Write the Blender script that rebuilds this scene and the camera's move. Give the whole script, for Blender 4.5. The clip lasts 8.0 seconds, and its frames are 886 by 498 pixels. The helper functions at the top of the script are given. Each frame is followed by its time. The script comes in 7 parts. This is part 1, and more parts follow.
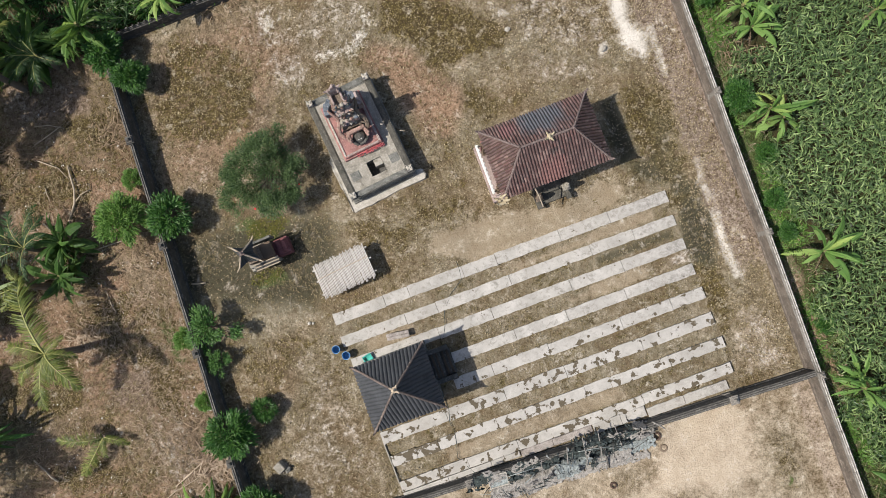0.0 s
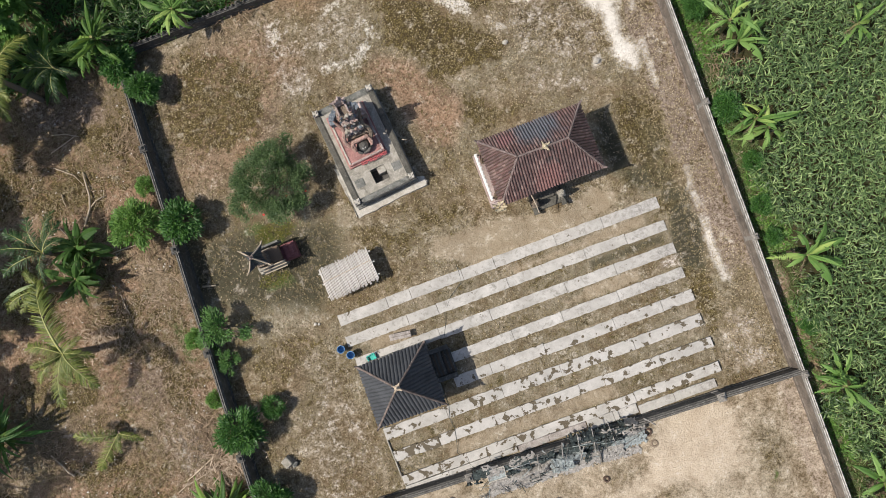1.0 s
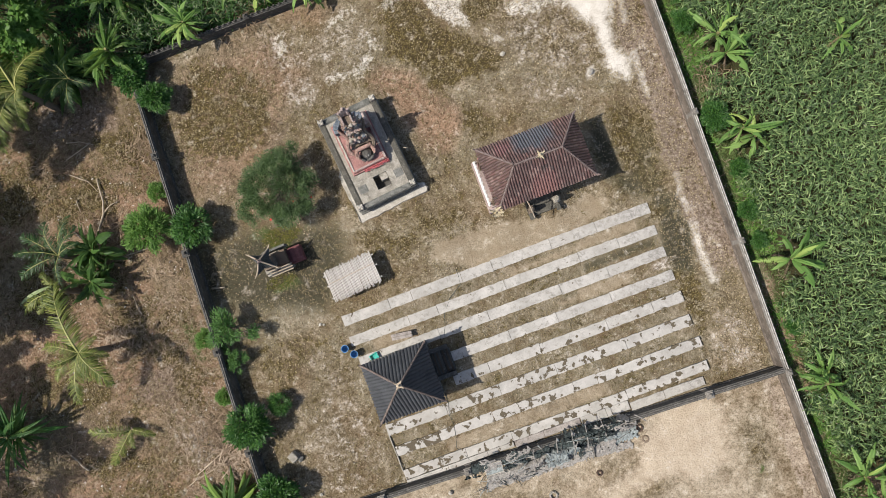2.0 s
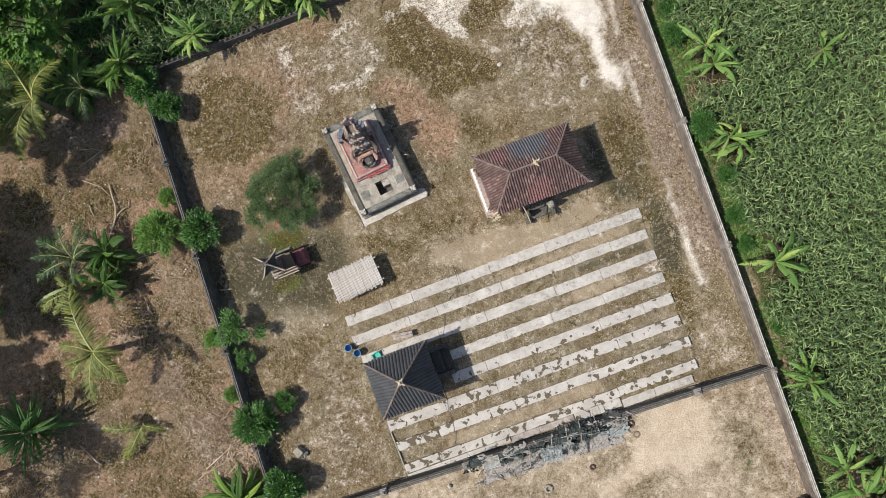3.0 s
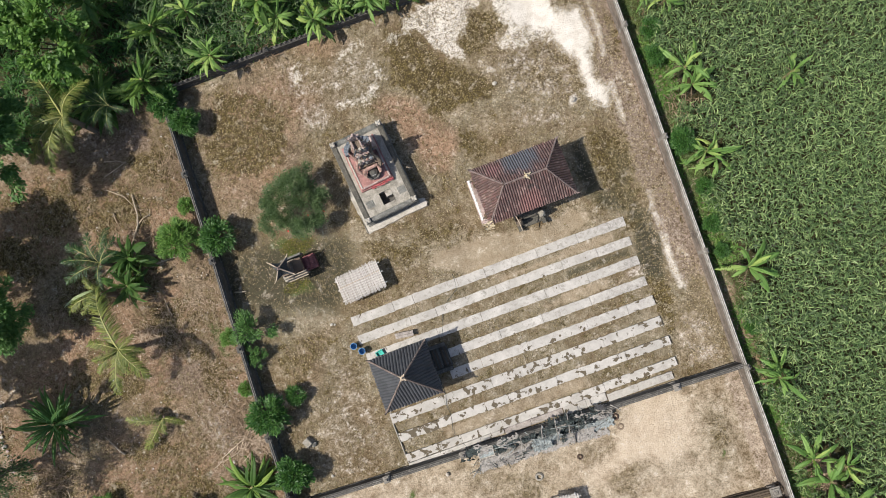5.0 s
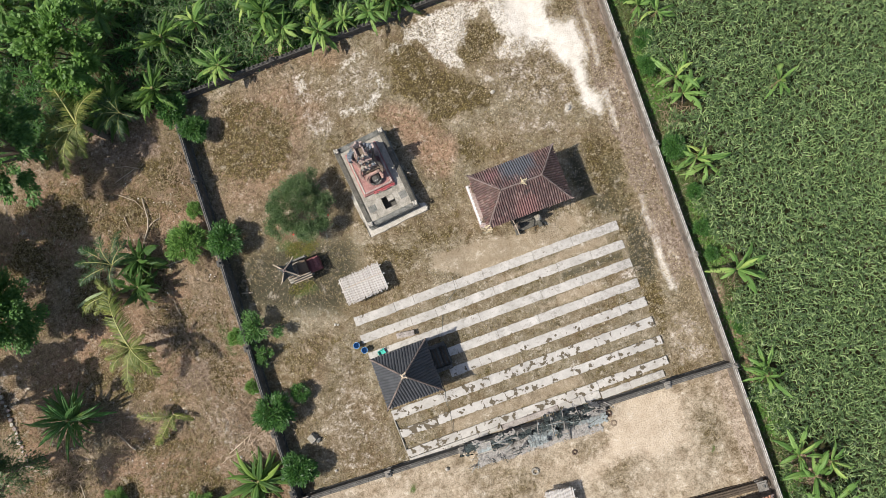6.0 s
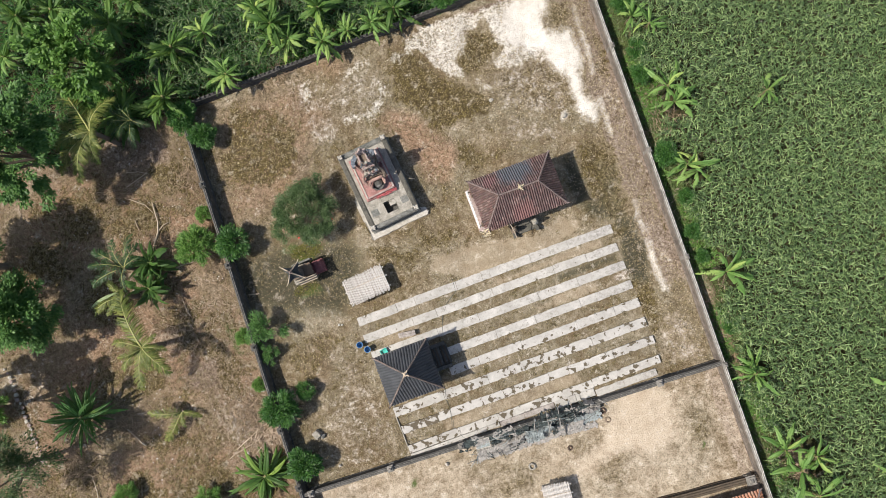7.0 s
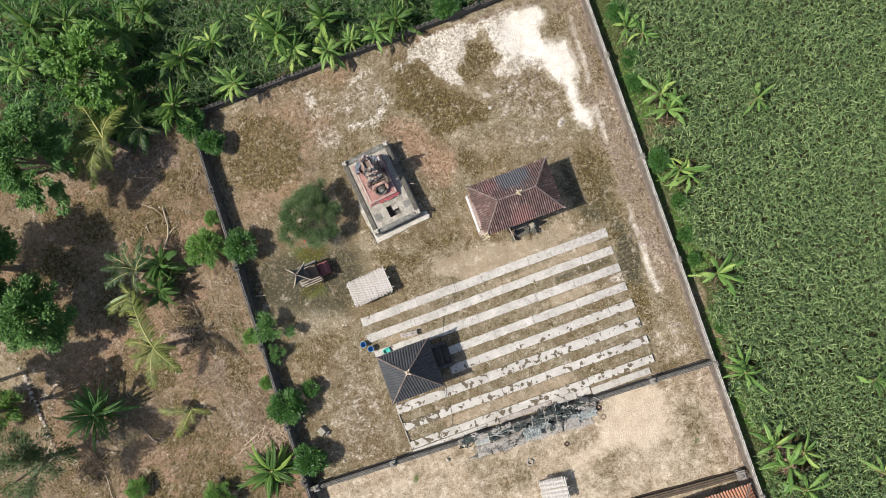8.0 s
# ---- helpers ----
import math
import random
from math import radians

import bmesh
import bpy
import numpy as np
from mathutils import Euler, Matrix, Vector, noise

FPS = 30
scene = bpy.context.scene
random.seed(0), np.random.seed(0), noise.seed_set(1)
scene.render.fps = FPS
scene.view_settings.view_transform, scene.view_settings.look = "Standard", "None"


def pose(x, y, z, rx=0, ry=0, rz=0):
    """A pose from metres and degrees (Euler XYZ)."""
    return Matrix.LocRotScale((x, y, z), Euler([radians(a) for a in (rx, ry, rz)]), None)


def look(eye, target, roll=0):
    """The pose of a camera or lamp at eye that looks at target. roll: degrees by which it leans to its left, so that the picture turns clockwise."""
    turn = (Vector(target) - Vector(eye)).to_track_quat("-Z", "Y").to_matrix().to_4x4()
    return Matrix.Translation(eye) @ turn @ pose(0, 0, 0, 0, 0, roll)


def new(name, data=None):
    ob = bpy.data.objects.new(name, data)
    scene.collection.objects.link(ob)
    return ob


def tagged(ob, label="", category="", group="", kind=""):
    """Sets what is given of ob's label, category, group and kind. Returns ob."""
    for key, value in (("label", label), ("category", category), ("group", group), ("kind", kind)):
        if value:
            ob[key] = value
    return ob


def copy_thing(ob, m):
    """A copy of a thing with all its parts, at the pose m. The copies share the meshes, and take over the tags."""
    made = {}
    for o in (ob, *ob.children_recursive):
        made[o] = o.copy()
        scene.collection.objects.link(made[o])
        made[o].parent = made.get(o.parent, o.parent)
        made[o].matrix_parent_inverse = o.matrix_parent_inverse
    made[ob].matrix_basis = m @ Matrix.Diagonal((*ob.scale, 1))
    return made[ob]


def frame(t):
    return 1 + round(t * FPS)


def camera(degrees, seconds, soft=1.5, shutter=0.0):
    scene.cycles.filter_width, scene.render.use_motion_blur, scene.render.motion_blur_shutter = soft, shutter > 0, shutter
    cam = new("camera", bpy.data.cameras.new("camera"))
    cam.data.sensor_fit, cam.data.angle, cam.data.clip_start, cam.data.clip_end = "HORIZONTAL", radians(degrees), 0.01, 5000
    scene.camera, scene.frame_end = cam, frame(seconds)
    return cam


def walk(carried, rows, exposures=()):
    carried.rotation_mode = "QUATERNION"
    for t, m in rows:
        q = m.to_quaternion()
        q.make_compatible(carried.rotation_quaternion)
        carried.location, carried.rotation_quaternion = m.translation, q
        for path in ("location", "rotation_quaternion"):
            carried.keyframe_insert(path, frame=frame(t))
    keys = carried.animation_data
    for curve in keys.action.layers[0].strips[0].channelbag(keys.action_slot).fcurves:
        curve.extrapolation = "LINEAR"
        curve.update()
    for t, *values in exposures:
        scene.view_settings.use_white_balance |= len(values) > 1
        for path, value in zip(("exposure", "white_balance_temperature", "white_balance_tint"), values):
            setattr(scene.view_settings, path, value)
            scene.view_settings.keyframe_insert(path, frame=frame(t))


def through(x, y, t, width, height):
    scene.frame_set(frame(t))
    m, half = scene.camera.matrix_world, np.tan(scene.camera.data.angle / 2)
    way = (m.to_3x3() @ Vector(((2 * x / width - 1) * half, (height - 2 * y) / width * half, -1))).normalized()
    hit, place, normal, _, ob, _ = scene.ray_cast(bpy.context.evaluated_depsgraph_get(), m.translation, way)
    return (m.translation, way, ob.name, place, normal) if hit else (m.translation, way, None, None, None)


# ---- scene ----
cam = camera(65.0, 8.0, soft=0.85)
# seconds, eye in metres, then turn, tilt from straight down and lean in degrees
ROWS = [
    (0.0, 6.204, -1.251, 29.489, -20.479, 3.516, 2.975),
    (0.5, 6.234, -1.202, 30.138, -20.489, 3.503, 2.959),
    (1.0, 6.270, -1.162, 30.787, -20.493, 3.495, 2.944),
    (1.5, 6.311, -1.131, 31.438, -20.492, 3.492, 2.930),
    (2.0, 6.355, -1.106, 32.090, -20.486, 3.492, 2.916),
    (2.5, 6.403, -1.087, 32.743, -20.476, 3.496, 2.903),
    (3.0, 6.453, -1.073, 33.398, -20.464, 3.503, 2.891),
    (3.5, 6.504, -1.062, 34.054, -20.449, 3.512, 2.881),
    (4.0, 6.556, -1.053, 34.712, -20.433, 3.522, 2.872),
    (4.5, 6.608, -1.045, 35.370, -20.417, 3.533, 2.864),
    (5.0, 6.658, -1.037, 36.031, -20.401, 3.544, 2.859),
    (5.5, 6.706, -1.027, 36.693, -20.386, 3.554, 2.855),
    (6.0, 6.751, -1.014, 37.356, -20.374, 3.563, 2.854),
    (6.5, 6.792, -0.997, 38.021, -20.365, 3.570, 2.855),
    (7.0, 6.829, -0.975, 38.687, -20.359, 3.575, 2.859),
    (7.5, 6.860, -0.946, 39.355, -20.358, 3.576, 2.866),
    (8.0, 6.884, -0.910, 40.025, -20.363, 3.573, 2.876),
]
walk(cam, [(t, pose(x, y, z, 0, 0, turn) @ pose(0, 0, 0, tilt) @ pose(0, 0, 0, 0, lean)) for t, x, y, z, turn, tilt, lean in ROWS], exposures=[(0.0, 0.15), (4.5, 0.23), (8.0, 0.37)])

# ---------------------------------------------------------------- light
SUN_WAY = Vector((-0.68, 0.03, 1.0)).normalized()
world = bpy.data.worlds.new("sky_world")
scene.world = world
world.use_nodes = True
wt = world.node_tree
wt.nodes.clear()
sky = wt.nodes.new("ShaderNodeTexSky")
sky.sky_type = "NISHITA"
sky.sun_disc = False
sky.sun_elevation = math.asin(SUN_WAY.z)
sky.sun_rotation = radians(-88)
sky.air_density, sky.dust_density = 1.0, 2.0
bgn = wt.nodes.new("ShaderNodeBackground")
bgn.inputs[1].default_value = 0.105
wout = wt.nodes.new("ShaderNodeOutputWorld")
wt.links.new(sky.outputs[0], bgn.inputs[0])
wt.links.new(bgn.outputs[0], wout.inputs[0])
sun_data = bpy.data.lights.new("sun", "SUN")
sun_data.energy, sun_data.angle, sun_data.color = 4.2, radians(0.53), (1.0, 0.95, 0.87)
sun_ob = new("sun", sun_data)
sun_ob.matrix_world = look(SUN_WAY * 60, (0, 0, 0))

# ---------------------------------------------------------------- materials
class Mat:
    """A small builder round one node material."""

    def __init__(self, name, rough=0.85, metal=0.0, spec=0.3):
        self.m = bpy.data.materials.new(name)
        self.m.use_nodes = True
        self.t = self.m.node_tree
        self.b = self.t.nodes["Principled BSDF"]
        self.b.inputs["Roughness"].default_value = rough
        self.b.inputs["Metallic"].default_value = metal
        self.b.inputs["Specular IOR Level"].default_value = spec

    def node(self, kind, **sets):
        n = self.t.nodes.new(kind)
        for k, v in sets.items():
            setattr(n, k, v)
        return n

    def link(self, a, b):
        self.t.links.new(a, b)

    def put(self, socket, v):
        if isinstance(v, (int, float)):
            socket.default_value = v
        elif isinstance(v, (tuple, list)):
            socket.default_value = (*v, 1.0) if len(v) == 3 else v
        else:
            self.link(v, socket)

    def coords(self, kind="Object", scale=(1, 1, 1)):
        tc = self.node("ShaderNodeTexCoord")
        if scale == (1, 1, 1):
            return tc.outputs[kind]
        mp = self.node("ShaderNodeMapping")
        mp.inputs["Scale"].default_value = scale
        self.link(tc.outputs[kind], mp.inputs[0])
        return mp.outputs[0]

    def world(self):
        return self.node("ShaderNodeNewGeometry").outputs["Position"]

    def noise(self, vec, scale, detail=4, rough=0.6, distort=0.0, color=False):
        n = self.node("ShaderNodeTexNoise")
        n.inputs["Scale"].default_value, n.inputs["Detail"].default_value = scale, detail
        n.inputs["Roughness"].default_value, n.inputs["Distortion"].default_value = rough, distort
        self.link(vec, n.inputs["Vector"])
        return n.outputs["Color" if color else "Fac"]

    def cells(self, vec, scale, feature="F1", out="Distance"):
        n = self.node("ShaderNodeTexVoronoi")
        n.feature = feature
        n.inputs["Scale"].default_value = scale
        self.link(vec, n.inputs["Vector"])
        return n.outputs[out]

    def ramp(self, fac, stops):
        n = self.node("ShaderNodeValToRGB")
        e = n.color_ramp.elements
        while len(e) < len(stops):
            e.new(0.5)
        for s, (p, c) in zip(e, stops):
            s.position = p
            s.color = (c, c, c, 1) if isinstance(c, (int, float)) else (*c, 1)
        self.link(fac, n.inputs[0])
        return n.outputs[0]

    def mix(self, fac, a, b, how="MIX"):
        n = self.node("ShaderNodeMix", data_type="RGBA", blend_type=how)
        self.put(n.inputs[0], fac)
        self.put(n.inputs[6], a)
        self.put(n.inputs[7], b)
        return n.outputs[2]

    def math(self, op, a, b=0.0, clamp=False):
        n = self.node("ShaderNodeMath", operation=op, use_clamp=clamp)
        self.put(n.inputs[0], a)
        self.put(n.inputs[1], b)
        return n.outputs[0]

    def random(self):
        return self.node("ShaderNodeObjectInfo").outputs["Random"]

    def island(self):
        return self.node("ShaderNodeNewGeometry").outputs["Random Per Island"]

    def attr(self, name):
        n = self.node("ShaderNodeAttribute", attribute_name=name)
        s = self.node("ShaderNodeSeparateColor")
        self.link(n.outputs["Color"], s.inputs[0])
        return s.outputs

    def color(self, v):
        self.put(self.b.inputs["Base Color"], v)
        return self

    def bump(self, fac, strength=0.3, dist=0.02):
        n = self.node("ShaderNodeBump")
        n.inputs["Strength"].default_value, n.inputs["Distance"].default_value = strength, dist
        self.link(fac, n.inputs["Height"])
        self.link(n.outputs[0], self.b.inputs["Normal"])
        return self


def weathered(name, base, dark, pale, rough=0.9, fine=30.0, coarse=1.6, stain=0.5, bump=0.3):
    """Masonry and the like: base colour, dark stains at a coarse scale, pale wear and fine grain."""
    k = Mat(name, rough)
    v = k.world()
    c = k.mix(k.ramp(k.noise(v, coarse, 6, 0.7, 0.4), [(0.5 - stain * 0.35, 1.0), (0.62, 0.0)]), base, dark)
    c = k.mix(k.ramp(k.noise(v, coarse * 3.7, 5, 0.7), [(0.55, 0.0), (0.72, 0.8)]), c, pale)
    g = k.noise(v, fine, 3, 0.6)
    c = k.mix(0.35, c, k.ramp(g, [(0.3, 0.25), (0.7, 0.9)]), "OVERLAY")
    k.color(c).bump(k.noise(v, fine, 4), bump)
    return k.m


def leafy(name, dark, mid, light, rough=0.45, through=0.28):
    """Leaves: each leaf its own shade; light comes through the blade."""
    k = Mat(name, rough, spec=0.35)
    r = k.math("FRACT", k.math("ADD", k.island(), k.math("MULTIPLY", k.random(), 3.7)))
    c = k.ramp(r, [(0.0, dark), (0.55, mid), (1.0, light)])
    c = k.mix(k.ramp(k.noise(k.coords(), 6.0, 3), [(0.4, 0.0), (0.75, 0.35)]), c, light)
    k.color(c)
    tr = k.node("ShaderNodeBsdfTranslucent")
    k.link(k.mix(0.5, c, light), tr.inputs[0])
    mx = k.node("ShaderNodeMixShader")
    mx.inputs[0].default_value = through
    k.link(k.b.outputs[0], mx.inputs[1])
    k.link(tr.outputs[0], mx.inputs[2])
    k.link(mx.outputs[0], k.t.nodes["Material Output"].inputs[0])
    return k.m


def big_leaf(name, stops):
    """Banana leaves: one shade a leaf, cross veins, browned edges."""
    k = Mat(name, 0.55, spec=0.3)
    v = k.coords()
    c = k.ramp(k.random(), stops)
    c = k.mix(k.ramp(k.noise(v, 3.5, 5, 0.65), [(0.5, 0.0), (0.75, 0.6)]), c, (0.22, 0.29, 0.07))
    c = k.mix(k.ramp(k.noise(v, 9.0, 4, 0.7), [(0.66, 0.0), (0.74, 0.7)]), c, (0.25, 0.19, 0.085))
    w = k.node("ShaderNodeTexWave")
    w.inputs["Scale"].default_value, w.inputs["Distortion"].default_value = 12.0, 0.6
    k.link(v, w.inputs["Vector"])
    c = k.mix(k.math("MULTIPLY", w.outputs["Fac"], 0.16), c, (0.3, 0.4, 0.12))
    k.color(c)
    tr = k.node("ShaderNodeBsdfTranslucent")
    k.link(k.mix(0.45, c, (0.28, 0.42, 0.06)), tr.inputs[0])
    mx = k.node("ShaderNodeMixShader")
    mx.inputs[0].default_value = 0.3
    k.link(k.b.outputs[0], mx.inputs[1])
    k.link(tr.outputs[0], mx.inputs[2])
    k.link(mx.outputs[0], k.t.nodes["Material Output"].inputs[0])
    return k.m


def plain(name, c1, c2, rough=0.6, scale=9.0, metal=0.0, spec=0.4, bump=0.1):
    k = Mat(name, rough, metal, spec)
    v = k.coords()
    k.color(k.mix(k.ramp(k.noise(v, scale, 5, 0.65), [(0.35, 0.0), (0.7, 1.0)]), c1, c2))
    k.bump(k.noise(v, scale * 6, 3), bump, 0.005)
    return k.m


def ground_material():
    """Dry earth and turf. Vertex layers cover: red = lime spill, green = turf, blue = red earth;
    zone: red = bare sandy court, green = crop soil, blue = green weeds; lane: red = gravel lane, green = trodden pale earth, blue = husks."""
    k = Mat("earth_and_turf", 0.95, spec=0.12)
    v = k.world()
    big = k.noise(v, 0.28, 5, 0.6, 0.4)
    med = k.noise(v, 1.7, 7, 0.72, 0.5)
    tuft = k.noise(v, 5.4, 5, 0.75, 0.3)
    fine = k.noise(v, 13.5, 4, 0.7)
    cov, zone, lane, mark = k.attr("cover"), k.attr("zone"), k.attr("lane"), k.attr("mark")

    def span(fac, lo, hi):
        n = k.node("ShaderNodeMapRange", clamp=True)
        n.inputs[1].default_value, n.inputs[2].default_value = lo, hi
        k.put(n.inputs[0], fac)
        return n.outputs[0]

    def edge(layer, m=1.6, t=0.9, f=0.5, lo=0.42, hi=0.58):
        sm = layer
        for n, w in ((med, m), (tuft, t), (fine, f)):
            if w:
                sm = k.math("ADD", sm, k.math("MULTIPLY", k.math("SUBTRACT", n, 0.5), w))
        return span(sm, lo, hi)

    warp = k.node("ShaderNodeVectorMath", operation="MULTIPLY_ADD")
    k.link(k.noise(v, 11.0, 3, 0.7, 0, True), warp.inputs[0])
    warp.inputs[1].default_value = (0.16, 0.16, 0.0)
    k.link(v, warp.inputs[2])

    def flecks(scale, size, share):
        n = k.node("ShaderNodeTexVoronoi")
        n.inputs["Scale"].default_value = scale
        k.link(warp.outputs[0], n.inputs["Vector"])
        sp = k.node("ShaderNodeSeparateColor")
        k.link(n.outputs["Color"], sp.inputs[0])
        return k.math("MULTIPLY", span(n.outputs["Distance"], size, size * 0.45), span(sp.outputs[0], 1 - share, 1 - share + 0.1)), sp.outputs[1]

    clump = k.noise(v, 2.9, 6, 0.74, 0.9)
    calm = k.math("SUBTRACT", 1.0, k.math("MAXIMUM", k.math("MULTIPLY", zone[0], 1.1), k.math("MAXIMUM", k.math("MULTIPLY", mark[1], 0.75), k.math("MULTIPLY", edge(lane[1], 0.7, 0.6, 0.4, 0.3, 0.7), 0.8))), True)
    soil = k.mix(span(big, 0.38, 0.6), (0.228, 0.173, 0.105), (0.305, 0.269, 0.19))
    soil = k.mix(span(med, 0.36, 0.56), k.mix(0.7, soil, (0.12, 0.08, 0.043)), soil)
    patch = k.noise(v, 0.8, 5, 0.7, 0.8)
    soil = k.mix(k.math("MULTIPLY", span(patch, 0.54, 0.66), 0.6), soil, (0.46, 0.385, 0.285))
    soil = k.mix(edge(cov[2], 1.2, 0.6, 0.3, 0.2, 0.9), soil, k.mix(span(tuft, 0.3, 0.7), (0.225, 0.134, 0.086), (0.4, 0.27, 0.18)))
    soil = k.mix(edge(lane[1], 1.6, 1.0, 0.6, 0.35, 0.66), soil, k.mix(span(med, 0.3, 0.7), (0.265, 0.205, 0.135), (0.36, 0.3, 0.215)))
    # dark rotted litter in the red earth
    rot = k.math("MULTIPLY", span(k.noise(v, 0.6, 7, 0.78, 0.7), 0.5, 0.38), span(cov[2], 0.15, 0.4))
    soil = k.mix(k.math("MULTIPLY", rot, 0.5), soil, (0.085, 0.062, 0.042))
    gravel = k.mix(span(tuft, 0.35, 0.68), (0.175, 0.128, 0.098), (0.36, 0.29, 0.235))
    c = k.mix(edge(lane[0], 0.8, 0.8, 0.5), soil, gravel)
    # turf: dark mats with ochre tips, thinning out in clumps
    turf = k.mix(span(tuft, 0.4, 0.58), (0.022, 0.017, 0.006), (0.115, 0.086, 0.032))
    turf = k.mix(span(fine, 0.54, 0.66), turf, (0.29, 0.23, 0.1))
    thin = k.math("ADD", cov[1], k.math("ADD", k.math("MULTIPLY", k.math("SUBTRACT", clump, 0.5), 2.4), k.math("MULTIPLY", k.math("SUBTRACT", patch, 0.5), -1.6)))
    c = k.mix(edge(thin, 0.8, 1.0, 0.9, 0.4, 0.66), c, turf)
    # moss; a few of its outlines put shade into the ground colour
    c = k.mix(k.math("MULTIPLY", edge(mark[1], 1.0, 0.5, 0.3, 0.25, 0.85), 0.9), c, k.mix(span(tuft, 0.35, 0.65), (0.052, 0.049, 0.03), (0.14, 0.131, 0.085)))
    c = k.mix(k.math("MULTIPLY", edge(mark[1], 0.8, 0.5, 0.3, 0.62, 1.05), 0.65), c, (0.034, 0.031, 0.02))
    c = k.mix(edge(mark[2], 1.0, 0.8, 0.5, 0.35, 0.65), c, k.mix(span(tuft, 0.35, 0.62), (0.1, 0.068, 0.05), (0.29, 0.215, 0.165)))
    sand = k.mix(span(med, 0.32, 0.7), (0.43, 0.34, 0.245), (0.56, 0.47, 0.36))
    c = k.mix(edge(zone[0], 1.5, 0.7, 0.5, 0.05, 0.75), c, sand)
    # crop soil, coloured near black to stand for shade under the leaves
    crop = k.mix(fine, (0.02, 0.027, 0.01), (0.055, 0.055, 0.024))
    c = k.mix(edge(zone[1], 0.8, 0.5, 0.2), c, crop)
    weed = k.mix(fine, (0.045, 0.075, 0.022), (0.135, 0.165, 0.055))
    c = k.mix(edge(zone[2], 1.7, 1.4, 1.0, 0.36, 0.8), c, weed)
    # lime: dusty pinkish film with veins and crumbs, and solid powder where it was heaped
    film = k.mix(span(tuft, 0.36, 0.62), (0.23, 0.18, 0.14), (0.46, 0.39, 0.325))
    c = k.mix(k.math("MULTIPLY", edge(cov[0], 1.6, 1.0, 0.8, 0.3, 0.8), 0.66), c, film)
    ridge = k.math("ABSOLUTE", k.math("SUBTRACT", k.noise(warp.outputs[0], 2.1, 4, 0.62, 0.7), 0.5))
    vein = k.math("MULTIPLY", span(ridge, 0.055, 0.015), edge(cov[0], 2.2, 0.8, 0.4, 0.44, 0.74))
    vein = k.math("MAXIMUM", vein, k.math("MULTIPLY", span(clump, 0.62, 0.68), edge(cov[0], 1.6, 0.8, 0.6, 0.55, 0.8)))
    c = k.mix(k.math("MULTIPLY", vein, 0.85), c, (0.64, 0.58, 0.51))
    # lime that dried in a crackled crust: pale plates between winding brown lines
    wind = k.noise(warp.outputs[0], 0.95, 3, 0.55, 0.8)
    lines = k.math("ABSOLUTE", k.math("SUBTRACT", k.math("FRACT", k.math("MULTIPLY", wind, 9.0)), 0.5))
    plate = k.math("MULTIPLY", span(k.math("ADD", lines, k.math("MULTIPLY", k.math("SUBTRACT", tuft, 0.5), 0.4)), -0.04, 0.1), edge(mark[0], 1.3, 0.8, 0.5, 0.26, 0.52))
    c = k.mix(k.math("MULTIPLY", plate, 0.95), c, k.mix(span(med, 0.3, 0.6), (0.58, 0.52, 0.44), (0.74, 0.69, 0.61)))
    # small shadows of tufts, mixed into the colour, and dark grit
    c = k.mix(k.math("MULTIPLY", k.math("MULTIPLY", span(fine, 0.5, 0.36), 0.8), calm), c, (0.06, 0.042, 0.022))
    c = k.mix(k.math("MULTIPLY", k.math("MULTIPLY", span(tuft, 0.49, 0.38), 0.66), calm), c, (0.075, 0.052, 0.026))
    # small stones and dry flecks at two sizes
    keep = k.math("MULTIPLY", k.math("SUBTRACT", 1.0, zone[1], True), calm)
    f1, r1 = flecks(9.0, 0.3, 0.34)
    f2, r2 = flecks(15.0, 0.36, 0.42)
    pale = k.mix(r1, (0.3, 0.22, 0.12), (0.5, 0.41, 0.27))
    c = k.mix(k.math("MULTIPLY", k.math("MULTIPLY", f1, span(med, 0.4, 0.6)), k.math("MULTIPLY", keep, 0.65)), c, pale)
    pale = k.mix(r2, (0.25, 0.185, 0.11), (0.46, 0.39, 0.27))
    c = k.mix(k.math("MULTIPLY", k.math("MULTIPLY", f2, keep), 0.5), c, pale)
    powder = k.mix(span(med, 0.3, 0.62), (0.53, 0.475, 0.4), (0.69, 0.64, 0.57))
    c = k.mix(edge(lane[2], 1.2, 0.75, 0.4, 0.1, 0.62), c, powder)
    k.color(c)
    h = k.math("ADD", k.math("MULTIPLY", fine, 0.8), k.math("MULTIPLY", tuft, 2.0))
    k.bump(h, 0.7, 0.05)
    return k.m


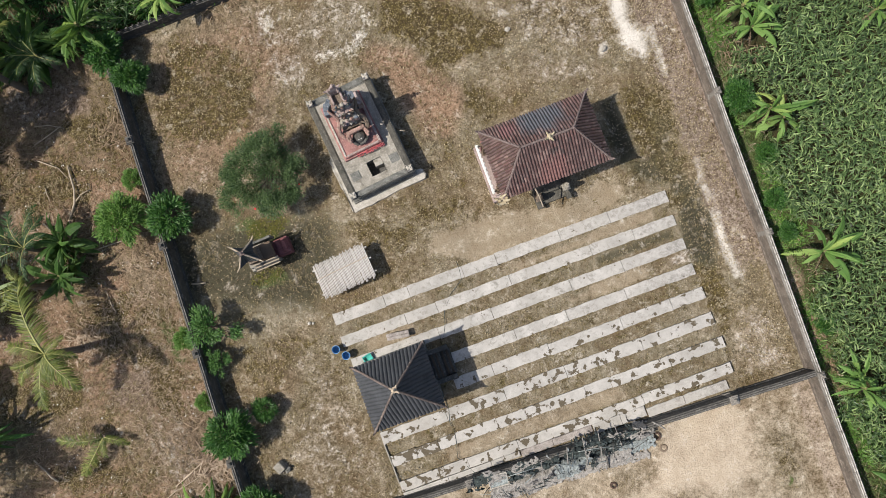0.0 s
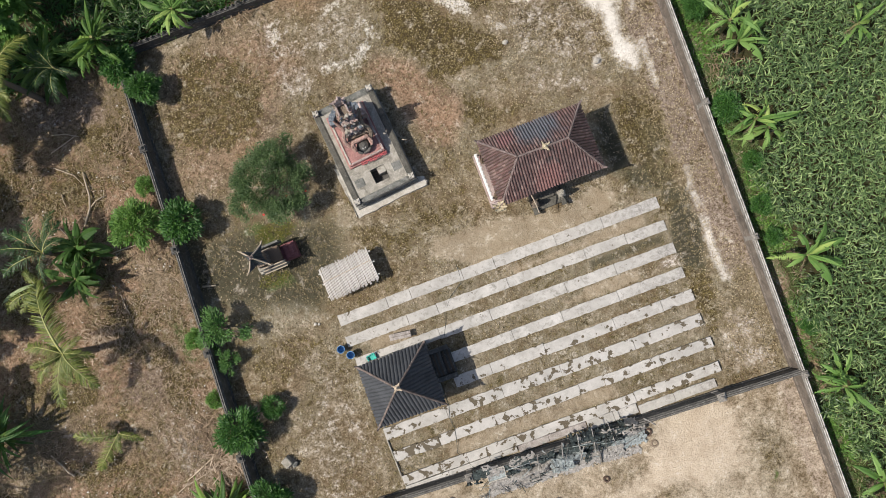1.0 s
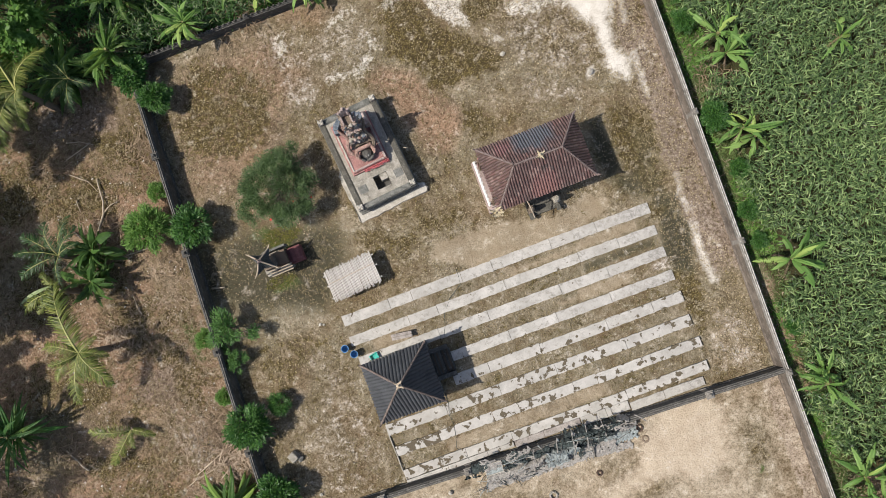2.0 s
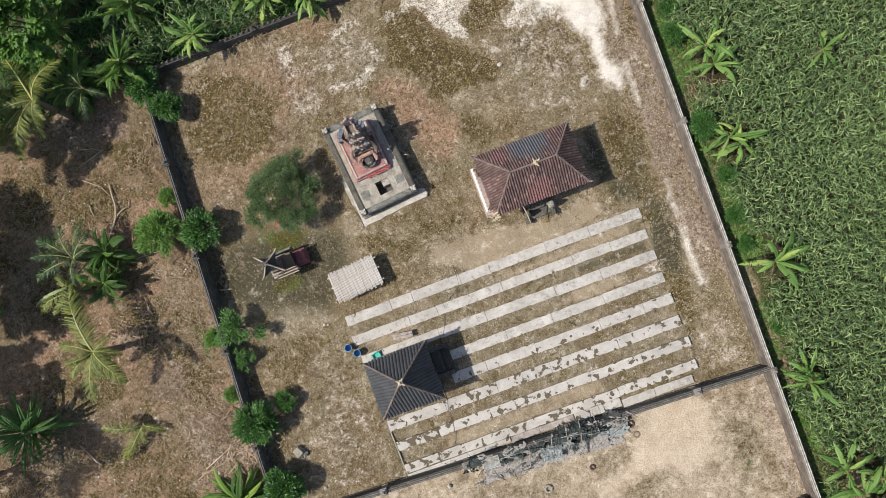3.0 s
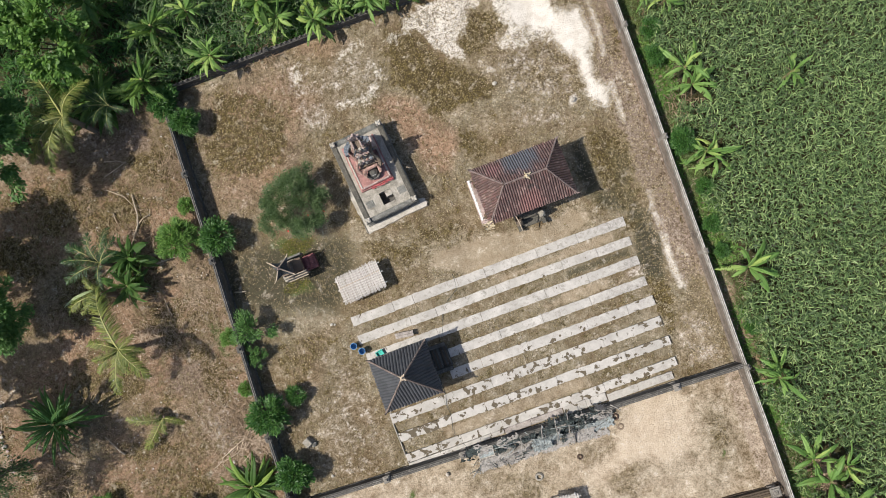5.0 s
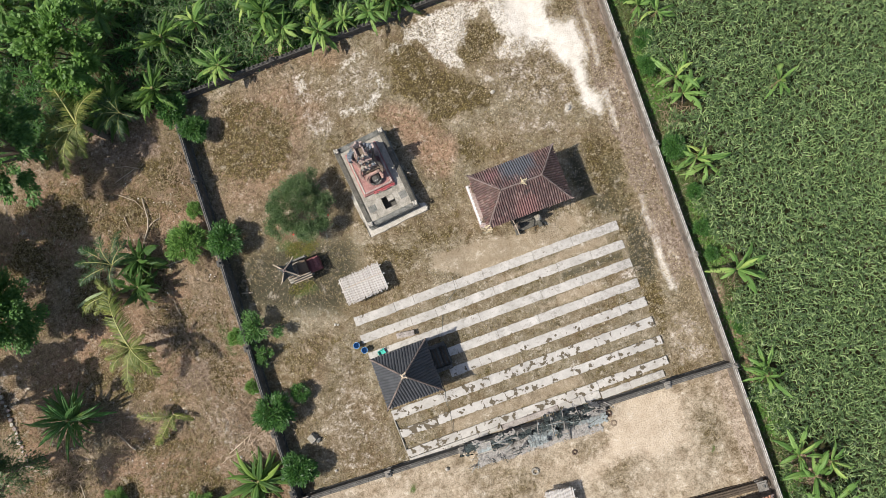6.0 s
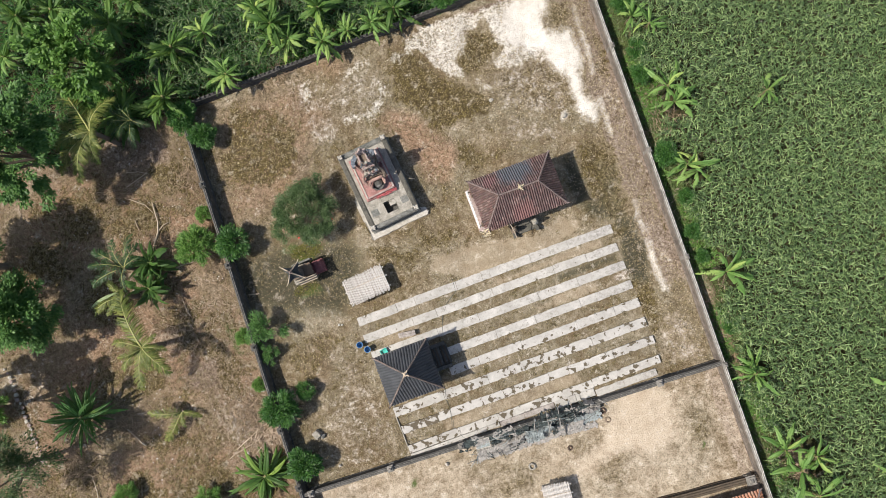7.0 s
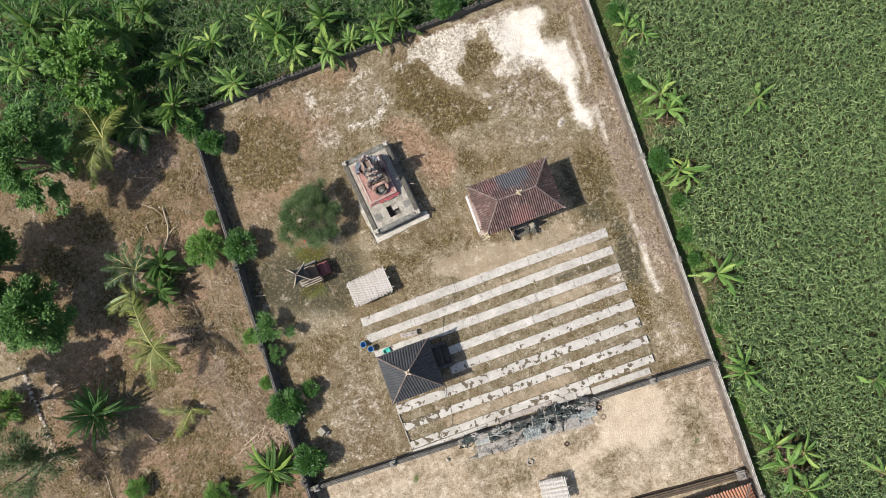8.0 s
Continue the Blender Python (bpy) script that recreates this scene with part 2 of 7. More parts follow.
def strip_material(name, worn, grime=0.5):
    """Cement paving strip with pale plaster, flaking in blots to the dark bed where worn."""
    k = Mat(name, 0.85, spec=0.25)
    v = k.world()
    base = k.mix(k.ramp(k.noise(v, 1.3, 6, 0.7), [(0.35, 0.0), (0.65, 1.0)]), (0.38, 0.355, 0.32), (0.555, 0.525, 0.485))
    base = k.mix(k.math("MULTIPLY", k.random(), 0.45), base, (0.40, 0.375, 0.345))
    base = k.mix(k.ramp(k.noise(v, 4.2, 7, 0.78, 0.6), [(0.5, 0.0), (0.66, grime)]), base, (0.22, 0.205, 0.175))
    base = k.mix(k.ramp(k.noise(v, 28.0, 3, 0.7), [(0.56, 0.0), (0.7, 0.5)]), base, (0.27, 0.25, 0.22))
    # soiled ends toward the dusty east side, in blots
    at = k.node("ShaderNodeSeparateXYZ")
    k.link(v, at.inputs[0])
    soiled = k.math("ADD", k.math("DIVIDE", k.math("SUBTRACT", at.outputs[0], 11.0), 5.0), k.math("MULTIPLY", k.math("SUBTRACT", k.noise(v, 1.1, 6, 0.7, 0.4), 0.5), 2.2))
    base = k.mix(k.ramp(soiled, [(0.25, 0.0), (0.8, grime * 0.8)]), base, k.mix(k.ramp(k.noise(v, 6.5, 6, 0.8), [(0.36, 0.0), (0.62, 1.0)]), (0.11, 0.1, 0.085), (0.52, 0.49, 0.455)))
    base = k.mix(k.ramp(k.noise(v, 0.7, 5, 0.65, 0.3), [(0.5, 0.0), (0.68, 0.55)]), base, (0.3, 0.285, 0.255))
    flake = k.ramp(k.noise(v, 2.9, 5, 0.55, 0.15), [(0.64 - worn, 0.0), (0.65 - worn, 1.0)])
    bed = k.mix(k.noise(v, 22, 3), (0.06, 0.048, 0.03), (0.165, 0.135, 0.095))
    c = k.mix(flake, base, bed)
    k.color(c).bump(k.math("SUBTRACT", k.math("MULTIPLY", k.noise(v, 30, 4), 0.4), flake), 0.5, 0.015)
    return k.m


def tile_material(name, cols, moss, stains=(), lichen=0.0):
    k = Mat(name, 0.75, spec=0.3)
    v = k.world()
    c = k.ramp(k.island(), [(i / (len(cols) - 1), x) for i, x in enumerate(cols)])
    c = k.mix(k.ramp(k.noise(v, 0.9, 5, 0.7, 0.5), [(0.42, 0.0), (0.62, 0.9)]), c, moss)
    for stain in stains:
        # a broad weather stain: centre, half width and colour
        d = k.node("ShaderNodeVectorMath", operation="DISTANCE")
        k.link(v, d.inputs[0])
        d.inputs[1].default_value = (stain[0], stain[1], stain[2])
        f = k.math("ADD", k.math("DIVIDE", d.outputs["Value"], stain[3]), k.math("MULTIPLY", k.math("SUBTRACT", k.noise(v, 2.5, 4, 0.6), 0.5), 1.4))
        c = k.mix(k.ramp(f, [(0.45, 0.85), (0.95, 0.0)]), c, stain[4])
    c = k.mix(0.4, c, k.ramp(k.noise(v, 26, 3), [(0.3, 0.2), (0.75, 0.85)]), "OVERLAY")
    # specks of pale lichen
    c = k.mix(k.ramp(k.noise(v, 17, 4, 0.75), [(0.6, 0.0), (0.7, lichen)]), c, (0.4, 0.34, 0.31))
    k.color(c).bump(k.noise(v, 40, 3), 0.3, 0.01)
    return k.m


def bark(name, a, b):
    k = Mat(name, 0.9)
    v = k.coords("Object", (6, 6, 1.5))
    k.color(k.mix(k.noise(v, 4, 5, 0.7), a, b)).bump(k.noise(v, 9, 4), 0.6, 0.02)
    return k.m


M_GROUND = ground_material()
M_WALL = weathered("mossy_cement_wall", (0.235, 0.215, 0.19), (0.07, 0.065, 0.055), (0.40, 0.375, 0.33), stain=0.62)
M_WALL_DARK = weathered("blackened_cement_wall", (0.10, 0.094, 0.085), (0.04, 0.038, 0.034), (0.27, 0.25, 0.22), stain=0.7)
M_CAP = weathered("lichen_cap", (0.5, 0.47, 0.425), (0.17, 0.15, 0.13), (0.7, 0.67, 0.62), coarse=5.0, stain=0.45)
M_CAP_DARK = weathered("flecked_dark_cap", (0.16, 0.15, 0.135), (0.05, 0.047, 0.043), (0.46, 0.44, 0.4), coarse=6.0, stain=0.5)
M_MUD = weathered("brown_mossy_wall", (0.105, 0.08, 0.056), (0.06, 0.046, 0.034), (0.17, 0.135, 0.1), coarse=2.0, stain=0.5)
M_WALL_EAST = weathered("brown_stained_wall", (0.19, 0.158, 0.13), (0.08, 0.066, 0.055), (0.3, 0.26, 0.215), stain=0.55)
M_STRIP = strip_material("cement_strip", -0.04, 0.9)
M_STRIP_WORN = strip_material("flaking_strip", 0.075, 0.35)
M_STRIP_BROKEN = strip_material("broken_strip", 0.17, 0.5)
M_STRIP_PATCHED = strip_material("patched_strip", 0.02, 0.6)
M_TILE_RED = tile_material("red_clay_tiles", [(0.095, 0.056, 0.053), (0.165, 0.092, 0.083), (0.12, 0.082, 0.076), (0.27, 0.18, 0.16), (0.08, 0.062, 0.06)], (0.105, 0.068, 0.064), ((10.8, 4.3, 2.75, 1.25, (0.1, 0.115, 0.135)), (10.6, 2.1, 2.6, 0.8, (0.23, 0.12, 0.11)), (9.4, 4.2, 2.7, 0.5, (0.2, 0.105, 0.105))), 0.5)
M_TILE_BLACK = tile_material("black_tiles", [(0.05, 0.052, 0.058), (0.066, 0.069, 0.076), (0.056, 0.058, 0.064), (0.078, 0.081, 0.088)], (0.078, 0.081, 0.088))
M_TILE_ORANGE = tile_material("orange_clay_tiles", [(0.42, 0.17, 0.09), (0.52, 0.24, 0.14), (0.36, 0.14, 0.08)], (0.3, 0.2, 0.15))
M_RIDGE = weathered("ridge_mortar", (0.21, 0.16, 0.145), (0.09, 0.066, 0.06), (0.46, 0.4, 0.36), coarse=7.0)
M_RIDGE_DARK = weathered("dark_ridge_mortar", (0.18, 0.14, 0.12), (0.08, 0.065, 0.06), (0.42, 0.35, 0.3), coarse=3.0)
M_GOLD = plain("faded_gold_paint", (0.36, 0.29, 0.18), (0.52, 0.45, 0.32), 0.7)
M_TIMBER = bark("old_timber", (0.10, 0.07, 0.05), (0.2, 0.145, 0.1))
M_BAMBOO = Mat("dry_bamboo", 0.55)
_v = M_BAMBOO.coords("Object", (8, 1.2, 8))
M_BAMBOO.color(M_BAMBOO.mix(M_BAMBOO.noise(_v, 5, 4), M_BAMBOO.ramp(M_BAMBOO.random(), [(0.0, (0.5, 0.465, 0.425)), (0.5, (0.65, 0.615, 0.575)), (1.0, (0.76, 0.73, 0.69))]), (0.4, 0.36, 0.32)))
M_BAMBOO = M_BAMBOO.m
M_STONE = weathered("shrine_stone", (0.36, 0.33, 0.28), (0.13, 0.118, 0.092), (0.5, 0.47, 0.415), coarse=2.4, stain=0.62)
M_STONE_BLUE = weathered("painted_grey_stone", (0.2, 0.195, 0.175), (0.06, 0.062, 0.054), (0.36, 0.345, 0.31), coarse=3.0, stain=0.6)
M_RIM = weathered("dark_weathered_rim", (0.115, 0.106, 0.088), (0.042, 0.042, 0.036), (0.25, 0.235, 0.2), coarse=3.4, stain=0.65)
M_WING = weathered("blue_grey_stone", (0.17, 0.19, 0.22), (0.06, 0.075, 0.09), (0.4, 0.4, 0.4), coarse=4.0, stain=0.5)
M_STONE_PALE = weathered("pale_cement_apron", (0.50, 0.465, 0.41), (0.3, 0.27, 0.22), (0.6, 0.57, 0.52), coarse=2.2)
M_PETAL = plain("red_petals", (0.42, 0.07, 0.08), (0.6, 0.2, 0.2), 0.7)
M_BRICK_RED = weathered("red_painted_brick", (0.36, 0.185, 0.165), (0.19, 0.1, 0.09), (0.5, 0.34, 0.31), coarse=2.8, stain=0.4)
M_CARVED = weathered("carved_red_stone", (0.45, 0.28, 0.23), (0.12, 0.085, 0.07), (0.6, 0.48, 0.42), coarse=6.0, stain=0.5)
M_CARVED_DARK = weathered("carved_dark_stone", (0.22, 0.17, 0.13), (0.06, 0.05, 0.04), (0.42, 0.33, 0.24), coarse=5.0, stain=0.6)
M_WHITE = plain("white_paint", (0.62, 0.6, 0.56), (0.78, 0.76, 0.73), 0.7)
M_PINK = weathered("faded_pink_plaster", (0.42, 0.33, 0.3), (0.22, 0.165, 0.145), (0.56, 0.49, 0.45))
M_GREY_SLAB = weathered("dirty_grey_cement", (0.38, 0.34, 0.31), (0.15, 0.125, 0.11), (0.5, 0.46, 0.42), coarse=2.4, stain=0.55)
M_MAROON = weathered("maroon_painted_step", (0.25, 0.1, 0.1), (0.14, 0.06, 0.06), (0.33, 0.17, 0.16), coarse=3.0)
M_BLUE = plain("blue_plastic", (0.065, 0.2, 0.39), (0.15, 0.34, 0.57), 0.6)
M_TEAL = plain("teal_plastic", (0.02, 0.33, 0.27), (0.05, 0.45, 0.37), 0.55)
M_RUBBER = plain("old_rubber", (0.07, 0.045, 0.035), (0.13, 0.085, 0.06), 0.85)
M_HUSK_BROWN = plain("dusty_rubber", (0.17, 0.125, 0.09), (0.27, 0.21, 0.155), 0.9)
M_LEAF_BANANA = big_leaf("banana_leaf", [(0.0, (0.025, 0.075, 0.015)), (0.5, (0.05, 0.125, 0.024)), (0.82, (0.095, 0.2, 0.036)), (1.0, (0.24, 0.36, 0.065))])
M_LEAF_BANANA_PALE = big_leaf("pale_banana_leaf", [(0.0, (0.08, 0.18, 0.04)), (0.5, (0.15, 0.285, 0.07)), (0.82, (0.22, 0.36, 0.1)), (1.0, (0.4, 0.5, 0.13))])
M_LEAF_DARK_BROAD = big_leaf("dark_broad_leaf", [(0.0, (0.018, 0.06, 0.014)), (0.6, (0.035, 0.1, 0.02)), (1.0, (0.075, 0.17, 0.035))])
M_LEAF_STAR = big_leaf("bright_star_leaf", [(0.0, (0.016, 0.07, 0.018)), (0.6, (0.032, 0.125, 0.028)), (1.0, (0.065, 0.2, 0.045))])
M_MIDRIB = plain("leaf_midrib", (0.25, 0.34, 0.1), (0.36, 0.42, 0.16), 0.5)
M_LEAF_CORN = leafy("maize_leaf", (0.016, 0.04, 0.014), (0.078, 0.14, 0.046), (0.28, 0.375, 0.14), 0.42, 0.14)
M_LEAF_CORN_DARK = leafy("dark_maize_leaf", (0.018, 0.042, 0.014), (0.045, 0.09, 0.03), (0.16, 0.225, 0.085), 0.45, 0.14)
M_LEAF_PALM = leafy("palm_leaf", (0.055, 0.1, 0.02), (0.12, 0.165, 0.036), (0.33, 0.335, 0.09))
M_LEAF_PALE_FOLD = plain("pale_frond_underside", (0.17, 0.23, 0.09), (0.33, 0.38, 0.2), 0.6)
M_RACHIS = plain("yellow_frond_rib", (0.32, 0.32, 0.1), (0.46, 0.44, 0.17), 0.5)
M_LEAF_PALM_DARK = leafy("dark_palm_leaf", (0.018, 0.05, 0.016), (0.032, 0.08, 0.024), (0.085, 0.15, 0.05))
M_LEAF_BUSH = leafy("bush_leaf", (0.02, 0.065, 0.015), (0.04, 0.12, 0.025), (0.1, 0.22, 0.04))
M_LEAF_MID = leafy("tree_leaf", (0.04, 0.105, 0.028), (0.085, 0.19, 0.05), (0.175, 0.32, 0.085), 0.5, 0.36)
M_LEAF_LIGHT = leafy("light_tree_leaf", (0.06, 0.145, 0.028), (0.115, 0.235, 0.045), (0.21, 0.36, 0.08), 0.5, 0.38)
M_LEAF_SHRUB = leafy("shrub_leaf", (0.03, 0.066, 0.022), (0.058, 0.11, 0.036), (0.13, 0.19, 0.065))
M_MOSS = leafy("olive_moss", (0.09, 0.085, 0.018), (0.15, 0.145, 0.03), (0.24, 0.23, 0.05), 0.8)
M_GRASS = leafy("weed_blades", (0.05, 0.09, 0.026), (0.095, 0.15, 0.045), (0.2, 0.245, 0.085))
M_DRYGRASS = leafy("dry_grass_blades", (0.16, 0.125, 0.06), (0.25, 0.2, 0.1), (0.36, 0.3, 0.18), 0.8)
M_LITTER = leafy("dry_leaf_litter", (0.2, 0.15, 0.085), (0.34, 0.27, 0.165), (0.56, 0.47, 0.32), 0.8)
M_STRAW = leafy("pale_straw", (0.26, 0.185, 0.125), (0.42, 0.32, 0.23), (0.6, 0.49, 0.38), 0.8)
M_HUSK = leafy("dry_husks", (0.12, 0.085, 0.055), (0.24, 0.17, 0.11), (0.42, 0.32, 0.22), 0.85)
M_FLOWER = plain("red_flower", (0.55, 0.03, 0.03), (0.7, 0.08, 0.06), 0.6)
M_STEM = bark("banana_stem", (0.16, 0.17, 0.06), (0.27, 0.22, 0.11))
M_BARK = bark("tree_bark", (0.14, 0.105, 0.075), (0.25, 0.2, 0.15))
M_STICK = bark("pale_dead_wood", (0.36, 0.28, 0.2), (0.55, 0.46, 0.35))
M_TARP = weathered("torn_grey_tarpaulin", (0.31, 0.34, 0.33), (0.09, 0.1, 0.098), (0.6, 0.61, 0.59), coarse=8.0, stain=0.6, rough=0.6)
M_TARP_PALE = weathered("dusty_pale_sheet", (0.34, 0.315, 0.285), (0.1, 0.092, 0.082), (0.56, 0.54, 0.51), coarse=6.0, stain=0.75)
M_TARP_DARK = weathered("dark_netting", (0.06, 0.075, 0.072), (0.025, 0.03, 0.028), (0.17, 0.2, 0.195), coarse=3.0)

# ---------------------------------------------------------------- builders
def mesh_from(name, bm, mat, smooth=False):
    me = bpy.data.meshes.new(name)
    bm.to_mesh(me)
    bm.free()
    me.materials.append(mat)
    if smooth:
        me.polygons.foreach_set("use_smooth", [True] * len(me.polygons))
    return me


def part(name, bm, mat, parent=None, label="", smooth=False):
    ob = new(name, mesh_from(name, bm, mat, smooth))
    ob.parent = parent
    if label:
        tagged(ob, label)
    return ob


def raw_part(name, verts, faces, mat, parent=None, label="", smooth=False):
    me = bpy.data.meshes.new(name)
    me.from_pydata(verts, [], faces)
    me.materials.append(mat)
    if smooth:
        me.polygons.foreach_set("use_smooth", [True] * len(me.polygons))
    ob = new(name, me)
    ob.parent = parent
    if label:
        tagged(ob, label)
    return ob


def thing(name, m, label, category, group="", kind=""):
    ob = new(name)
    ob.empty_display_size = 0.2
    ob.matrix_basis = m
    return tagged(ob, label, category, group, kind)


def box(bm, x0, x1, y0, y1, z0, z1, bevel=0.0, m=None, taper=0.0):
    vs = [bm.verts.new((x, y, z)) for z in (z0, z1) for y in (y0, y1) for x in (x0, x1)]
    if taper:
        cx, cy = (x0 + x1) / 2, (y0 + y1) / 2
        for v in vs[4:]:
            v.co.x, v.co.y = cx + (v.co.x - cx) * (1 - taper), cy + (v.co.y - cy) * (1 - taper)
    fs = [bm.faces.new([vs[i] for i in q]) for q in ((0, 2, 3, 1), (4, 5, 7, 6), (0, 1, 5, 4), (2, 6, 7, 3), (0, 4, 6, 2), (1, 3, 7, 5))]
    if bevel:
        es = list({e for f in fs for e in f.edges})
        out = bmesh.ops.bevel(bm, geom=es, offset=bevel, segments=1, affect="EDGES")
        vs = list({v for f in out["faces"] for v in f.verts} | {v for v in vs if v.is_valid})
    if m is not None:
        bmesh.ops.transform(bm, matrix=m, verts=[v for v in vs if v.is_valid])


def tube(bm, pts, radii, sides=6, caps=True):
    """A tube through the points with a radius at each."""
    rings = []
    pts = [Vector(p) for p in pts]
    for i, p in enumerate(pts):
        d = (pts[min(i + 1, len(pts) - 1)] - pts[max(i - 1, 0)]).normalized()
        a = d.orthogonal().normalized()
        if abs(d.z) < 0.9:
            a = d.cross(Vector((0, 0, 1))).normalized()
        b = d.cross(a)
        rings.append([bm.verts.new(p + radii[i] * (math.cos(t) * a + math.sin(t) * b)) for t in [k * math.tau / sides for k in range(sides)]])
    for r, s in zip(rings, rings[1:]):
        for k in range(sides):
            bm.faces.new((r[k], r[(k + 1) % sides], s[(k + 1) % sides], s[k]))
    if caps:
        bm.faces.new(rings[0][::-1])
        bm.faces.new(rings[-1])


def lathe(bm, profile, sides=14, at=(0, 0, 0), cap=True):
    """A turned body from (radius, height) pairs."""
    rings = [[bm.verts.new((at[0] + r * math.cos(k * math.tau / sides), at[1] + r * math.sin(k * math.tau / sides), at[2] + z)) for k in range(sides)] for r, z in profile]
    for r, s in zip(rings, rings[1:]):
        for k in range(sides):
            bm.faces.new((r[k], r[(k + 1) % sides], s[(k + 1) % sides], s[k]))
    if cap:
        bm.faces.new(rings[0][::-1])
        bm.faces.new(rings[-1])


def lump(bm, c, r, rng, squash=0.7, rough=0.25):
    """A rough stone-like lump."""
    g = bmesh.ops.create_icosphere(bm, subdivisions=1, radius=1.0)
    for v in g["verts"]:
        n = v.co.copy()
        k = 1 + rng.uniform(-rough, rough)
        v.co = Vector((c[0] + n.x * r * k, c[1] + n.y * r * k, c[2] + n.z * r * k * squash))


# ---------------------------------------------------------------- ground
def blob(x, y, cx, cy, rx, ry, turn=0.0):
    """A soft round patch, 1 at its heart and 0 far outside; arrays in, array out."""
    c, s = math.cos(radians(turn)), math.sin(radians(turn))
    u, v = (x - cx) * c + (y - cy) * s, -(x - cx) * s + (y - cy) * c
    return np.clip(1.25 - 0.62 * np.sqrt((u / rx) ** 2 + (v / ry) ** 2), 0, 1)


PATCHES = []


def patch(layer, amount, soft, pts):
    """Note a cover of the ground by its outline."""
    PATCHES.append((layer, amount, soft, pts))


def outline_depth(x, y, pts):
    """How deep each place lies inside an outline, in metres; negative outside."""
    best, inside = np.full(x.shape, 1e9), np.zeros(x.shape, bool)
    for (ax, ay), (bx, by) in zip(pts, pts[1:] + pts[:1]):
        dx, dy = bx - ax, by - ay
        f = np.clip(((x - ax) * dx + (y - ay) * dy) / max(dx * dx + dy * dy, 1e-9), 0, 1)
        best = np.minimum(best, np.hypot(x - ax - f * dx, y - ay - f * dy))
        if dy:
            inside ^= ((ay > y) != (by > y)) & (x < ax + dx * (y - ay) / dy)
    return np.where(inside, best, -best)


WEST0, WEST1 = (-5.33, 14.7), (-5.98, -14.0)
NORTH0, NORTH1 = (-5.36, 14.72), (18.6, 14.76)
EAST0, EAST1 = (18.63, 14.85), (17.42, -17.5)
SOUTH0, SOUTH1 = (-5.72, -8.0), (17.65, -8.93)


def at_line(a, b, y):
    return a[0] + (b[0] - a[0]) * (y - a[1]) / (b[1] - a[1])


def build_ground():
    nx, ny = 481, 401
    xs, ys = np.linspace(-30, 42, nx), np.linspace(-26, 34, ny)
    X, Y = np.meshgrid(xs, ys)
    rg = np.random.RandomState(4)
    Z = np.zeros_like(X)
    for _ in range(26):
        a, w, ph = rg.uniform(0, math.tau), rg.uniform(0.5, 3.2), rg.uniform(0, math.tau)
        Z += 0.011 / w ** 0.5 * np.sin(w * (X * math.cos(a) + Y * math.sin(a)) + ph)
    Z -= 0.03
    wx, ex = at_line(WEST0, WEST1, Y), at_line(EAST0, EAST1, Y)
    sy = SOUTH0[1] + (SOUTH1[1] - SOUTH0[1]) * (X - SOUTH0[0]) / (SOUTH1[0] - SOUTH0[0])
    yard = (X > wx) & (X < ex) & (Y < 14.65) & (Y > sy)
    court = (X > wx) & (X < ex) & (Y <= sy)
    west = X <= wx
    east = X >= ex
    north = (Y >= 14.65)
    gx, gy = X, Y
    for _ in range(9):
        a, w, ph = rg.uniform(0, math.tau), rg.uniform(0.8, 4.5), rg.uniform(0, math.tau)
        wave = 0.5 / w * np.sin(w * (gx * math.cos(a) + gy * math.sin(a)) + ph)
        X, Y = X + wave * math.sin(a), Y - wave * math.cos(a)
    lay = {k: np.zeros_like(X) for k in ("powder", "crackle", "film", "turf", "moss", "trod", "red", "clod", "sand")}
    inside = (gx > wx) & (gx < ex) & (gy < 14.65)
    for name, amount, soft, pts in PATCHES:
        f = amount * np.clip(0.5 + outline_depth(gx, gy, pts) / soft, 0, 1)
        lay[name] = np.maximum(lay[name], np.where(inside if pts[0][0] > -5.7 else west, f, 0))
    strips = (gx > 0.1) & (gx < 14.9) & (gy < 0.0) & (gy > -8.7)
    quiet = np.clip(np.maximum.reduce([lay["trod"], lay["red"] * 0.5, lay["clod"], lay["powder"]]), 0, 1)
    turf = np.where(strips, 0.32, np.where(gx < 7.5, 0.3, 0.24))
    turf = np.maximum(turf * (1 - quiet), lay["turf"] * (1 - lay["trod"]))
    lay["trod"] = np.maximum(lay["trod"], np.where(strips, 0.4, 0))
    lay["moss"] = np.maximum(lay["moss"], np.where(strips, 0.42 * np.clip(1.5 - 1.5 * lay["trod"], 0, 1), 0))
    red = np.maximum(lay["red"], np.where(west, 0.74 + 0.3 * np.sin(0.8 * Y + 1.4 * np.sin(0.6 * X)), 0.0))
    turf = np.where(yard, turf, np.where(west, 0.36 + 0.15 * np.sin(0.9 * X + 1.7 * np.sin(0.7 * Y)) + 0.13 * np.sin(1.3 * Y + np.sin(1.1 * X)), np.where(court, np.maximum(0.12, lay["turf"]), 0.25)))
    for b in WEST_TURF_SHADE:
        turf = np.maximum(turf, np.where(west, np.maximum(blob(X, Y, *b), lay["turf"]), 0))
    sand = np.where(court, np.maximum(0.5 - 0.2 * np.clip((X - 14.0) / 2.0, 0, 1), lay["sand"]) * (1 - lay["turf"] * 0.8), 0.0)
    margin = np.clip((gx - ex) / 1.6, 0, 1)
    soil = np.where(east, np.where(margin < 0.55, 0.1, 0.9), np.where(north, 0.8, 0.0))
    weed = np.where(east & (margin < 0.9), 0.72, np.where(north, 0.35, 0.0))
    for b in WEEDS:
        weed = np.maximum(weed, blob(X, Y, *b))
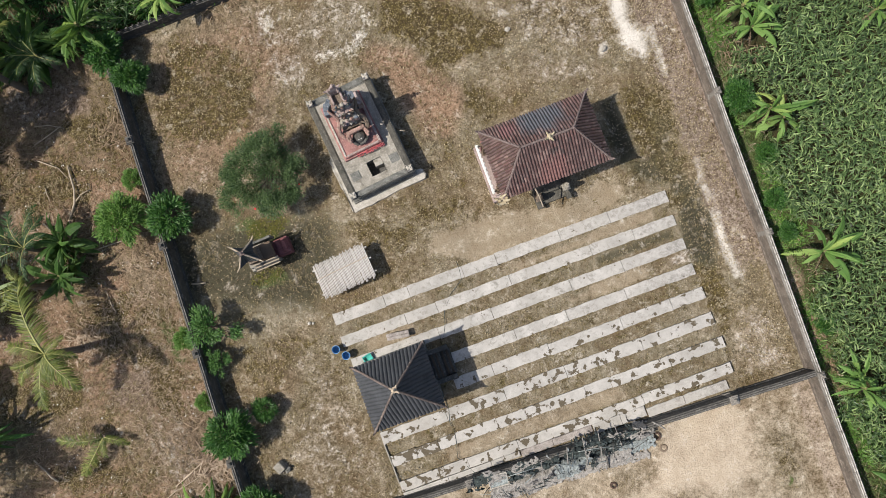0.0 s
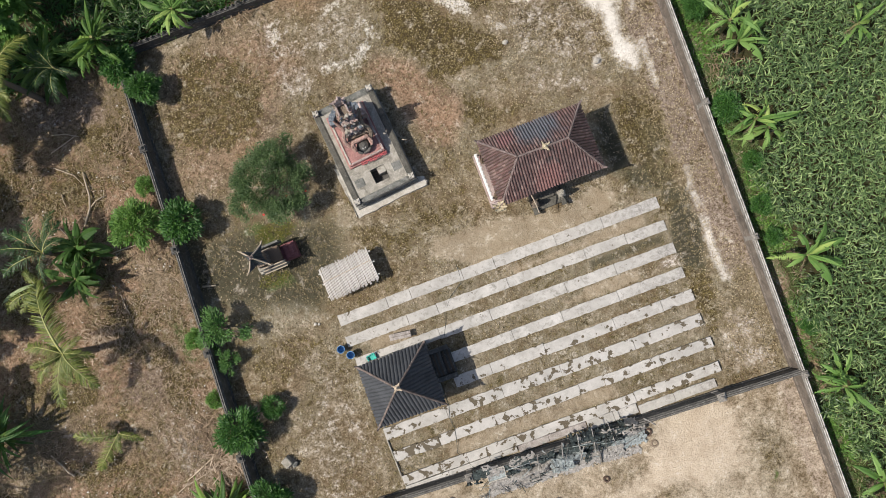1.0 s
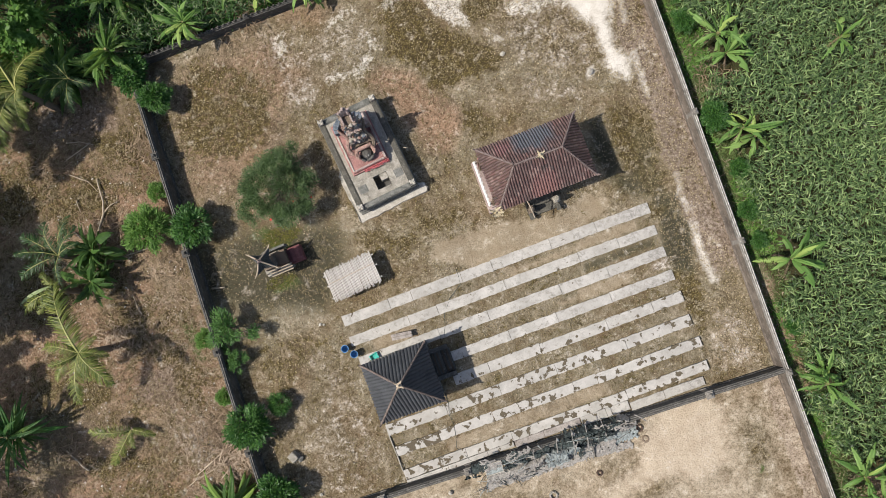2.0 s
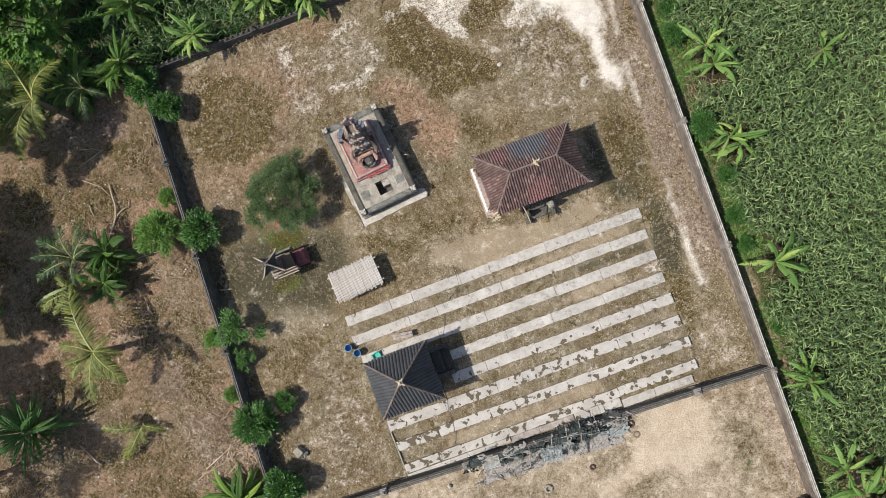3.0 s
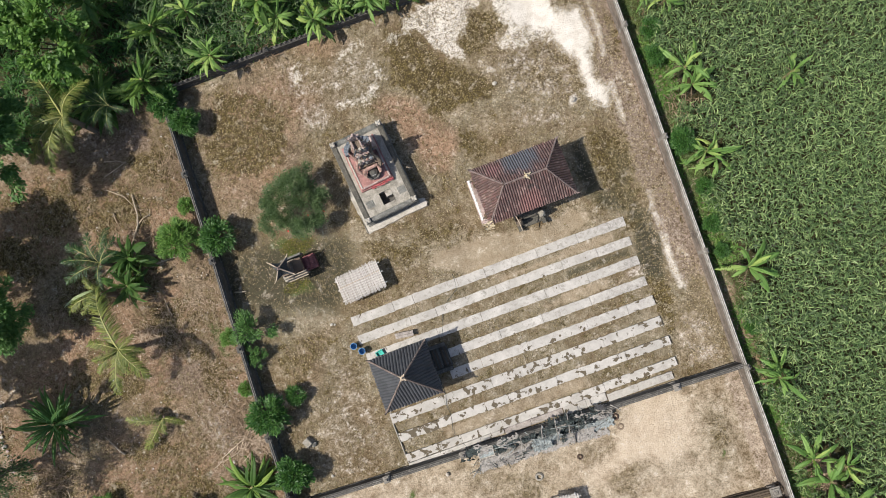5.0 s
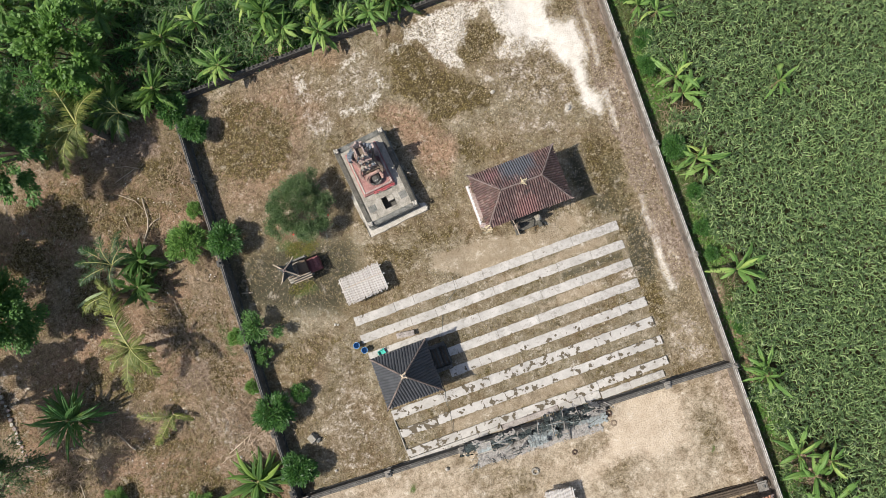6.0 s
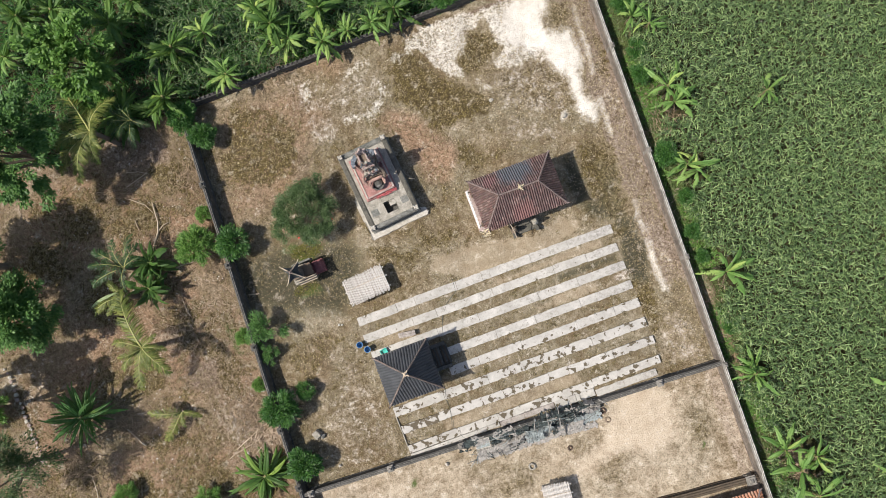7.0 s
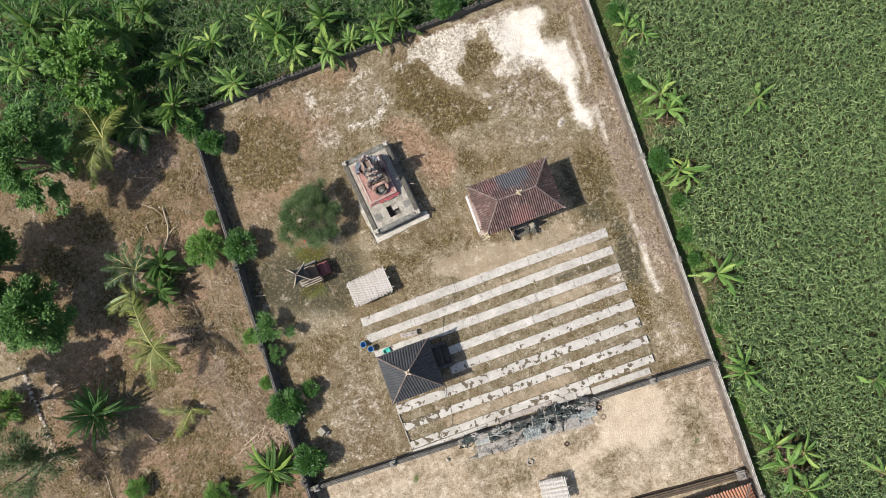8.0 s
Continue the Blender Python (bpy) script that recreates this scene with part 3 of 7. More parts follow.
    for b in EAST_BARE:
        f = blob(X, Y, *b)
        weed, soil = weed * (1 - f), soil * (1 - f)
        red = np.maximum(red, np.where(east, f * 0.8, 0))
    X, Y = gx, gy
    # an outer skirt carries the same sheet to the horizon
    verts = np.stack([X, Y, Z], -1).reshape(-1, 3)
    idx = np.arange(nx * ny).reshape(ny, nx)
    quads = np.stack([idx[:-1, :-1], idx[:-1, 1:], idx[1:, 1:], idx[1:, :-1]], -1).reshape(-1, 4).tolist()
    n0 = len(verts)
    # a collar of square ground just outside, then the far sheet
    sides = [idx[0, :], idx[:, -1], idx[-1, ::-1], idx[::-1, 0]]
    rim = np.concatenate([side[:-1] for side in sides])
    mid = verts[rim] * 1.0
    mid[:, 0] = 6 + (mid[:, 0] - 6) * 1.25
    mid[:, 1] = 4 + (mid[:, 1] - 4) * 1.25
    mid[:, 2] = -0.04
    far = mid * np.array([30.0, 30.0, 1.0])
    m = len(rim)
    verts = np.concatenate([verts, mid, far])
    for k in range(m):
        j = (k + 1) % m
        quads.append([int(rim[k]), n0 + k, n0 + j, int(rim[j])])
        quads.append([n0 + k, n0 + m + k, n0 + m + j, n0 + j])
    me = bpy.data.meshes.new("ground")
    me.from_pydata(verts.tolist(), [], quads)
    lane = np.where(yard, np.clip((X - at_line((16.6, 14), (15.75, -9), Y) - 0.12 * np.sin(Y * 2.3)) / 0.7, 0, 1) * np.clip((Y + 6.0) / 4.0, 0.15, 1), np.where(court, np.clip((X - ex + 1.3) / 0.9, 0, 0.6), 0))
    trod = np.maximum(lay["trod"], np.where(court, lay["sand"] * 0.8, 0))
    for b in WEST_PALE:
        trod = np.maximum(trod, blob(X, Y, *b))
    for name, layers in (("cover", (lay["film"], turf, red)), ("zone", (sand, soil, weed)), ("lane", (lane, trod, lay["powder"])), ("mark", (lay["crackle"], lay["moss"], lay["clod"]))):
        at = me.color_attributes.new(name, "FLOAT_COLOR", "POINT")
        data = np.zeros((len(verts), 4), np.float32)
        for i, part_of in enumerate(layers):
            data[:n0, i] = part_of.reshape(-1)
        data[n0:, 1] = {"cover": 0.4, "zone": 0.8}.get(name, 0.0)
        data[:, 3] = 1
        at.data.foreach_set("color", data.ravel())
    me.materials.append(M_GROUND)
    me.polygons.foreach_set("use_smooth", [True] * len(me.polygons))
    ob = new("ground", me)
    tagged(ob, "dry brown earth with thin turf, leaf litter and pale lime spills", "ground", kind="structure")
    return ob


# patches of the ground: centre x, y, half widths, turn
WEST_PALE = [(-20.6, 4.0, 1.0, 1.2, 0), (-20.4, -0.4, 0.8, 1.6, 20)]
# olive turf of the west plot, with shadow patches painted in among it
WEST_TURF_SHADE = [(-7.4, 11.2, 1.2, 0.8, 0), (-13.0, 6.0, 1.0, 1.6, 0), (-9.0, 3.0, 0.8, 1.0, 0), (-12.6, -2.6, 1.0, 0.7, 0), (-16.5, 9.0, 1.8, 1.0, 0), (-8.8, -8.4, 1.4, 0.8, 0), (-17.6, -6.5, 1.6, 1.4, 0), (-10.5, -6.5, 2.4, 1.4, 0), (-9.5, 9.5, 1.8, 1.0, 0), (-12.5, 0.5, 1.2, 0.8, 0), (-14.5, -5.5, 1.6, 1.0, 0), (-8.2, 0.2, 1.2, 1.6, 0), (-12.5, 10.6, 1.6, 1.0, 0)]
WEEDS = [(-1.4, 4.55, 0.85, 0.42, 0), (-2.11, 2.5, 0.5, 0.26, 0), (15.3, -12.4, 0.06, 0.25, 0), (-6.7, 1.4, 0.3, 0.5, 0), (-6.6, -1.6, 0.3, 0.5, 0), (0.0, -9.2, 0.25, 0.15, 0)]
EAST_BARE = [(19.6, 6.0, 0.4, 0.6, 0), (18.45, -6.2, 0.3, 1.2, 0), (18.6, -9.2, 0.3, 1.6, 0), (18.4, -11.8, 0.3, 1.2, 0), (19.0, -15.6, 0.9, 0.8, 0), (24.0, -19.2, 1.2, 0.8, 0), (19.7, 9.6, 0.3, 0.6, 0)]
# covers with an outline of their own: layer, strength, softness of the edge, outline
patch("powder", 1.0, 0.9, [(13.55, 13.31), (14.44, 13.8), (15.79, 13.64), (16.09, 13.05), (15.48, 12.38), (15.52, 11.35), (15.89, 11.13), (16.75, 11.09), (16.72, 10.27), (16.79, 9.35), (16.3, 8.82), (16.25, 7.95), (16.14, 7.28), (16.59, 6.57), (16.57, 6.05), (16.29, 5.76), (15.87, 6.21), (15.78, 6.7), (15.77, 7.77), (15.94, 8.67), (15.51, 9.2), (15.11, 9.99), (15.2, 10.68), (14.3, 11.1), (13.54, 11.4), (13.38, 11.93), (13.46, 12.62)])
patch("powder", 0.8, 0.25, [(14.66, 6.88), (15.02, 6.89), (15.02, 6.53), (14.58, 6.48)])
patch("powder", 0.7, 0.2, [(11.15, 10.01), (11.45, 9.86), (11.65, 9.46), (11.29, 9.63)])
patch("powder", 0.62, 0.3, [(16.5, -1.45), (16.8, -1.54), (16.66, -2.35), (16.66, -3.4), (16.6, -4.4), (16.4, -4.35), (16.26, -3.5), (16.3, -2.42)])
patch("powder", 0.62, 0.3, [(16.92, 6.97), (17.14, 6.82), (17.11, 5.84), (16.94, 4.67), (16.76, 4.74), (16.82, 5.7)])
patch("powder", 0.6, 0.3, [(17.44, 12.34), (17.62, 12.27), (17.56, 11.21), (17.54, 9.95), (17.28, 8.26), (17.07, 8.27), (17.27, 9.88), (17.29, 11.13)])
patch("powder", 0.55, 0.3, [(16.64, 0.86), (16.85, 0.79), (16.67, -0.29), (16.74, -1.01), (16.47, -0.98), (16.44, -0.28)])
patch("crackle", 1.0, 0.6, [(7.99, 13.91), (9.07, 14.15), (9.99, 14.23), (10.86, 14.18), (12.02, 13.95), (12.53, 13.71), (11.9, 13.34), (11.15, 13.05), (10.96, 12.32), (10.2, 11.89), (10.27, 10.86), (9.62, 11.11), (9.13, 11.87), (8.86, 12.59), (8.57, 13.25), (7.85, 13.53)])
patch("crackle", 0.85, 0.5, [(12.64, 14), (13.8, 13.98), (14.26, 13.8), (13.52, 12.78), (13.56, 11.75), (13.1, 11.35), (12.78, 11.91), (12.71, 12.88)])
patch("crackle", 0.6, 0.5, [(12.65, 11.38), (13.36, 11.39), (15.02, 10.68), (15, 9.97), (14.35, 10.29), (13.1, 10.23), (12.09, 10.62)])
patch("crackle", 0.55, 0.6, [(7.9, 13.36), (7.03, 13.41), (6.64, 13.12), (6.9, 12.88), (7.96, 13.05)])
patch("crackle", 0.46, 0.5, [(5.69, 12.18), (6.16, 12), (5.51, 10.81), (4.89, 10.25), (4.18, 10.45), (3.06, 10.3), (2.67, 10.6), (3.67, 11.01), (4.54, 10.96), (5.25, 11.27)])
patch("crackle", 0.36, 0.5, [(4.26, 13.64), (5.03, 13.82), (5.77, 13.68), (5.67, 13.21), (4.61, 13.14), (3.85, 12.71), (3.65, 13.15)])
patch("crackle", 0.5, 0.5, [(1.4, 13.65), (1.93, 13.63), (1.75, 12.43), (1.42, 12.09), (1.22, 12.63)])
patch("film", 0.6, 1.0, [(1.07, 11.71), (2.83, 11.65), (2.58, 9.95), (1.76, 9.65), (0.69, 10.13)])
patch("film", 0.45, 1.2, [(3.46, 13.41), (6.19, 13.08), (5.37, 10.32), (2.75, 10.42), (1.57, 12.13)])
patch("film", 0.6, 1.2, [(0.82, 14.06), (2.51, 13.77), (1.83, 11.85), (0.52, 12.18)])
patch("film", 0.5, 1.0, [(12.32, 11.44), (15.14, 10.53), (16.12, 8.53), (15.71, 7.26), (14.48, 6.49), (12.84, 7.22), (11.82, 8.22), (10.94, 9.63)])
patch("film", 0.55, 1.0, [(17.37, 7.69), (18.16, 7.03), (17.54, 4.09), (16.74, 3.34), (16.82, 5.07)])
patch("film", 0.7, 0.8, [(15.82, -5.63), (17.15, -6.11), (17.04, -7.25), (15.96, -7.03)])
patch("film", 0.55, 1.0, [(12.01, 7.79), (14.27, 6.39), (14.05, 5.34), (11.73, 6.12), (11.41, 7.12)])
patch("turf", 1.0, 1.0, [(6.79, 13.76), (8.29, 12.99), (8.74, 12.28), (8.92, 11.3), (9.57, 10.69), (10.94, 9.63), (11.38, 8.74), (10.47, 8.37), (9.38, 8.26), (8.44, 8.08), (7.72, 8.53), (7.55, 9.49), (6.89, 10.1), (6.13, 10.93), (6.43, 12.26)])
patch("turf", 0.85, 0.6, [(11.19, 12.96), (12.74, 12.57), (13.11, 11.67), (12.36, 11.35), (11.33, 10.66), (10.42, 10.87), (10.17, 11.72), (10.83, 12.37)])
patch("turf", 0.7, 0.6, [(16.19, 13.12), (17.49, 12.86), (17.2, 11.71), (16.43, 11.36), (15.88, 11.93)])
patch("turf", 0.62, 0.8, [(12.02, 10.65), (13.06, 10.14), (14.44, 10.07), (15.03, 9.49), (15.73, 8.4), (15.38, 7.21), (14.35, 7.07), (13.04, 7.75), (11.69, 8.8), (11.43, 9.8)])
patch("turf", 1.0, 0.9, [(14.73, 4.87), (16.7, 4.13), (16.42, 2.06), (16.13, 0.26), (16.09, -1.63), (15.89, -3.27), (15.88, -4.63), (15.97, -5.68), (15.18, -6.41), (14.81, -4.75), (14.97, -2.58), (15.06, -0.56), (14.54, 1.65), (14.54, 3.47)])
patch("turf", 0.75, 1.2, [(-2.85, 14.37), (-1.21, 13.38), (0.2, 12.29), (0.6, 10.88), (-0.66, 8.85), (-2.51, 8.65), (-3.77, 9.12), (-4.87, 10.07), (-3.67, 12.51)])
patch("turf", 0.6, 1.2, [(1.44, 3.81), (3.46, 3.58), (6.51, 3.33), (7.51, 2.25), (4.8, 1.52), (2.62, 1.28), (1.42, 2.77)])
patch("turf", 0.62, 1.0, [(8.88, 7.38), (11.31, 5.92), (10.41, 5.38), (8.07, 5.2), (8.2, 6.21)])
patch("turf", 0.5, 1.2, [(-2.89, 0.52), (-1.34, -0.04), (-2, -1.87), (-4.19, -3.13), (-5.09, -0.75), (-3.93, 0.56)])
patch("turf", 0.6, 0.9, [(18.41, 10.87), (18.57, 9.02), (18.4, 7.65), (17.34, 8.06), (17.54, 9.95)])
patch("turf", 0.55, 0.8, [(16.43, -4.49), (17.09, -5.41), (16.6, -6.25), (15.74, -6.27)])
patch("moss", 0.9, 0.6, [(15.61, -0.93), (16.29, -1.36), (16.12, -2.67), (16.02, -3.83), (15.27, -3.55), (15.23, -2.34)])
patch("turf", 0.5, 1.4, [(-2.92, 5.43), (1.55, 4.12), (1.19, 2.15), (-0.51, 0.34), (-3.61, 1.48), (-6.21, 3.13), (-5.45, 5.31)])
patch("moss", 0.95, 1.4, [(-2.92, 5.43), (1.55, 4.12), (1.19, 2.15), (-0.51, 0.34), (-3.61, 1.48), (-6.21, 3.13), (-5.45, 5.31)])
# shaded strip beside the west wall, given an olive ground colour
patch("moss", 0.95, 0.9, [(-5.86, 7.23), (-5.06, 6.22), (-5.64, 2.22), (-5.76, 0.88), (-6.11, 2.4)])
patch("moss", 0.6, 0.6, [(2.73, -0.84), (7.76, -0.79), (7.99, -1.11), (2.94, -1.19)])
patch("trod", 1.0, 0.7, [(7.06, -0.36), (4.8, 1.03), (5.24, 1.77), (7.26, 1.58), (8.94, 1.44), (11.15, 0.9), (12.58, 1.48), (13.54, 0.84), (12.98, 0.08), (11.14, -0.07), (8.37, -0.08)])
patch("trod", 0.8, 0.5, [(7.82, -0.64), (14.05, -0.53), (14.26, -0.88), (7.99, -1.11)])
patch("trod", 0.75, 0.4, [(1.63, -1.47), (3.17, -1.52), (3.1, -1.73), (1.47, -1.89)])
patch("trod", 0.8, 0.5, [(9.43, -2.77), (12.53, -2.71), (12.56, -3.07), (9.62, -3.19)])
patch("trod", 0.9, 0.4, [(5.11, -6.98), (9.93, -6.86), (10.09, -7.33), (5.27, -7.48)])
patch("trod", 0.5, 0.9, [(11.89, 7.48), (13.72, 6.78), (13.29, 5.63), (11.58, 6.17)])
patch("red", 1.0, 0.9, [(5.64, 10.58), (7.08, 9.67), (7.48, 8.62), (8.55, 7.43), (8.44, 6.48), (7.4, 5.28), (6.36, 5.78), (6.11, 7), (5.44, 9.04), (4.67, 10.05)])
patch("red", 0.6, 1.0, [(1.91, 15.1), (4.54, 14.44), (5.03, 13.82), (3.77, 13.29), (1.88, 14.01)])
patch("red", 0.5, 1.0, [(-3.44, 14.23), (-0.45, 14.54), (1.57, 14.13), (1.28, 13.33), (-0.78, 13.58), (-2.97, 13.51)])
patch("red", 0.38, 1.2, [(-2.58, 0.41), (-1.03, -0.15), (-2.43, -3.08), (-4.09, -3.85), (-3.96, -1.5)])
patch("red", 0.5, 1.0, [(-4.37, 12.05), (-3.37, 11.3), (-4.74, 7.88), (-5.42, 8.49)])
patch("clod", 0.9, 0.4, [(5.53, 14.21), (7.95, 14), (10.84, 14.12), (13, 14.22), (16.46, 14.03), (16.4, 13.69), (14.28, 13.87), (12.53, 13.89), (10.77, 13.93), (9, 13.96), (6.85, 13.91)])
patch("sand", 1.0, 1.4, [(11.97, -8.61), (14.27, -8.76), (14.81, -9.96), (14.31, -12.1), (12.5, -12.45), (10.73, -11.82), (9.4, -12.67), (8.03, -11.86), (10.18, -10.63)])
patch("turf", 0.55, 0.9, [(8.7, -10.11), (10.59, -10.45), (10.25, -11.32), (8.36, -10.98)])
patch("turf", 0.6, 0.7, [(15.17, -10.76), (16.19, -11.12), (16.03, -12.39), (14.99, -13.34), (14.86, -11.97)])
patch("turf", 0.55, 1.0, [(2.87, -9.37), (7.23, -10.41), (6.32, -11.92), (4.5, -12.27), (2.43, -10.54)])
patch("sand", 0.8, 0.9, [(-1.7, -8.75), (-0.46, -9.12), (-0.35, -10.23), (-1.85, -10.1)])
patch("clod", 0.5, 0.5, [(-5.53, -7.9), (-1.68, -8.69), (-2.13, -9.94), (-5.82, -8.71)])
patch("turf", 0.5, 1.0, [(9.55, -11.4), (11.73, -11.85), (10.65, -13.77), (8.88, -13.15)])
patch("red", 0.95, 1.2, [(-9.25, 7.78), (-8.14, 6.3), (-7.52, 2.91), (-7.59, 0.16), (-9.06, -0.01), (-9.58, 3.66), (-9.89, 5.89)])
patch("film", 0.35, 1.2, [(-20.33, 4.77), (-18.51, 4.81), (-17.21, 3.29), (-18.66, -0.02), (-20.9, 0.78)])
patch("turf", 0.7, 1.2, [(-14.4, 12.94), (-11.28, 12.48), (-8.92, 9.8), (-10.21, 8.13), (-12.34, 9.28), (-14.49, 10.44)])
patch("turf", 0.6, 1.2, [(-13.05, -1.33), (-8.86, -3.51), (-9.49, -6.34), (-13.68, -5.27)])
patch("film", 0.5, 1.0, [(-9.06, -1.04), (-6.98, -2.13), (-7.31, -5.08), (-9.18, -4.42)])
patch("clod", 0.7, 0.8, [(-10.27, 1.12), (-8.11, 0.69), (-8.44, -1.26), (-10.32, -0.59)])
patch("clod", 0.55, 0.9, [(-9.01, -1.4), (-6.88, -2.85), (-6.95, -5.04), (-8.55, -4.64)])
patch("clod", 0.6, 1.0, [(-10.63, 15.52), (-6.55, 13.6), (-6.78, 11.87), (-11.28, 12.48)])
# a tree's shadow, put into the ground colour through the moss layer
patch("moss", 0.6, 1.0, [(-18.26, 2.27), (-13.26, 0.13), (-14.2, -2.64), (-18.64, -1.06)])
# moss and turf here also blacken the red pavilion's cast shadow
patch("moss", 1.0, 0.6, [(13.78, 4.63), (14.46, 4.62), (14.62, 1.86), (13.6, 1.45), (13.59, 2.77)])
patch("turf", 0.7, 0.7, [(13.78, 4.63), (14.46, 4.62), (14.62, 1.86), (13.43, 1.44)])
patch("film", 0.42, 1.4, [(-1.25, -0.77), (-0.15, -2.54), (-0.01, -5.99), (-0.27, -8.59), (-3.42, -7.81), (-4.21, -5.17), (-2.43, -3.08)])
patch("moss", 0.9, 0.5, [(-0.88, 5.2), (-0.27, 4.45), (-1.29, 4.05), (-2.15, 4.62)])
patch("red", 0.72, 1.6, [(-3.71, 13.97), (1.51, 13.97), (2.4, 11.45), (-0.3, 8.35), (-3.43, 7.03), (-5.21, 8.06)])
patch("film", 0.34, 1.2, [(16.89, 3.28), (17.67, 2.64), (17.45, -1.45), (17.24, -5.47), (16.35, -5.14), (16.56, -1.11)])
patch("film", 0.55, 1.0, [(15.18, -6.41), (17.28, -7.51), (17.11, -8.79), (15.2, -8.1)])
patch("moss", 1.0, 0.5, [(15.44, -0.52), (16.16, -0.48), (16.5, -1.63), (16.2, -2.78), (15.78, -3.63), (15.02, -3.35), (14.74, -2.49), (14.98, -1.56)])
patch("moss", 0.85, 0.5, [(15.26, 0.42), (16.62, 0.06), (16.5, -0.87), (15.2, -0.37)])
patch("moss", 0.8, 0.25, [(11.29, -1.5), (13.73, -1.5), (14.83, -1.5), (14.65, -2.02), (12.88, -2.0), (11.15, -2.0)])
patch("trod", 0.85, 0.3, [(11.3, -0.48), (14.2, -0.48), (14.2, -1.0), (11.2, -1.0)])
patch("trod", 0.85, 0.3, [(10.5, -2.58), (13.2, -2.58), (13.0, -3.2), (10.5, -3.2)])
patch("trod", 0.9, 0.3, [(2.6, -6.95), (10.3, -6.92), (10.5, -7.5), (2.6, -7.5)])
patch("red", 0.55, 0.3, [(2.6, -6.95), (10.3, -6.92), (10.5, -7.5), (2.6, -7.5)])
patch("red", 0.6, 0.3, [(0.9, -1.5), (3.1, -1.5), (3.1, -2.05), (0.9, -2.05)])
patch("trod", 0.85, 0.3, [(0.9, -1.5), (3.1, -1.5), (3.1, -2.05), (0.9, -2.05)])
patch("film", 0.9, 0.3, [(14.2, -2.6), (14.96, -2.57), (14.87, -3.05), (14.04, -3.05)])
patch("moss", 0.8, 0.8, [(13.5, 2.0), (15.3, 1.6), (15.5, 0.3), (15.2, -0.1), (14.2, 0.7)])
patch("turf", 0.8, 0.8, [(13.5, 2.0), (15.3, 1.6), (15.5, 0.3), (15.2, -0.1), (14.2, 0.7)])
patch("moss", 0.55, 0.9, [(15.38, 3.85), (16.62, 3.03), (16.16, 0.07), (15.37, -0.67), (14.93, 0.88)])
patch("trod", 0.6, 1.2, [(15.59, -5.37), (16.8, -5.3), (17.41, -8.89), (15.21, -8.5), (15.07, -6.7)])
build_ground()

# ---------------------------------------------------------------- boundary walls
def wall_run(name, a, b, height, thick, mat, cap_mat, label, posts, post_mat, stout=0.85, stone=None):
    """A straight boundary wall from a to b: footing, body, moulded cap; posts at distances from a."""
    a, b = Vector((*a, 0)), Vector((*b, 0))
    d = b - a
    n, turn = d.length, math.degrees(math.atan2(d.y, d.x))
    bm = bmesh.new()
    box(bm, 0, n, -thick * 0.75, thick * 0.75, -0.3, 0.12, 0.01)
    box(bm, 0, n, -thick / 2, thick / 2, 0.12, height - 0.14, 0.0)
    w = new(name, mesh_from(name, bm, mat))
    w.matrix_basis = pose(a.x, a.y, 0, 0, 0, turn)
    tagged(w, label, "wall", kind="structure")
    # cap laid in lengths, each a little out of line
    rng = random.Random(len(name) + int(n * 10))
    s = 0.0
    while s < n - 0.2:
        e = min(n, s + rng.uniform(1.4, 2.1))
        bm = bmesh.new()
        oy, oz = rng.uniform(-0.008, 0.008), rng.uniform(-0.006, 0.006)
        box(bm, s + 0.003, e - 0.003, -thick * 0.66 + oy, thick * 0.66 + oy, height - 0.14 + oz, height - 0.06 + oz, 0.012)
        box(bm, s + 0.003, e - 0.003, -thick * 0.42 + oy, thick * 0.42 + oy, height - 0.06 + oz, height - 0.02 + oz, 0.01)
        part("cap_stone", bm, stone or mat, w)
        bm = bmesh.new()
        box(bm, s + 0.003, e - 0.003, -thick * 0.36 + oy, -thick * 0.1 + oy, height - 0.02 + oz, height + 0.025 + oz, 0.01)
        box(bm, s + 0.003, e - 0.003, thick * 0.08 + oy, thick * 0.34 + oy, height - 0.02 + oz, height + 0.03 + oz, 0.01)
        part("cap_ridge", bm, cap_mat, w)
        s = e
    for p in posts:
        bm = bmesh.new()
        r = thick * stout
        box(bm, p - r, p + r, -r, r, -0.3, 0.2, 0.012)
        box(bm, p - r * 0.8, p + r * 0.8, -r * 0.8, r * 0.8, 0.2, height + 0.03, 0.012)
        box(bm, p - r * 1.15, p + r * 1.15, -r * 1.15, r * 1.15, height + 0.03, height + 0.11, 0.015)
        box(bm, p - r * 0.85, p + r * 0.85, -r * 0.85, r * 0.85, height + 0.11, height + 0.18, 0.015)
        box(bm, p - r * 0.5, p + r * 0.5, -r * 0.5, r * 0.5, height + 0.18, height + 0.3, 0.0, taper=0.6)
        part("post", bm, post_mat, w, "square cement post with a stepped cap")
    return w


wall_run("wall_west", WEST0, WEST1, 0.98, 0.18, M_WALL_DARK, M_CAP_DARK, "blackened cement boundary wall with a stepped cap", (4.8, 9.55, 14.3, 19.0, 22.2, 26.5), M_WALL_DARK)
wall_run("wall_north", NORTH0, NORTH1, 0.66, 0.14, M_WALL_DARK, M_CAP_DARK, "blackened cement wall below the banana grove", (0.1, 6.0, 12.0, 18.0, 23.6), M_WALL_DARK)
wall_run("wall_east", EAST0, EAST1, 0.95, 0.17, M_WALL_EAST, M_CAP, "grey cement boundary wall with a lichen-white cap", (5.7, 11.8, 17.9, 23.9, 31.4), M_WALL, 0.7, M_WALL)
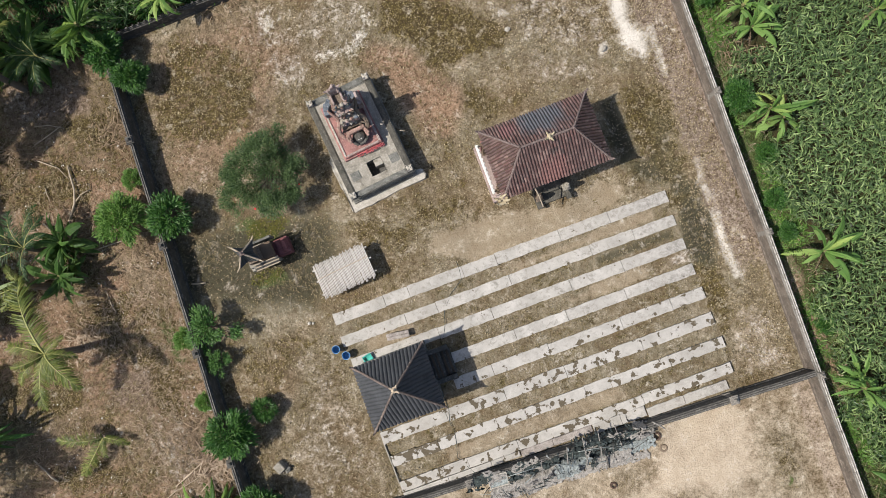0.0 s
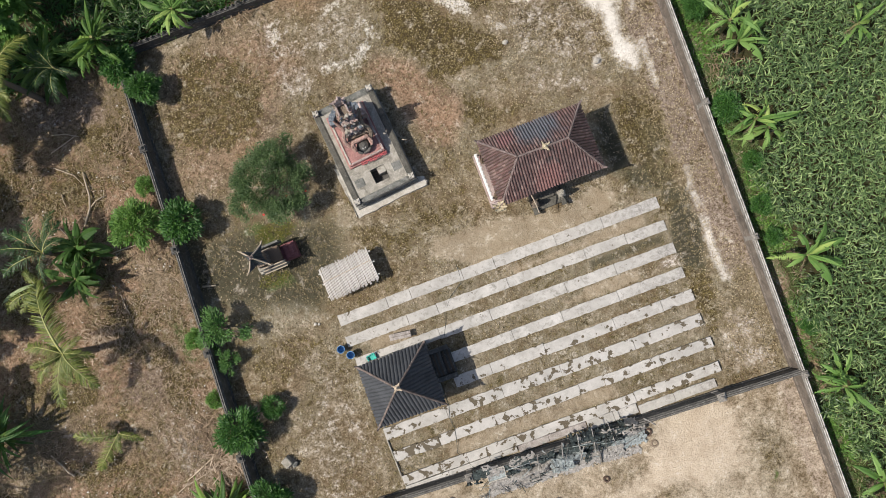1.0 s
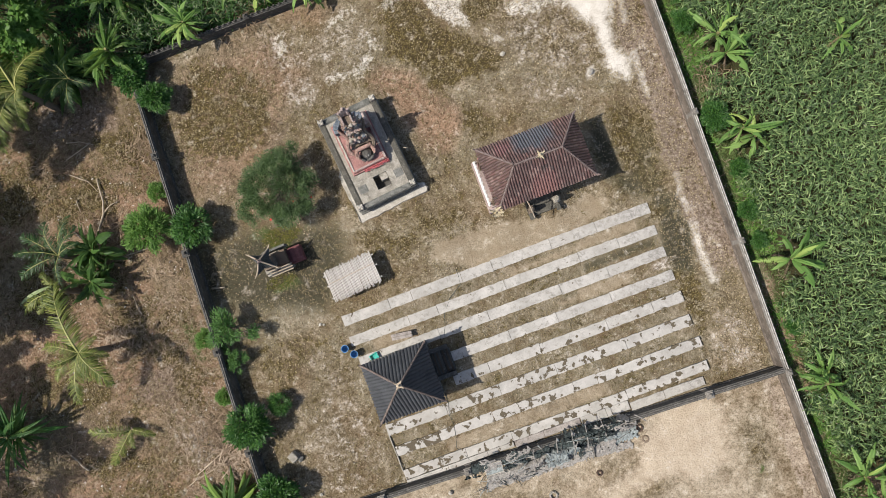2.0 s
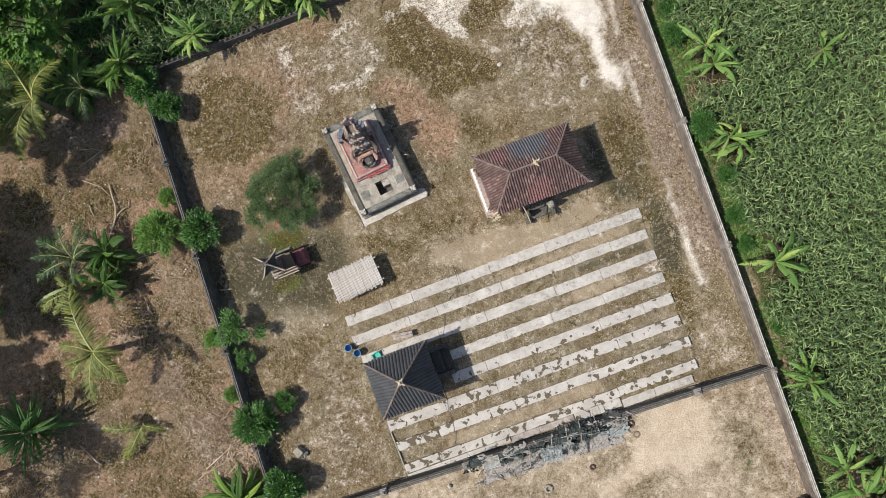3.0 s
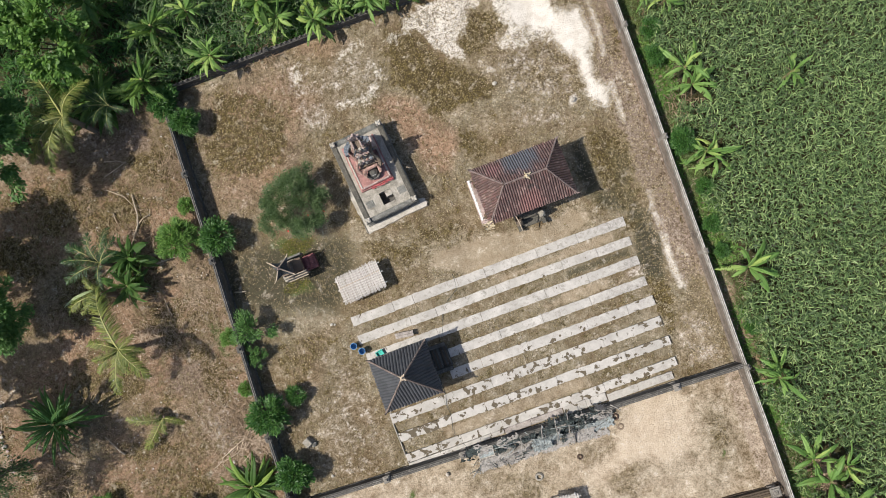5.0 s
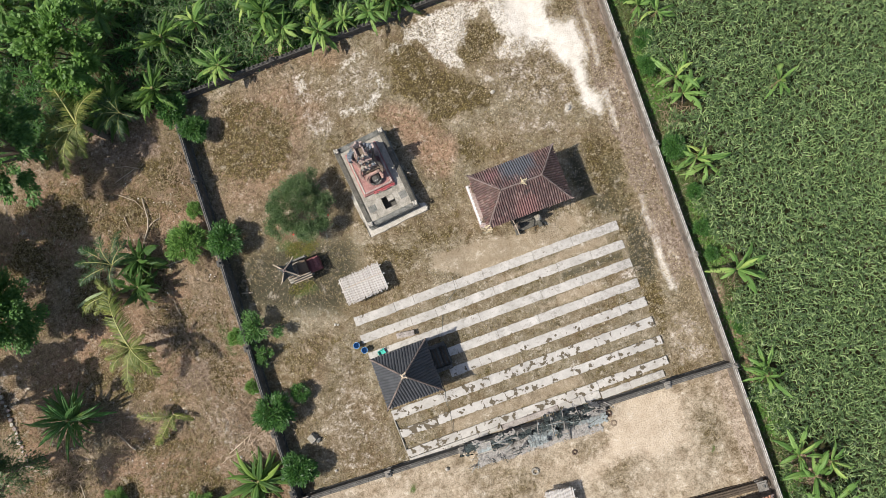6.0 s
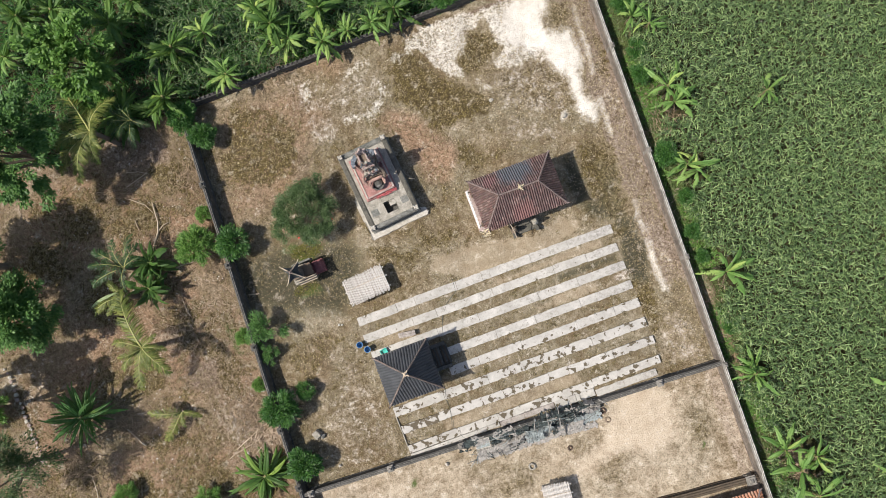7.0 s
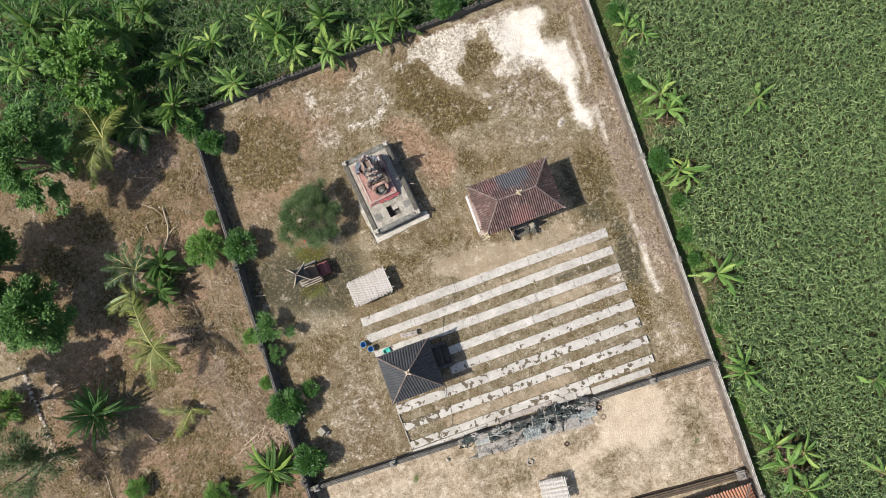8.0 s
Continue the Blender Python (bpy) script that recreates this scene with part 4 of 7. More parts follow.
wall_run("wall_south", SOUTH0, SOUTH1, 0.9, 0.18, M_WALL_DARK, M_CAP_DARK, "low dark cement wall dividing yard from court", (0.4, 4.9, 8.9, 19.95), M_WALL)
wall_run("wall_court", (7.0, -14.44), (17.35, -15.26), 0.48, 0.26, M_MUD, M_MUD, "dark mossy cement wall at the end of the court", (9.95,), M_WALL)

def merlons(wall, n, span, z):
    """Small upright blocks spaced along a wall's cap."""
    bm = bmesh.new()
    box(bm, -0.05, 0.05, -0.05, 0.05, 0, 0.14, 0.01, taper=0.3)
    me = mesh_from("merlon", bm, M_WALL_DARK)
    for k in range(n):
        ob = new("merlon", me)
        ob.parent = wall
        ob.matrix_basis = pose(span * (k + 0.5) / n, 0, z)


merlons(bpy.data.objects["wall_north"], 84, 23.5, 0.67)

# ---------------------------------------------------------------- paving strips
def paving_strip(x0, x1, y0, y1, mat, joints, label):
    t = thing("paving_strip", pose(x0, (y0 + y1) / 2, 0), label, "paving", "paving strips of the yard", "structure")
    h = (y1 - y0) / 2
    cuts = [0.0] + joints + [x1 - x0]
    rng = random.Random(int(y0 * 100) & 1023)
    for a, b in zip(cuts, cuts[1:]):
        bm = bmesh.new()
        n = max(3, int((b - a) / 0.22))
        z = 0.066 + rng.uniform(-0.012, 0.012)
        oy = rng.uniform(-0.022, 0.022)
        ring = [(a + 0.009 + (b - a - 0.018) * k / n, -h + oy + rng.uniform(-0.014, 0.018)) for k in range(n + 1)]
        ring += [(b - 0.009 - (b - a - 0.018) * k / n, h + oy + rng.uniform(-0.018, 0.014)) for k in range(n + 1)]
        top = [bm.verts.new((x, y, z)) for x, y in ring]
        low = [bm.verts.new((x, y, -0.12)) for x, y in ring]
        bm.faces.new(top)
        for k in range(len(ring)):
            bm.faces.new((low[k], low[(k + 1) % len(ring)], top[(k + 1) % len(ring)], top[k]))
        part("slab", bm, mat, t)
    return t


CLEAN, WORN, PATCHY = "long white cement strip laid flush in the turf", "long cement strip with flaking white plaster", "cement strip with dark worn patches"
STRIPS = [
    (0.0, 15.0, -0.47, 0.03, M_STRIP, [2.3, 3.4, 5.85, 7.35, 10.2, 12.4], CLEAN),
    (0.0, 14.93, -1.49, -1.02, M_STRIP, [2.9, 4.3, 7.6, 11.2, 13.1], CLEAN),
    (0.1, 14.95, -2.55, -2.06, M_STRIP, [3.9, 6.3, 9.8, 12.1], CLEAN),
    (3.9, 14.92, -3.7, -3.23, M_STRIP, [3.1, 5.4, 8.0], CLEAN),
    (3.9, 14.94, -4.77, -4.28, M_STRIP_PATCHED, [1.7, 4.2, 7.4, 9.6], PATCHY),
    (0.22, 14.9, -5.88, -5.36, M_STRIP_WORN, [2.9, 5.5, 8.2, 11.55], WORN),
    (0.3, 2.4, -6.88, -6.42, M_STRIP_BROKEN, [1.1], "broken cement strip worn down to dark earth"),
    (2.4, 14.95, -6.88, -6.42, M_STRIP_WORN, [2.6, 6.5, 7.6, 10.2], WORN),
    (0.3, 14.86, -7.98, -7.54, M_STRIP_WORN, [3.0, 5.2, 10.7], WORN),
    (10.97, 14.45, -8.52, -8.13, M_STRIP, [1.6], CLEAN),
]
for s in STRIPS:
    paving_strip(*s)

# ---------------------------------------------------------------- tiled roofs
def tiled_slope(verts, faces, p0, p1, q0, q1, w=0.155, l=0.2, rng=None, rise=1.0, cover=0.4):
    """Half-round tiles on the slope with eave p0-p1 and upper edge q0-q1."""
    p0, p1, q0, q1 = map(Vector, (p0, p1, q0, q1))
    eu = (p1 - p0).normalized()
    up = ((q0 + q1) / 2 - (p0 + p1) / 2)
    ev = (up - eu * up.dot(eu)).normalized()
    nn = eu.cross(ev).normalized()
    if nn.z < 0:
        nn = -nn
    L, H = (p1 - p0).length, (q0 - p0).dot(ev)
    a0, a1 = (q0 - p0).dot(eu), L - (q1 - p0).dot(eu)

    def lim(v):
        f = max(0.0, min(1.0, v / H))
        return a0 * f, L - a1 * f

    arc = [(-cover, 0.0), (-0.26, 0.04 * rise), (0.0, 0.058 * rise), (0.26, 0.04 * rise), (cover, 0.0)]
    cols, rows = int(L / w) + 1, int(H / l) + 1
    for j in range(rows):
        v0, v1 = j * l - 0.02, min(H, (j + 1) * l + 0.02)
        for i in range(cols):
            u = (i + 0.5) * L / cols
            lo, hi = lim((v0 + v1) / 2)
            if u + w / 2 < lo or u - w / 2 > hi:
                continue
            du, dv, dz = rng.uniform(-0.006, 0.006), rng.uniform(-0.012, 0.012), rng.uniform(-0.004, 0.006)
            base = len(verts)
            for v, lift in ((v0 + dv, 0.009), (v1 + dv, 0.003)):
                lo, hi = lim(v)
                for k, h in arc:
                    uu = min(hi, max(lo, u + du + k * L / cols * 0.98))
                    verts.append(p0 + eu * uu + ev * v + nn * (h + lift + dz + 0.02))
            lo, hi = lim(v0)
            for k, h in arc:
                uu = min(hi, max(lo, u + du + k * L / cols * 0.98))
                verts.append(p0 + eu * uu + ev * (v0 + dv) + nn * (h + dz + 0.022))
            for k in range(4):
                faces.append((base + k, base + k + 1, base + 6 + k, base + 5 + k))
                faces.append((base + 11 + k, base + 10 + k, base + k, base + k + 1)[::-1])


def ridge_line(parent, a, b, mat, r=0.046, seg=0.24, curl=0.0):
    """Overlapping half-round ridge tiles from a down to b, each its own object; curl lifts the far end."""
    a, b = Vector(a), Vector(b)
    n = max(2, int((b - a).length / seg))
    side = (b - a).cross(Vector((0, 0, 1))).normalized()
    upv = side.cross((b - a).normalized())
    if upv.z < 0:
        upv = -upv
    for i in range(n):
        bm = bmesh.new()
        p, q = a.lerp(b, i / n), a.lerp(b, (i + 1) / n + 0.1 / n)
        lift0 = curl * max(0, (i / n - 0.7) / 0.3) ** 2
        lift1 = curl * max(0, ((i + 1) / n - 0.7) / 0.3) ** 2
        rings = []
        for s, rr, lf in ((p, r * 0.88, lift0), (q, r * 1.08, lift1)):
            rings.append([bm.verts.new(s + side * rr * math.cos(t) + upv * (rr * 0.9 * math.sin(t) + 0.03 + lf)) for t in [math.pi * k / 6 for k in range(7)]])
        for k in range(6):
            bm.faces.new((rings[0][k], rings[0][k + 1], rings[1][k + 1], rings[1][k]))
        bm.faces.new(rings[1])
        bm.faces.new(rings[0][::-1])
        part("ridge_tile", bm, mat, parent)


def horn(bm, p, out, s=0.16):
    """An upturned corner horn."""
    p, out = Vector(p), Vector(out).normalized()
    tube(bm, [p - out * s * 0.6, p + out * s * 0.4 + Vector((0, 0, s * 0.2)), p + out * s + Vector((0, 0, s * 0.7)), p + out * s * 1.15 + Vector((0, 0, s * 1.35))],
         [s * 0.42, s * 0.38, s * 0.25, s * 0.06], 6)


def hip_roof(t, x0, x1, y0, y1, z, rx0, rx1, ry, rz, tile_mat, ridge_mat, seed, horns=0.16, w=0.155, rise=1.0, cover=0.4, deck=M_TIMBER):
    """A hipped roof under thing t: deck, tiled slopes, ridges and corner horns."""
    rng = random.Random(seed)
    c = [(x0, y0, z), (x1, y0, z), (x1, y1, z), (x0, y1, z)]
    r0, r1 = (rx0, ry, rz), (rx1, ry, rz)
    bm = bmesh.new()
    lower = [bm.verts.new((x, y, zz - 0.05)) for x, y, zz in c]
    upper = [bm.verts.new(p) for p in c]
    top = [bm.verts.new(r0), bm.verts.new(r1)]
    bm.faces.new(lower[::-1])
    for k in range(4):
        bm.faces.new((lower[k], lower[(k + 1) % 4], upper[(k + 1) % 4], upper[k]))
    bm.faces.new((upper[0], upper[1], top[1], top[0]))
    bm.faces.new((upper[2], upper[3], top[0], top[1]))
    bm.faces.new((upper[1], upper[2], top[1]))
    bm.faces.new((upper[3], upper[0], top[0]))
    roof = part("roof", bm, deck, t, "hipped roof on a boarded deck")
    for p0, p1, q0, q1 in ((c[0], c[1], r0, r1), (c[1], c[2], r1, r1), (c[2], c[3], r1, r0), (c[3], c[0], r0, r0)):
        vs, fs = [], []
        tiled_slope(vs, fs, p0, p1, q0, q1, w=w, rng=rng, rise=rise, cover=cover)
        tagged(raw_part("roof_tiles", vs, fs, tile_mat, roof), kind="stuff")
    for top_p, k in ((r0, 0), (r1, 1), (r1, 2), (r0, 3)):
        ridge_line(roof, top_p, c[k], ridge_mat, curl=0.06)
    if rx1 - rx0 > 0.3:
        ridge_line(roof, r0, r1, ridge_mat)
    for x, y, zz in c:
        bm = bmesh.new()
        horn(bm, (x, y, zz + 0.05), (x - (x0 + x1) / 2, y - (y0 + y1) / 2, 0), horns)
        part("corner_horn", bm, ridge_mat, roof, "upturned cement corner horn")
    return roof


def crown_ornament(parent, x, y, z, s, mat, turn=0):
    """A four-armed finial with a knob."""
    bm = bmesh.new()
    lathe(bm, [(s * 0.5, 0), (s * 0.55, s * 0.12), (s * 0.3, s * 0.25), (s * 0.34, s * 0.4), (s * 0.16, s * 0.55), (s * 0.2, s * 0.68), (s * 0.03, s * 0.95)], 10)
    for k in range(4):
        a = radians(turn + 45 + 90 * k)
        horn(bm, (s * 0.45 * math.cos(a), s * 0.45 * math.sin(a), s * 0.1), (math.cos(a), math.sin(a), 0), s * 0.5)
    bmesh.ops.translate(bm, verts=bm.verts, vec=(x, y, z))
    return part("finial", bm, mat, parent, "pale four-armed roof finial")


def posts(t, xs, ys, z0, z1, r, mat):
    for x in xs:
        for y in ys:
            bm = bmesh.new()
            box(bm, x - r * 1.5, x + r * 1.5, y - r * 1.5, y + r * 1.5, z0, z0 + 0.12, 0.01)
            box(bm, x - r, x + r, y - r, y + r, z0 + 0.12, z1, 0.012)
            box(bm, x - r * 1.4, x + r * 1.4, y - r * 1.4, y + r * 1.4, z1 - 0.12, z1, 0.01)
            part("post", bm, mat, t)


def statue(name, m, s, mat, label):
    """A plain seated figure-like stone, one mesh."""
    bm = bmesh.new()
    box(bm, -0.2 * s, 0.2 * s, -0.2 * s, 0.2 * s, 0, 0.18 * s, 0.01)
    lathe(bm, [(0.18 * s, 0.18 * s), (0.2 * s, 0.3 * s), (0.13 * s, 0.55 * s), (0.15 * s, 0.66 * s), (0.07 * s, 0.72 * s), (0.1 * s, 0.8 * s), (0.1 * s, 0.9 * s), (0.04 * s, 1.02 * s)], 9)
    ob = new(name, mesh_from(name, bm, mat, False))
    ob.matrix_basis = m
    return tagged(ob, label, "statue")


def red_pavilion():
    t = thing("pavilion", pose(10.62, 3.25, 0), "open pavilion with a weathered red clay tile roof", "pavilion")
    bm = bmesh.new()
    box(bm, -2.52, 2.1, -1.2, 1.3, -0.1, 0.28, 0.02)
    box(bm, -2.44, 1.98, -1.08, 1.18, 0.28, 0.34, 0.015)
    box(bm, -2.36, 1.9, -1.0, 1.1, 0.34, 0.62, 0.015)
    part("plinth", bm, M_PINK, t, "faded pink plastered plinth")
    bm = bmesh.new()
    box(bm, -2.3, 1.8, 0.95, 1.07, 0.62, 2.2, 0.01)
    part("back_wall", bm, M_BRICK_RED, t)
    posts(t, (-2.2, -0.3, 1.6), (-0.85, 0.85), 0.62, 2.3, 0.07, M_TIMBER)
    bm = bmesh.new()
    for y in (-0.9, 0.9):
        box(bm, -2.35, 1.75, y - 0.06, y + 0.06, 2.2, 2.32, 0.008)
    part("beam", bm, M_TIMBER, t)
    hip_roof(t, -2.23, 2.2, -1.42, 1.37, 2.34, -1.06, 1.06, 0.03, 3.48, M_TILE_RED, M_RIDGE, 5, 0.13, 0.122, 0.85, 0.44)
    # scalloped white board hung along the west eave
    bm = bmesh.new()
    n = 22
    for k in range(n):
        y = -1.05 + 1.98 * k / (n - 1)
        lathe(bm, [(0.045, 0), (0.05, 0.03), (0.03, 0.06)], 7, (-2.5 + 0.03 * (k % 2), y, 2.2))
    box(bm, -2.56, -2.46, -1.1, 0.98, 2.1, 2.2, 0.01)
    part("fascia", bm, M_WHITE, t, "scalloped white fascia board")
    for y in (-1.0, 0.9):
        bm = bmesh.new()
        box(bm, -2.52, -2.2, y - 0.03, y + 0.03, 2.04, 2.1, 0.006)
        part("bracket", bm, M_TIMBER, t)
    crown_ornament(t, 0.1, 0.03, 3.52, 0.22, M_GOLD, 65)
    bm = bmesh.new()
    rng = random.Random(3)
    for k in range(16):
        horn(bm, (-2.36 + rng.uniform(-0.12, 0.2), -1.48 + rng.uniform(-0.12, 0.15), 2.34 + rng.uniform(-0.05, 0.1)), (rng.uniform(-1, 1), rng.uniform(-1, 0.4), 0), rng.uniform(0.1, 0.18))
    part("carved_bracket", bm, M_GOLD, t, "gilded carved bracket on the roof corner")
    # front steps with cheek walls
    bm = bmesh.new()
    box(bm, -0.66, 0.44, -1.62, -1.2, -0.1, 0.42, 0.02)
    box(bm, -0.66, 0.44, -2.0, -1.62, -0.1, 0.22, 0.02)
    part("steps", bm, M_RIM, t, "dark weathered steps")
    # bamboo poles lashed below the front eave
    for a, b in (((-2.3, -1.3, 2.2), (-0.5, -1.33, 2.2)), ((-0.95, -1.4, 2.25), (-0.8, -2.2, 1.5))):
        bm = bmesh.new()
        tube(bm, [a, tuple((p + q) / 2 + 0.02 for p, q in zip(a, b)), b], [0.032, 0.03, 0.026], 7)
        part("eave_pole", bm, M_STICK, t, "pale bamboo pole lashed to the eave")
    for x in (-0.78, 0.5):
        bm = bmesh.new()
        box(bm, x - 0.07, x + 0.07, -2.12, -1.2, -0.1, 0.46, 0.02)
        box(bm, x - 0.09, x + 0.09, -2.16, -1.9, 0.46, 0.52, 0.01)
        part("cheek_wall", bm, M_RIM, t)
    return t


red_pavilion()
statue("guardian_statue", pose(9.9, 1.55, 0.46, 0, 0, 180), 0.8, M_CARVED_DARK, "small carved guardian figure on the step wall")
statue("guardian_statue", pose(11.12, 1.6, 0.46, 0, 0, 180), 0.8, M_STONE, "pale stone guardian figure beside the pavilion steps")


def black_pavilion():
    t = thing("pavilion", pose(1.93, -3.6, 0), "square pavilion with a black tiled pyramid roof", "pavilion")
    bm = bmesh.new()
    box(bm, -1.38, 1.38, -1.25, 1.25, -0.1, 0.3, 0.02)
    box(bm, -1.28, 1.28, -1.15, 1.15, 0.3, 0.36, 0.015)
    box(bm, -1.2, 1.2, -1.07, 1.07, 0.36, 0.66, 0.015)
    part("plinth", bm, M_STONE_BLUE, t)
    posts(t, (-1.0, 1.0), (-0.9, 0.9), 0.66, 2.2, 0.065, M_TIMBER)
    bm = bmesh.new()
    for y in (-0.9, 0.9):
        box(bm, -1.1, 1.1, y - 0.05, y + 0.05, 2.1, 2.2, 0.008)
    for x in (-1.0, 1.0):
        box(bm, x - 0.05, x + 0.05, -0.85, 0.85, 2.1, 2.19, 0.008)
    part("beam", bm, M_TIMBER, t)
    bm = bmesh.new()
    box(bm, -0.95, 0.95, -0.85, 0.85, 0.66, 1.1, 0.02)
    part("platform", bm, M_TIMBER, t)
    hip_roof(t, -1.38, 1.46, -1.32, 1.24, 2.24, 0.12, 0.15, 0.08, 4.1, M_TILE_BLACK, M_RIDGE_DARK, 9, 0.13, 0.15, 0.55, 0.47, M_TARP_DARK)
    crown_ornament(t, 0.135, 0.08, 4.1, 0.22, M_STICK, 0)
    bm = bmesh.new()
    box(bm, 1.38, 1.82, -0.46, 0.6, -0.1, 0.44, 0.015)
    box(bm, 1.82, 2.26, -0.46, 0.6, -0.1, 0.22, 0.015)
    part("steps", bm, M_WALL_DARK, t)
    for x, z in ((1.5, 0.44), (1.68, 0.44), (1.93, 0.22), (2.13, 0.22)):
        bm = bmesh.new()
        box(bm, x - 0.045, x + 0.045, -0.42, 0.56, z, z + 0.03, 0.008)
        part("tread", bm, M_MUD, t, "worn brown step tread")
    for y in (-0.56, 0.7):
        bm = bmesh.new()
        box(bm, 1.36, 2.2, y - 0.07, y + 0.07, -0.1, 0.5, 0.015)
        box(bm, 1.34, 2.24, y - 0.1, y + 0.1, 0.5, 0.57, 0.015)
        box(bm, 2.04, 2.26, y - 0.11, y + 0.11, 0.57, 0.68, 0.015)
        part("cheek_wall", bm, M_WALL_DARK, t, "blackened mossy step wall")
    return t


black_pavilion()

# ---------------------------------------------------------------- shrine
def brick_row(parent, name, n, a, b, size, mat, rng, label=""):
    """A row of small bricks from a to b, each its own object on one shared mesh."""
    a, b = Vector(a), Vector(b)
    turn = math.degrees(math.atan2(b.y - a.y, b.x - a.x))
    l = (b - a).length / n
    bm = bmesh.new()
    box(bm, -l * 0.46, l * 0.46, -size[0] / 2, size[0] / 2, 0, size[1], 0.008)
    me = mesh_from(name, bm, mat)
    for k in range(n):
        ob = new(name, me)
        ob.parent = parent
        p = a.lerp(b, (k + 0.5) / n)
        ob.matrix_basis = pose(p.x, p.y, p.z + rng.uniform(-0.006, 0.004), 0, 0, turn + rng.uniform(-4, 4))
        if label:
            tagged(ob, label)


def great_shrine():
    rng = random.Random(21)
    t = thing("shrine", pose(3.79, 6.56, 0, 0, 0, 5.5), "tall carved stone throne shrine on a grey stepped base", "shrine")
    bm = bmesh.new()
    # apron: an uneven cement skirt round the front
    ring = []
    pts = [(-1.55, 0.0), (-1.72, -0.2), (-1.7, -2.55), (-1.62, -2.66), (1.72, -2.62), (1.8, -2.5), (1.78, -2.2), (1.4, -2.1), (1.4, 0.0)]
    for (x0, y0), (x1, y1) in zip(pts, pts[1:] + pts[:1]):
        for k in range(12):
            ring.append((x0 + (x1 - x0) * k / 12 + rng.uniform(-0.028, 0.028), y0 + (y1 - y0) * k / 12 + rng.uniform(-0.028, 0.028)))
    top = [bm.verts.new((x, y, 0.1)) for x, y in ring]
    low = [bm.verts.new((x * 1.01, y * 1.01, -0.1)) for x, y in ring]
    bm.faces.new(top)
    for k in range(len(ring)):
        bm.faces.new((low[k], low[(k + 1) % len(ring)], top[(k + 1) % len(ring)], top[k]))
    bmesh.ops.recalc_face_normals(bm, faces=bm.faces)
    part("apron", bm, M_STONE_PALE, t, "pale uneven cement apron")
    bm = bmesh.new()
    box(bm, -1.48, 1.48, -2.34, 2.34, -0.1, 0.24, 0.02)
    box(bm, -1.42, 1.42, -2.28, 2.28, 0.24, 0.34, 0.02)
    # the upper courses leave an open pit in the front terrace
    for w, d, z0, z1 in ((1.34, 2.2, 0.34, 0.68), (1.42, 2.28, 0.68, 0.78), (1.46, 2.32, 0.78, 0.86)):
        box(bm, -w, w, -1.12, d, z0, z1, 0.0)
        box(bm, -w, w, -d, -1.76, z0, z1, 0.0)
        box(bm, -w, -0.24, -1.76, -1.12, z0, z1, 0.0)
        box(bm, 0.42, w, -1.76, -1.12, z0, z1, 0.0)
    part("base", bm, M_STONE_BLUE, t)
    bm = bmesh.new()
    box(bm, -1.16, 1.16, -1.12, 2.0, 0.864, 0.884, 0.0)
    for x0, x1, y0, y1 in ((-1.16, -0.24, -1.76, -1.12), (0.42, 1.16, -1.76, -1.12), (-1.16, 1.16, -2.06, -1.76)):
        box(bm, x0, x1, y0, y1, 0.864, 0.884, 0.0)
    part("terrace_floor", bm, M_STONE, t, "worn pale cement terrace floor")
    # raised rim
    for x0, x1, y0, y1 in ((-1.44, -1.16, -2.3, 2.3), (1.16, 1.44, -2.3, 2.3), (-1.16, 1.16, 2.0, 2.3), (-1.16, 1.16, -2.3, -2.06)):
        bm = bmesh.new()
        hi = 0.06 if y1 < 0 else 0.0
        box(bm, x0, x1, y0, y1, 0.86, 0.91 + hi, 0.015)
        cx = 0.05
        box(bm, x0 + cx, x1 - cx, y0 + cx, y1 - cx, 0.91 + hi, 0.94 + hi, 0.012)
        part("rim", bm, M_RIM if x1 < 0 or x0 > 1 else M_STONE_BLUE, t)
    for x in (-1.3, 1.3):
        for y in (-2.16, 2.16):
            bm = bmesh.new()
            box(bm, x - 0.12, x + 0.12, y - 0.12, y + 0.12, 0.95, 1.12, 0.015)
            for k in range(4):
                a = k * math.pi / 2 + 0.6
                horn(bm, (x + 0.05 * math.cos(a), y + 0.05 * math.sin(a), 1.12), (math.cos(a), math.sin(a), 0), 0.1)
            part("corner_finial", bm, M_STONE_PALE, t, "worn pale corner finial")
    # two darker floor slabs and a sunken offering pit in the front terrace
    for x in (-0.86, 0.92):
        bm = bmesh.new()
        box(bm, x - 0.2, x + 0.2, -1.62, -1.25, 0.886, 0.905, 0.006)
        part("floor_slab", bm, M_STONE_BLUE, t)
    # dark sheet over the pit's stone floor, deepening its shade by colour
    bm = bmesh.new()
    box(bm, -0.24, 0.42, -1.76, -1.12, 0.34, 0.36, 0.0)
    part("pit_shade", bm, M_WALL_DARK, t)
    bm = bmesh.new()
    box(bm, 0.06, 0.41, -1.44, -1.13, 0.36, 0.85, 0.01)
    part("offering_block", bm, M_STONE, t)
    # red platform with its brick edging
    bm = bmesh.new()
    box(bm, -0.98, 0.82, -0.72, 1.78, 0.86, 1.06, 0.015)
    box(bm, -0.92, 0.76, -0.66, 1.72, 1.06, 1.2, 0.015)
    plat = part("platform", bm, M_BRICK_RED, t, "red painted platform")
    brick_row(plat, "brick", 20, (-0.86, 1.6, 1.2), (-0.86, -0.6, 1.2), (0.075, 0.05), M_STONE_PALE, rng)
    brick_row(plat, "brick", 20, (0.7, 1.6, 1.2), (0.7, -0.6, 1.2), (0.1, 0.06), M_PINK, rng)
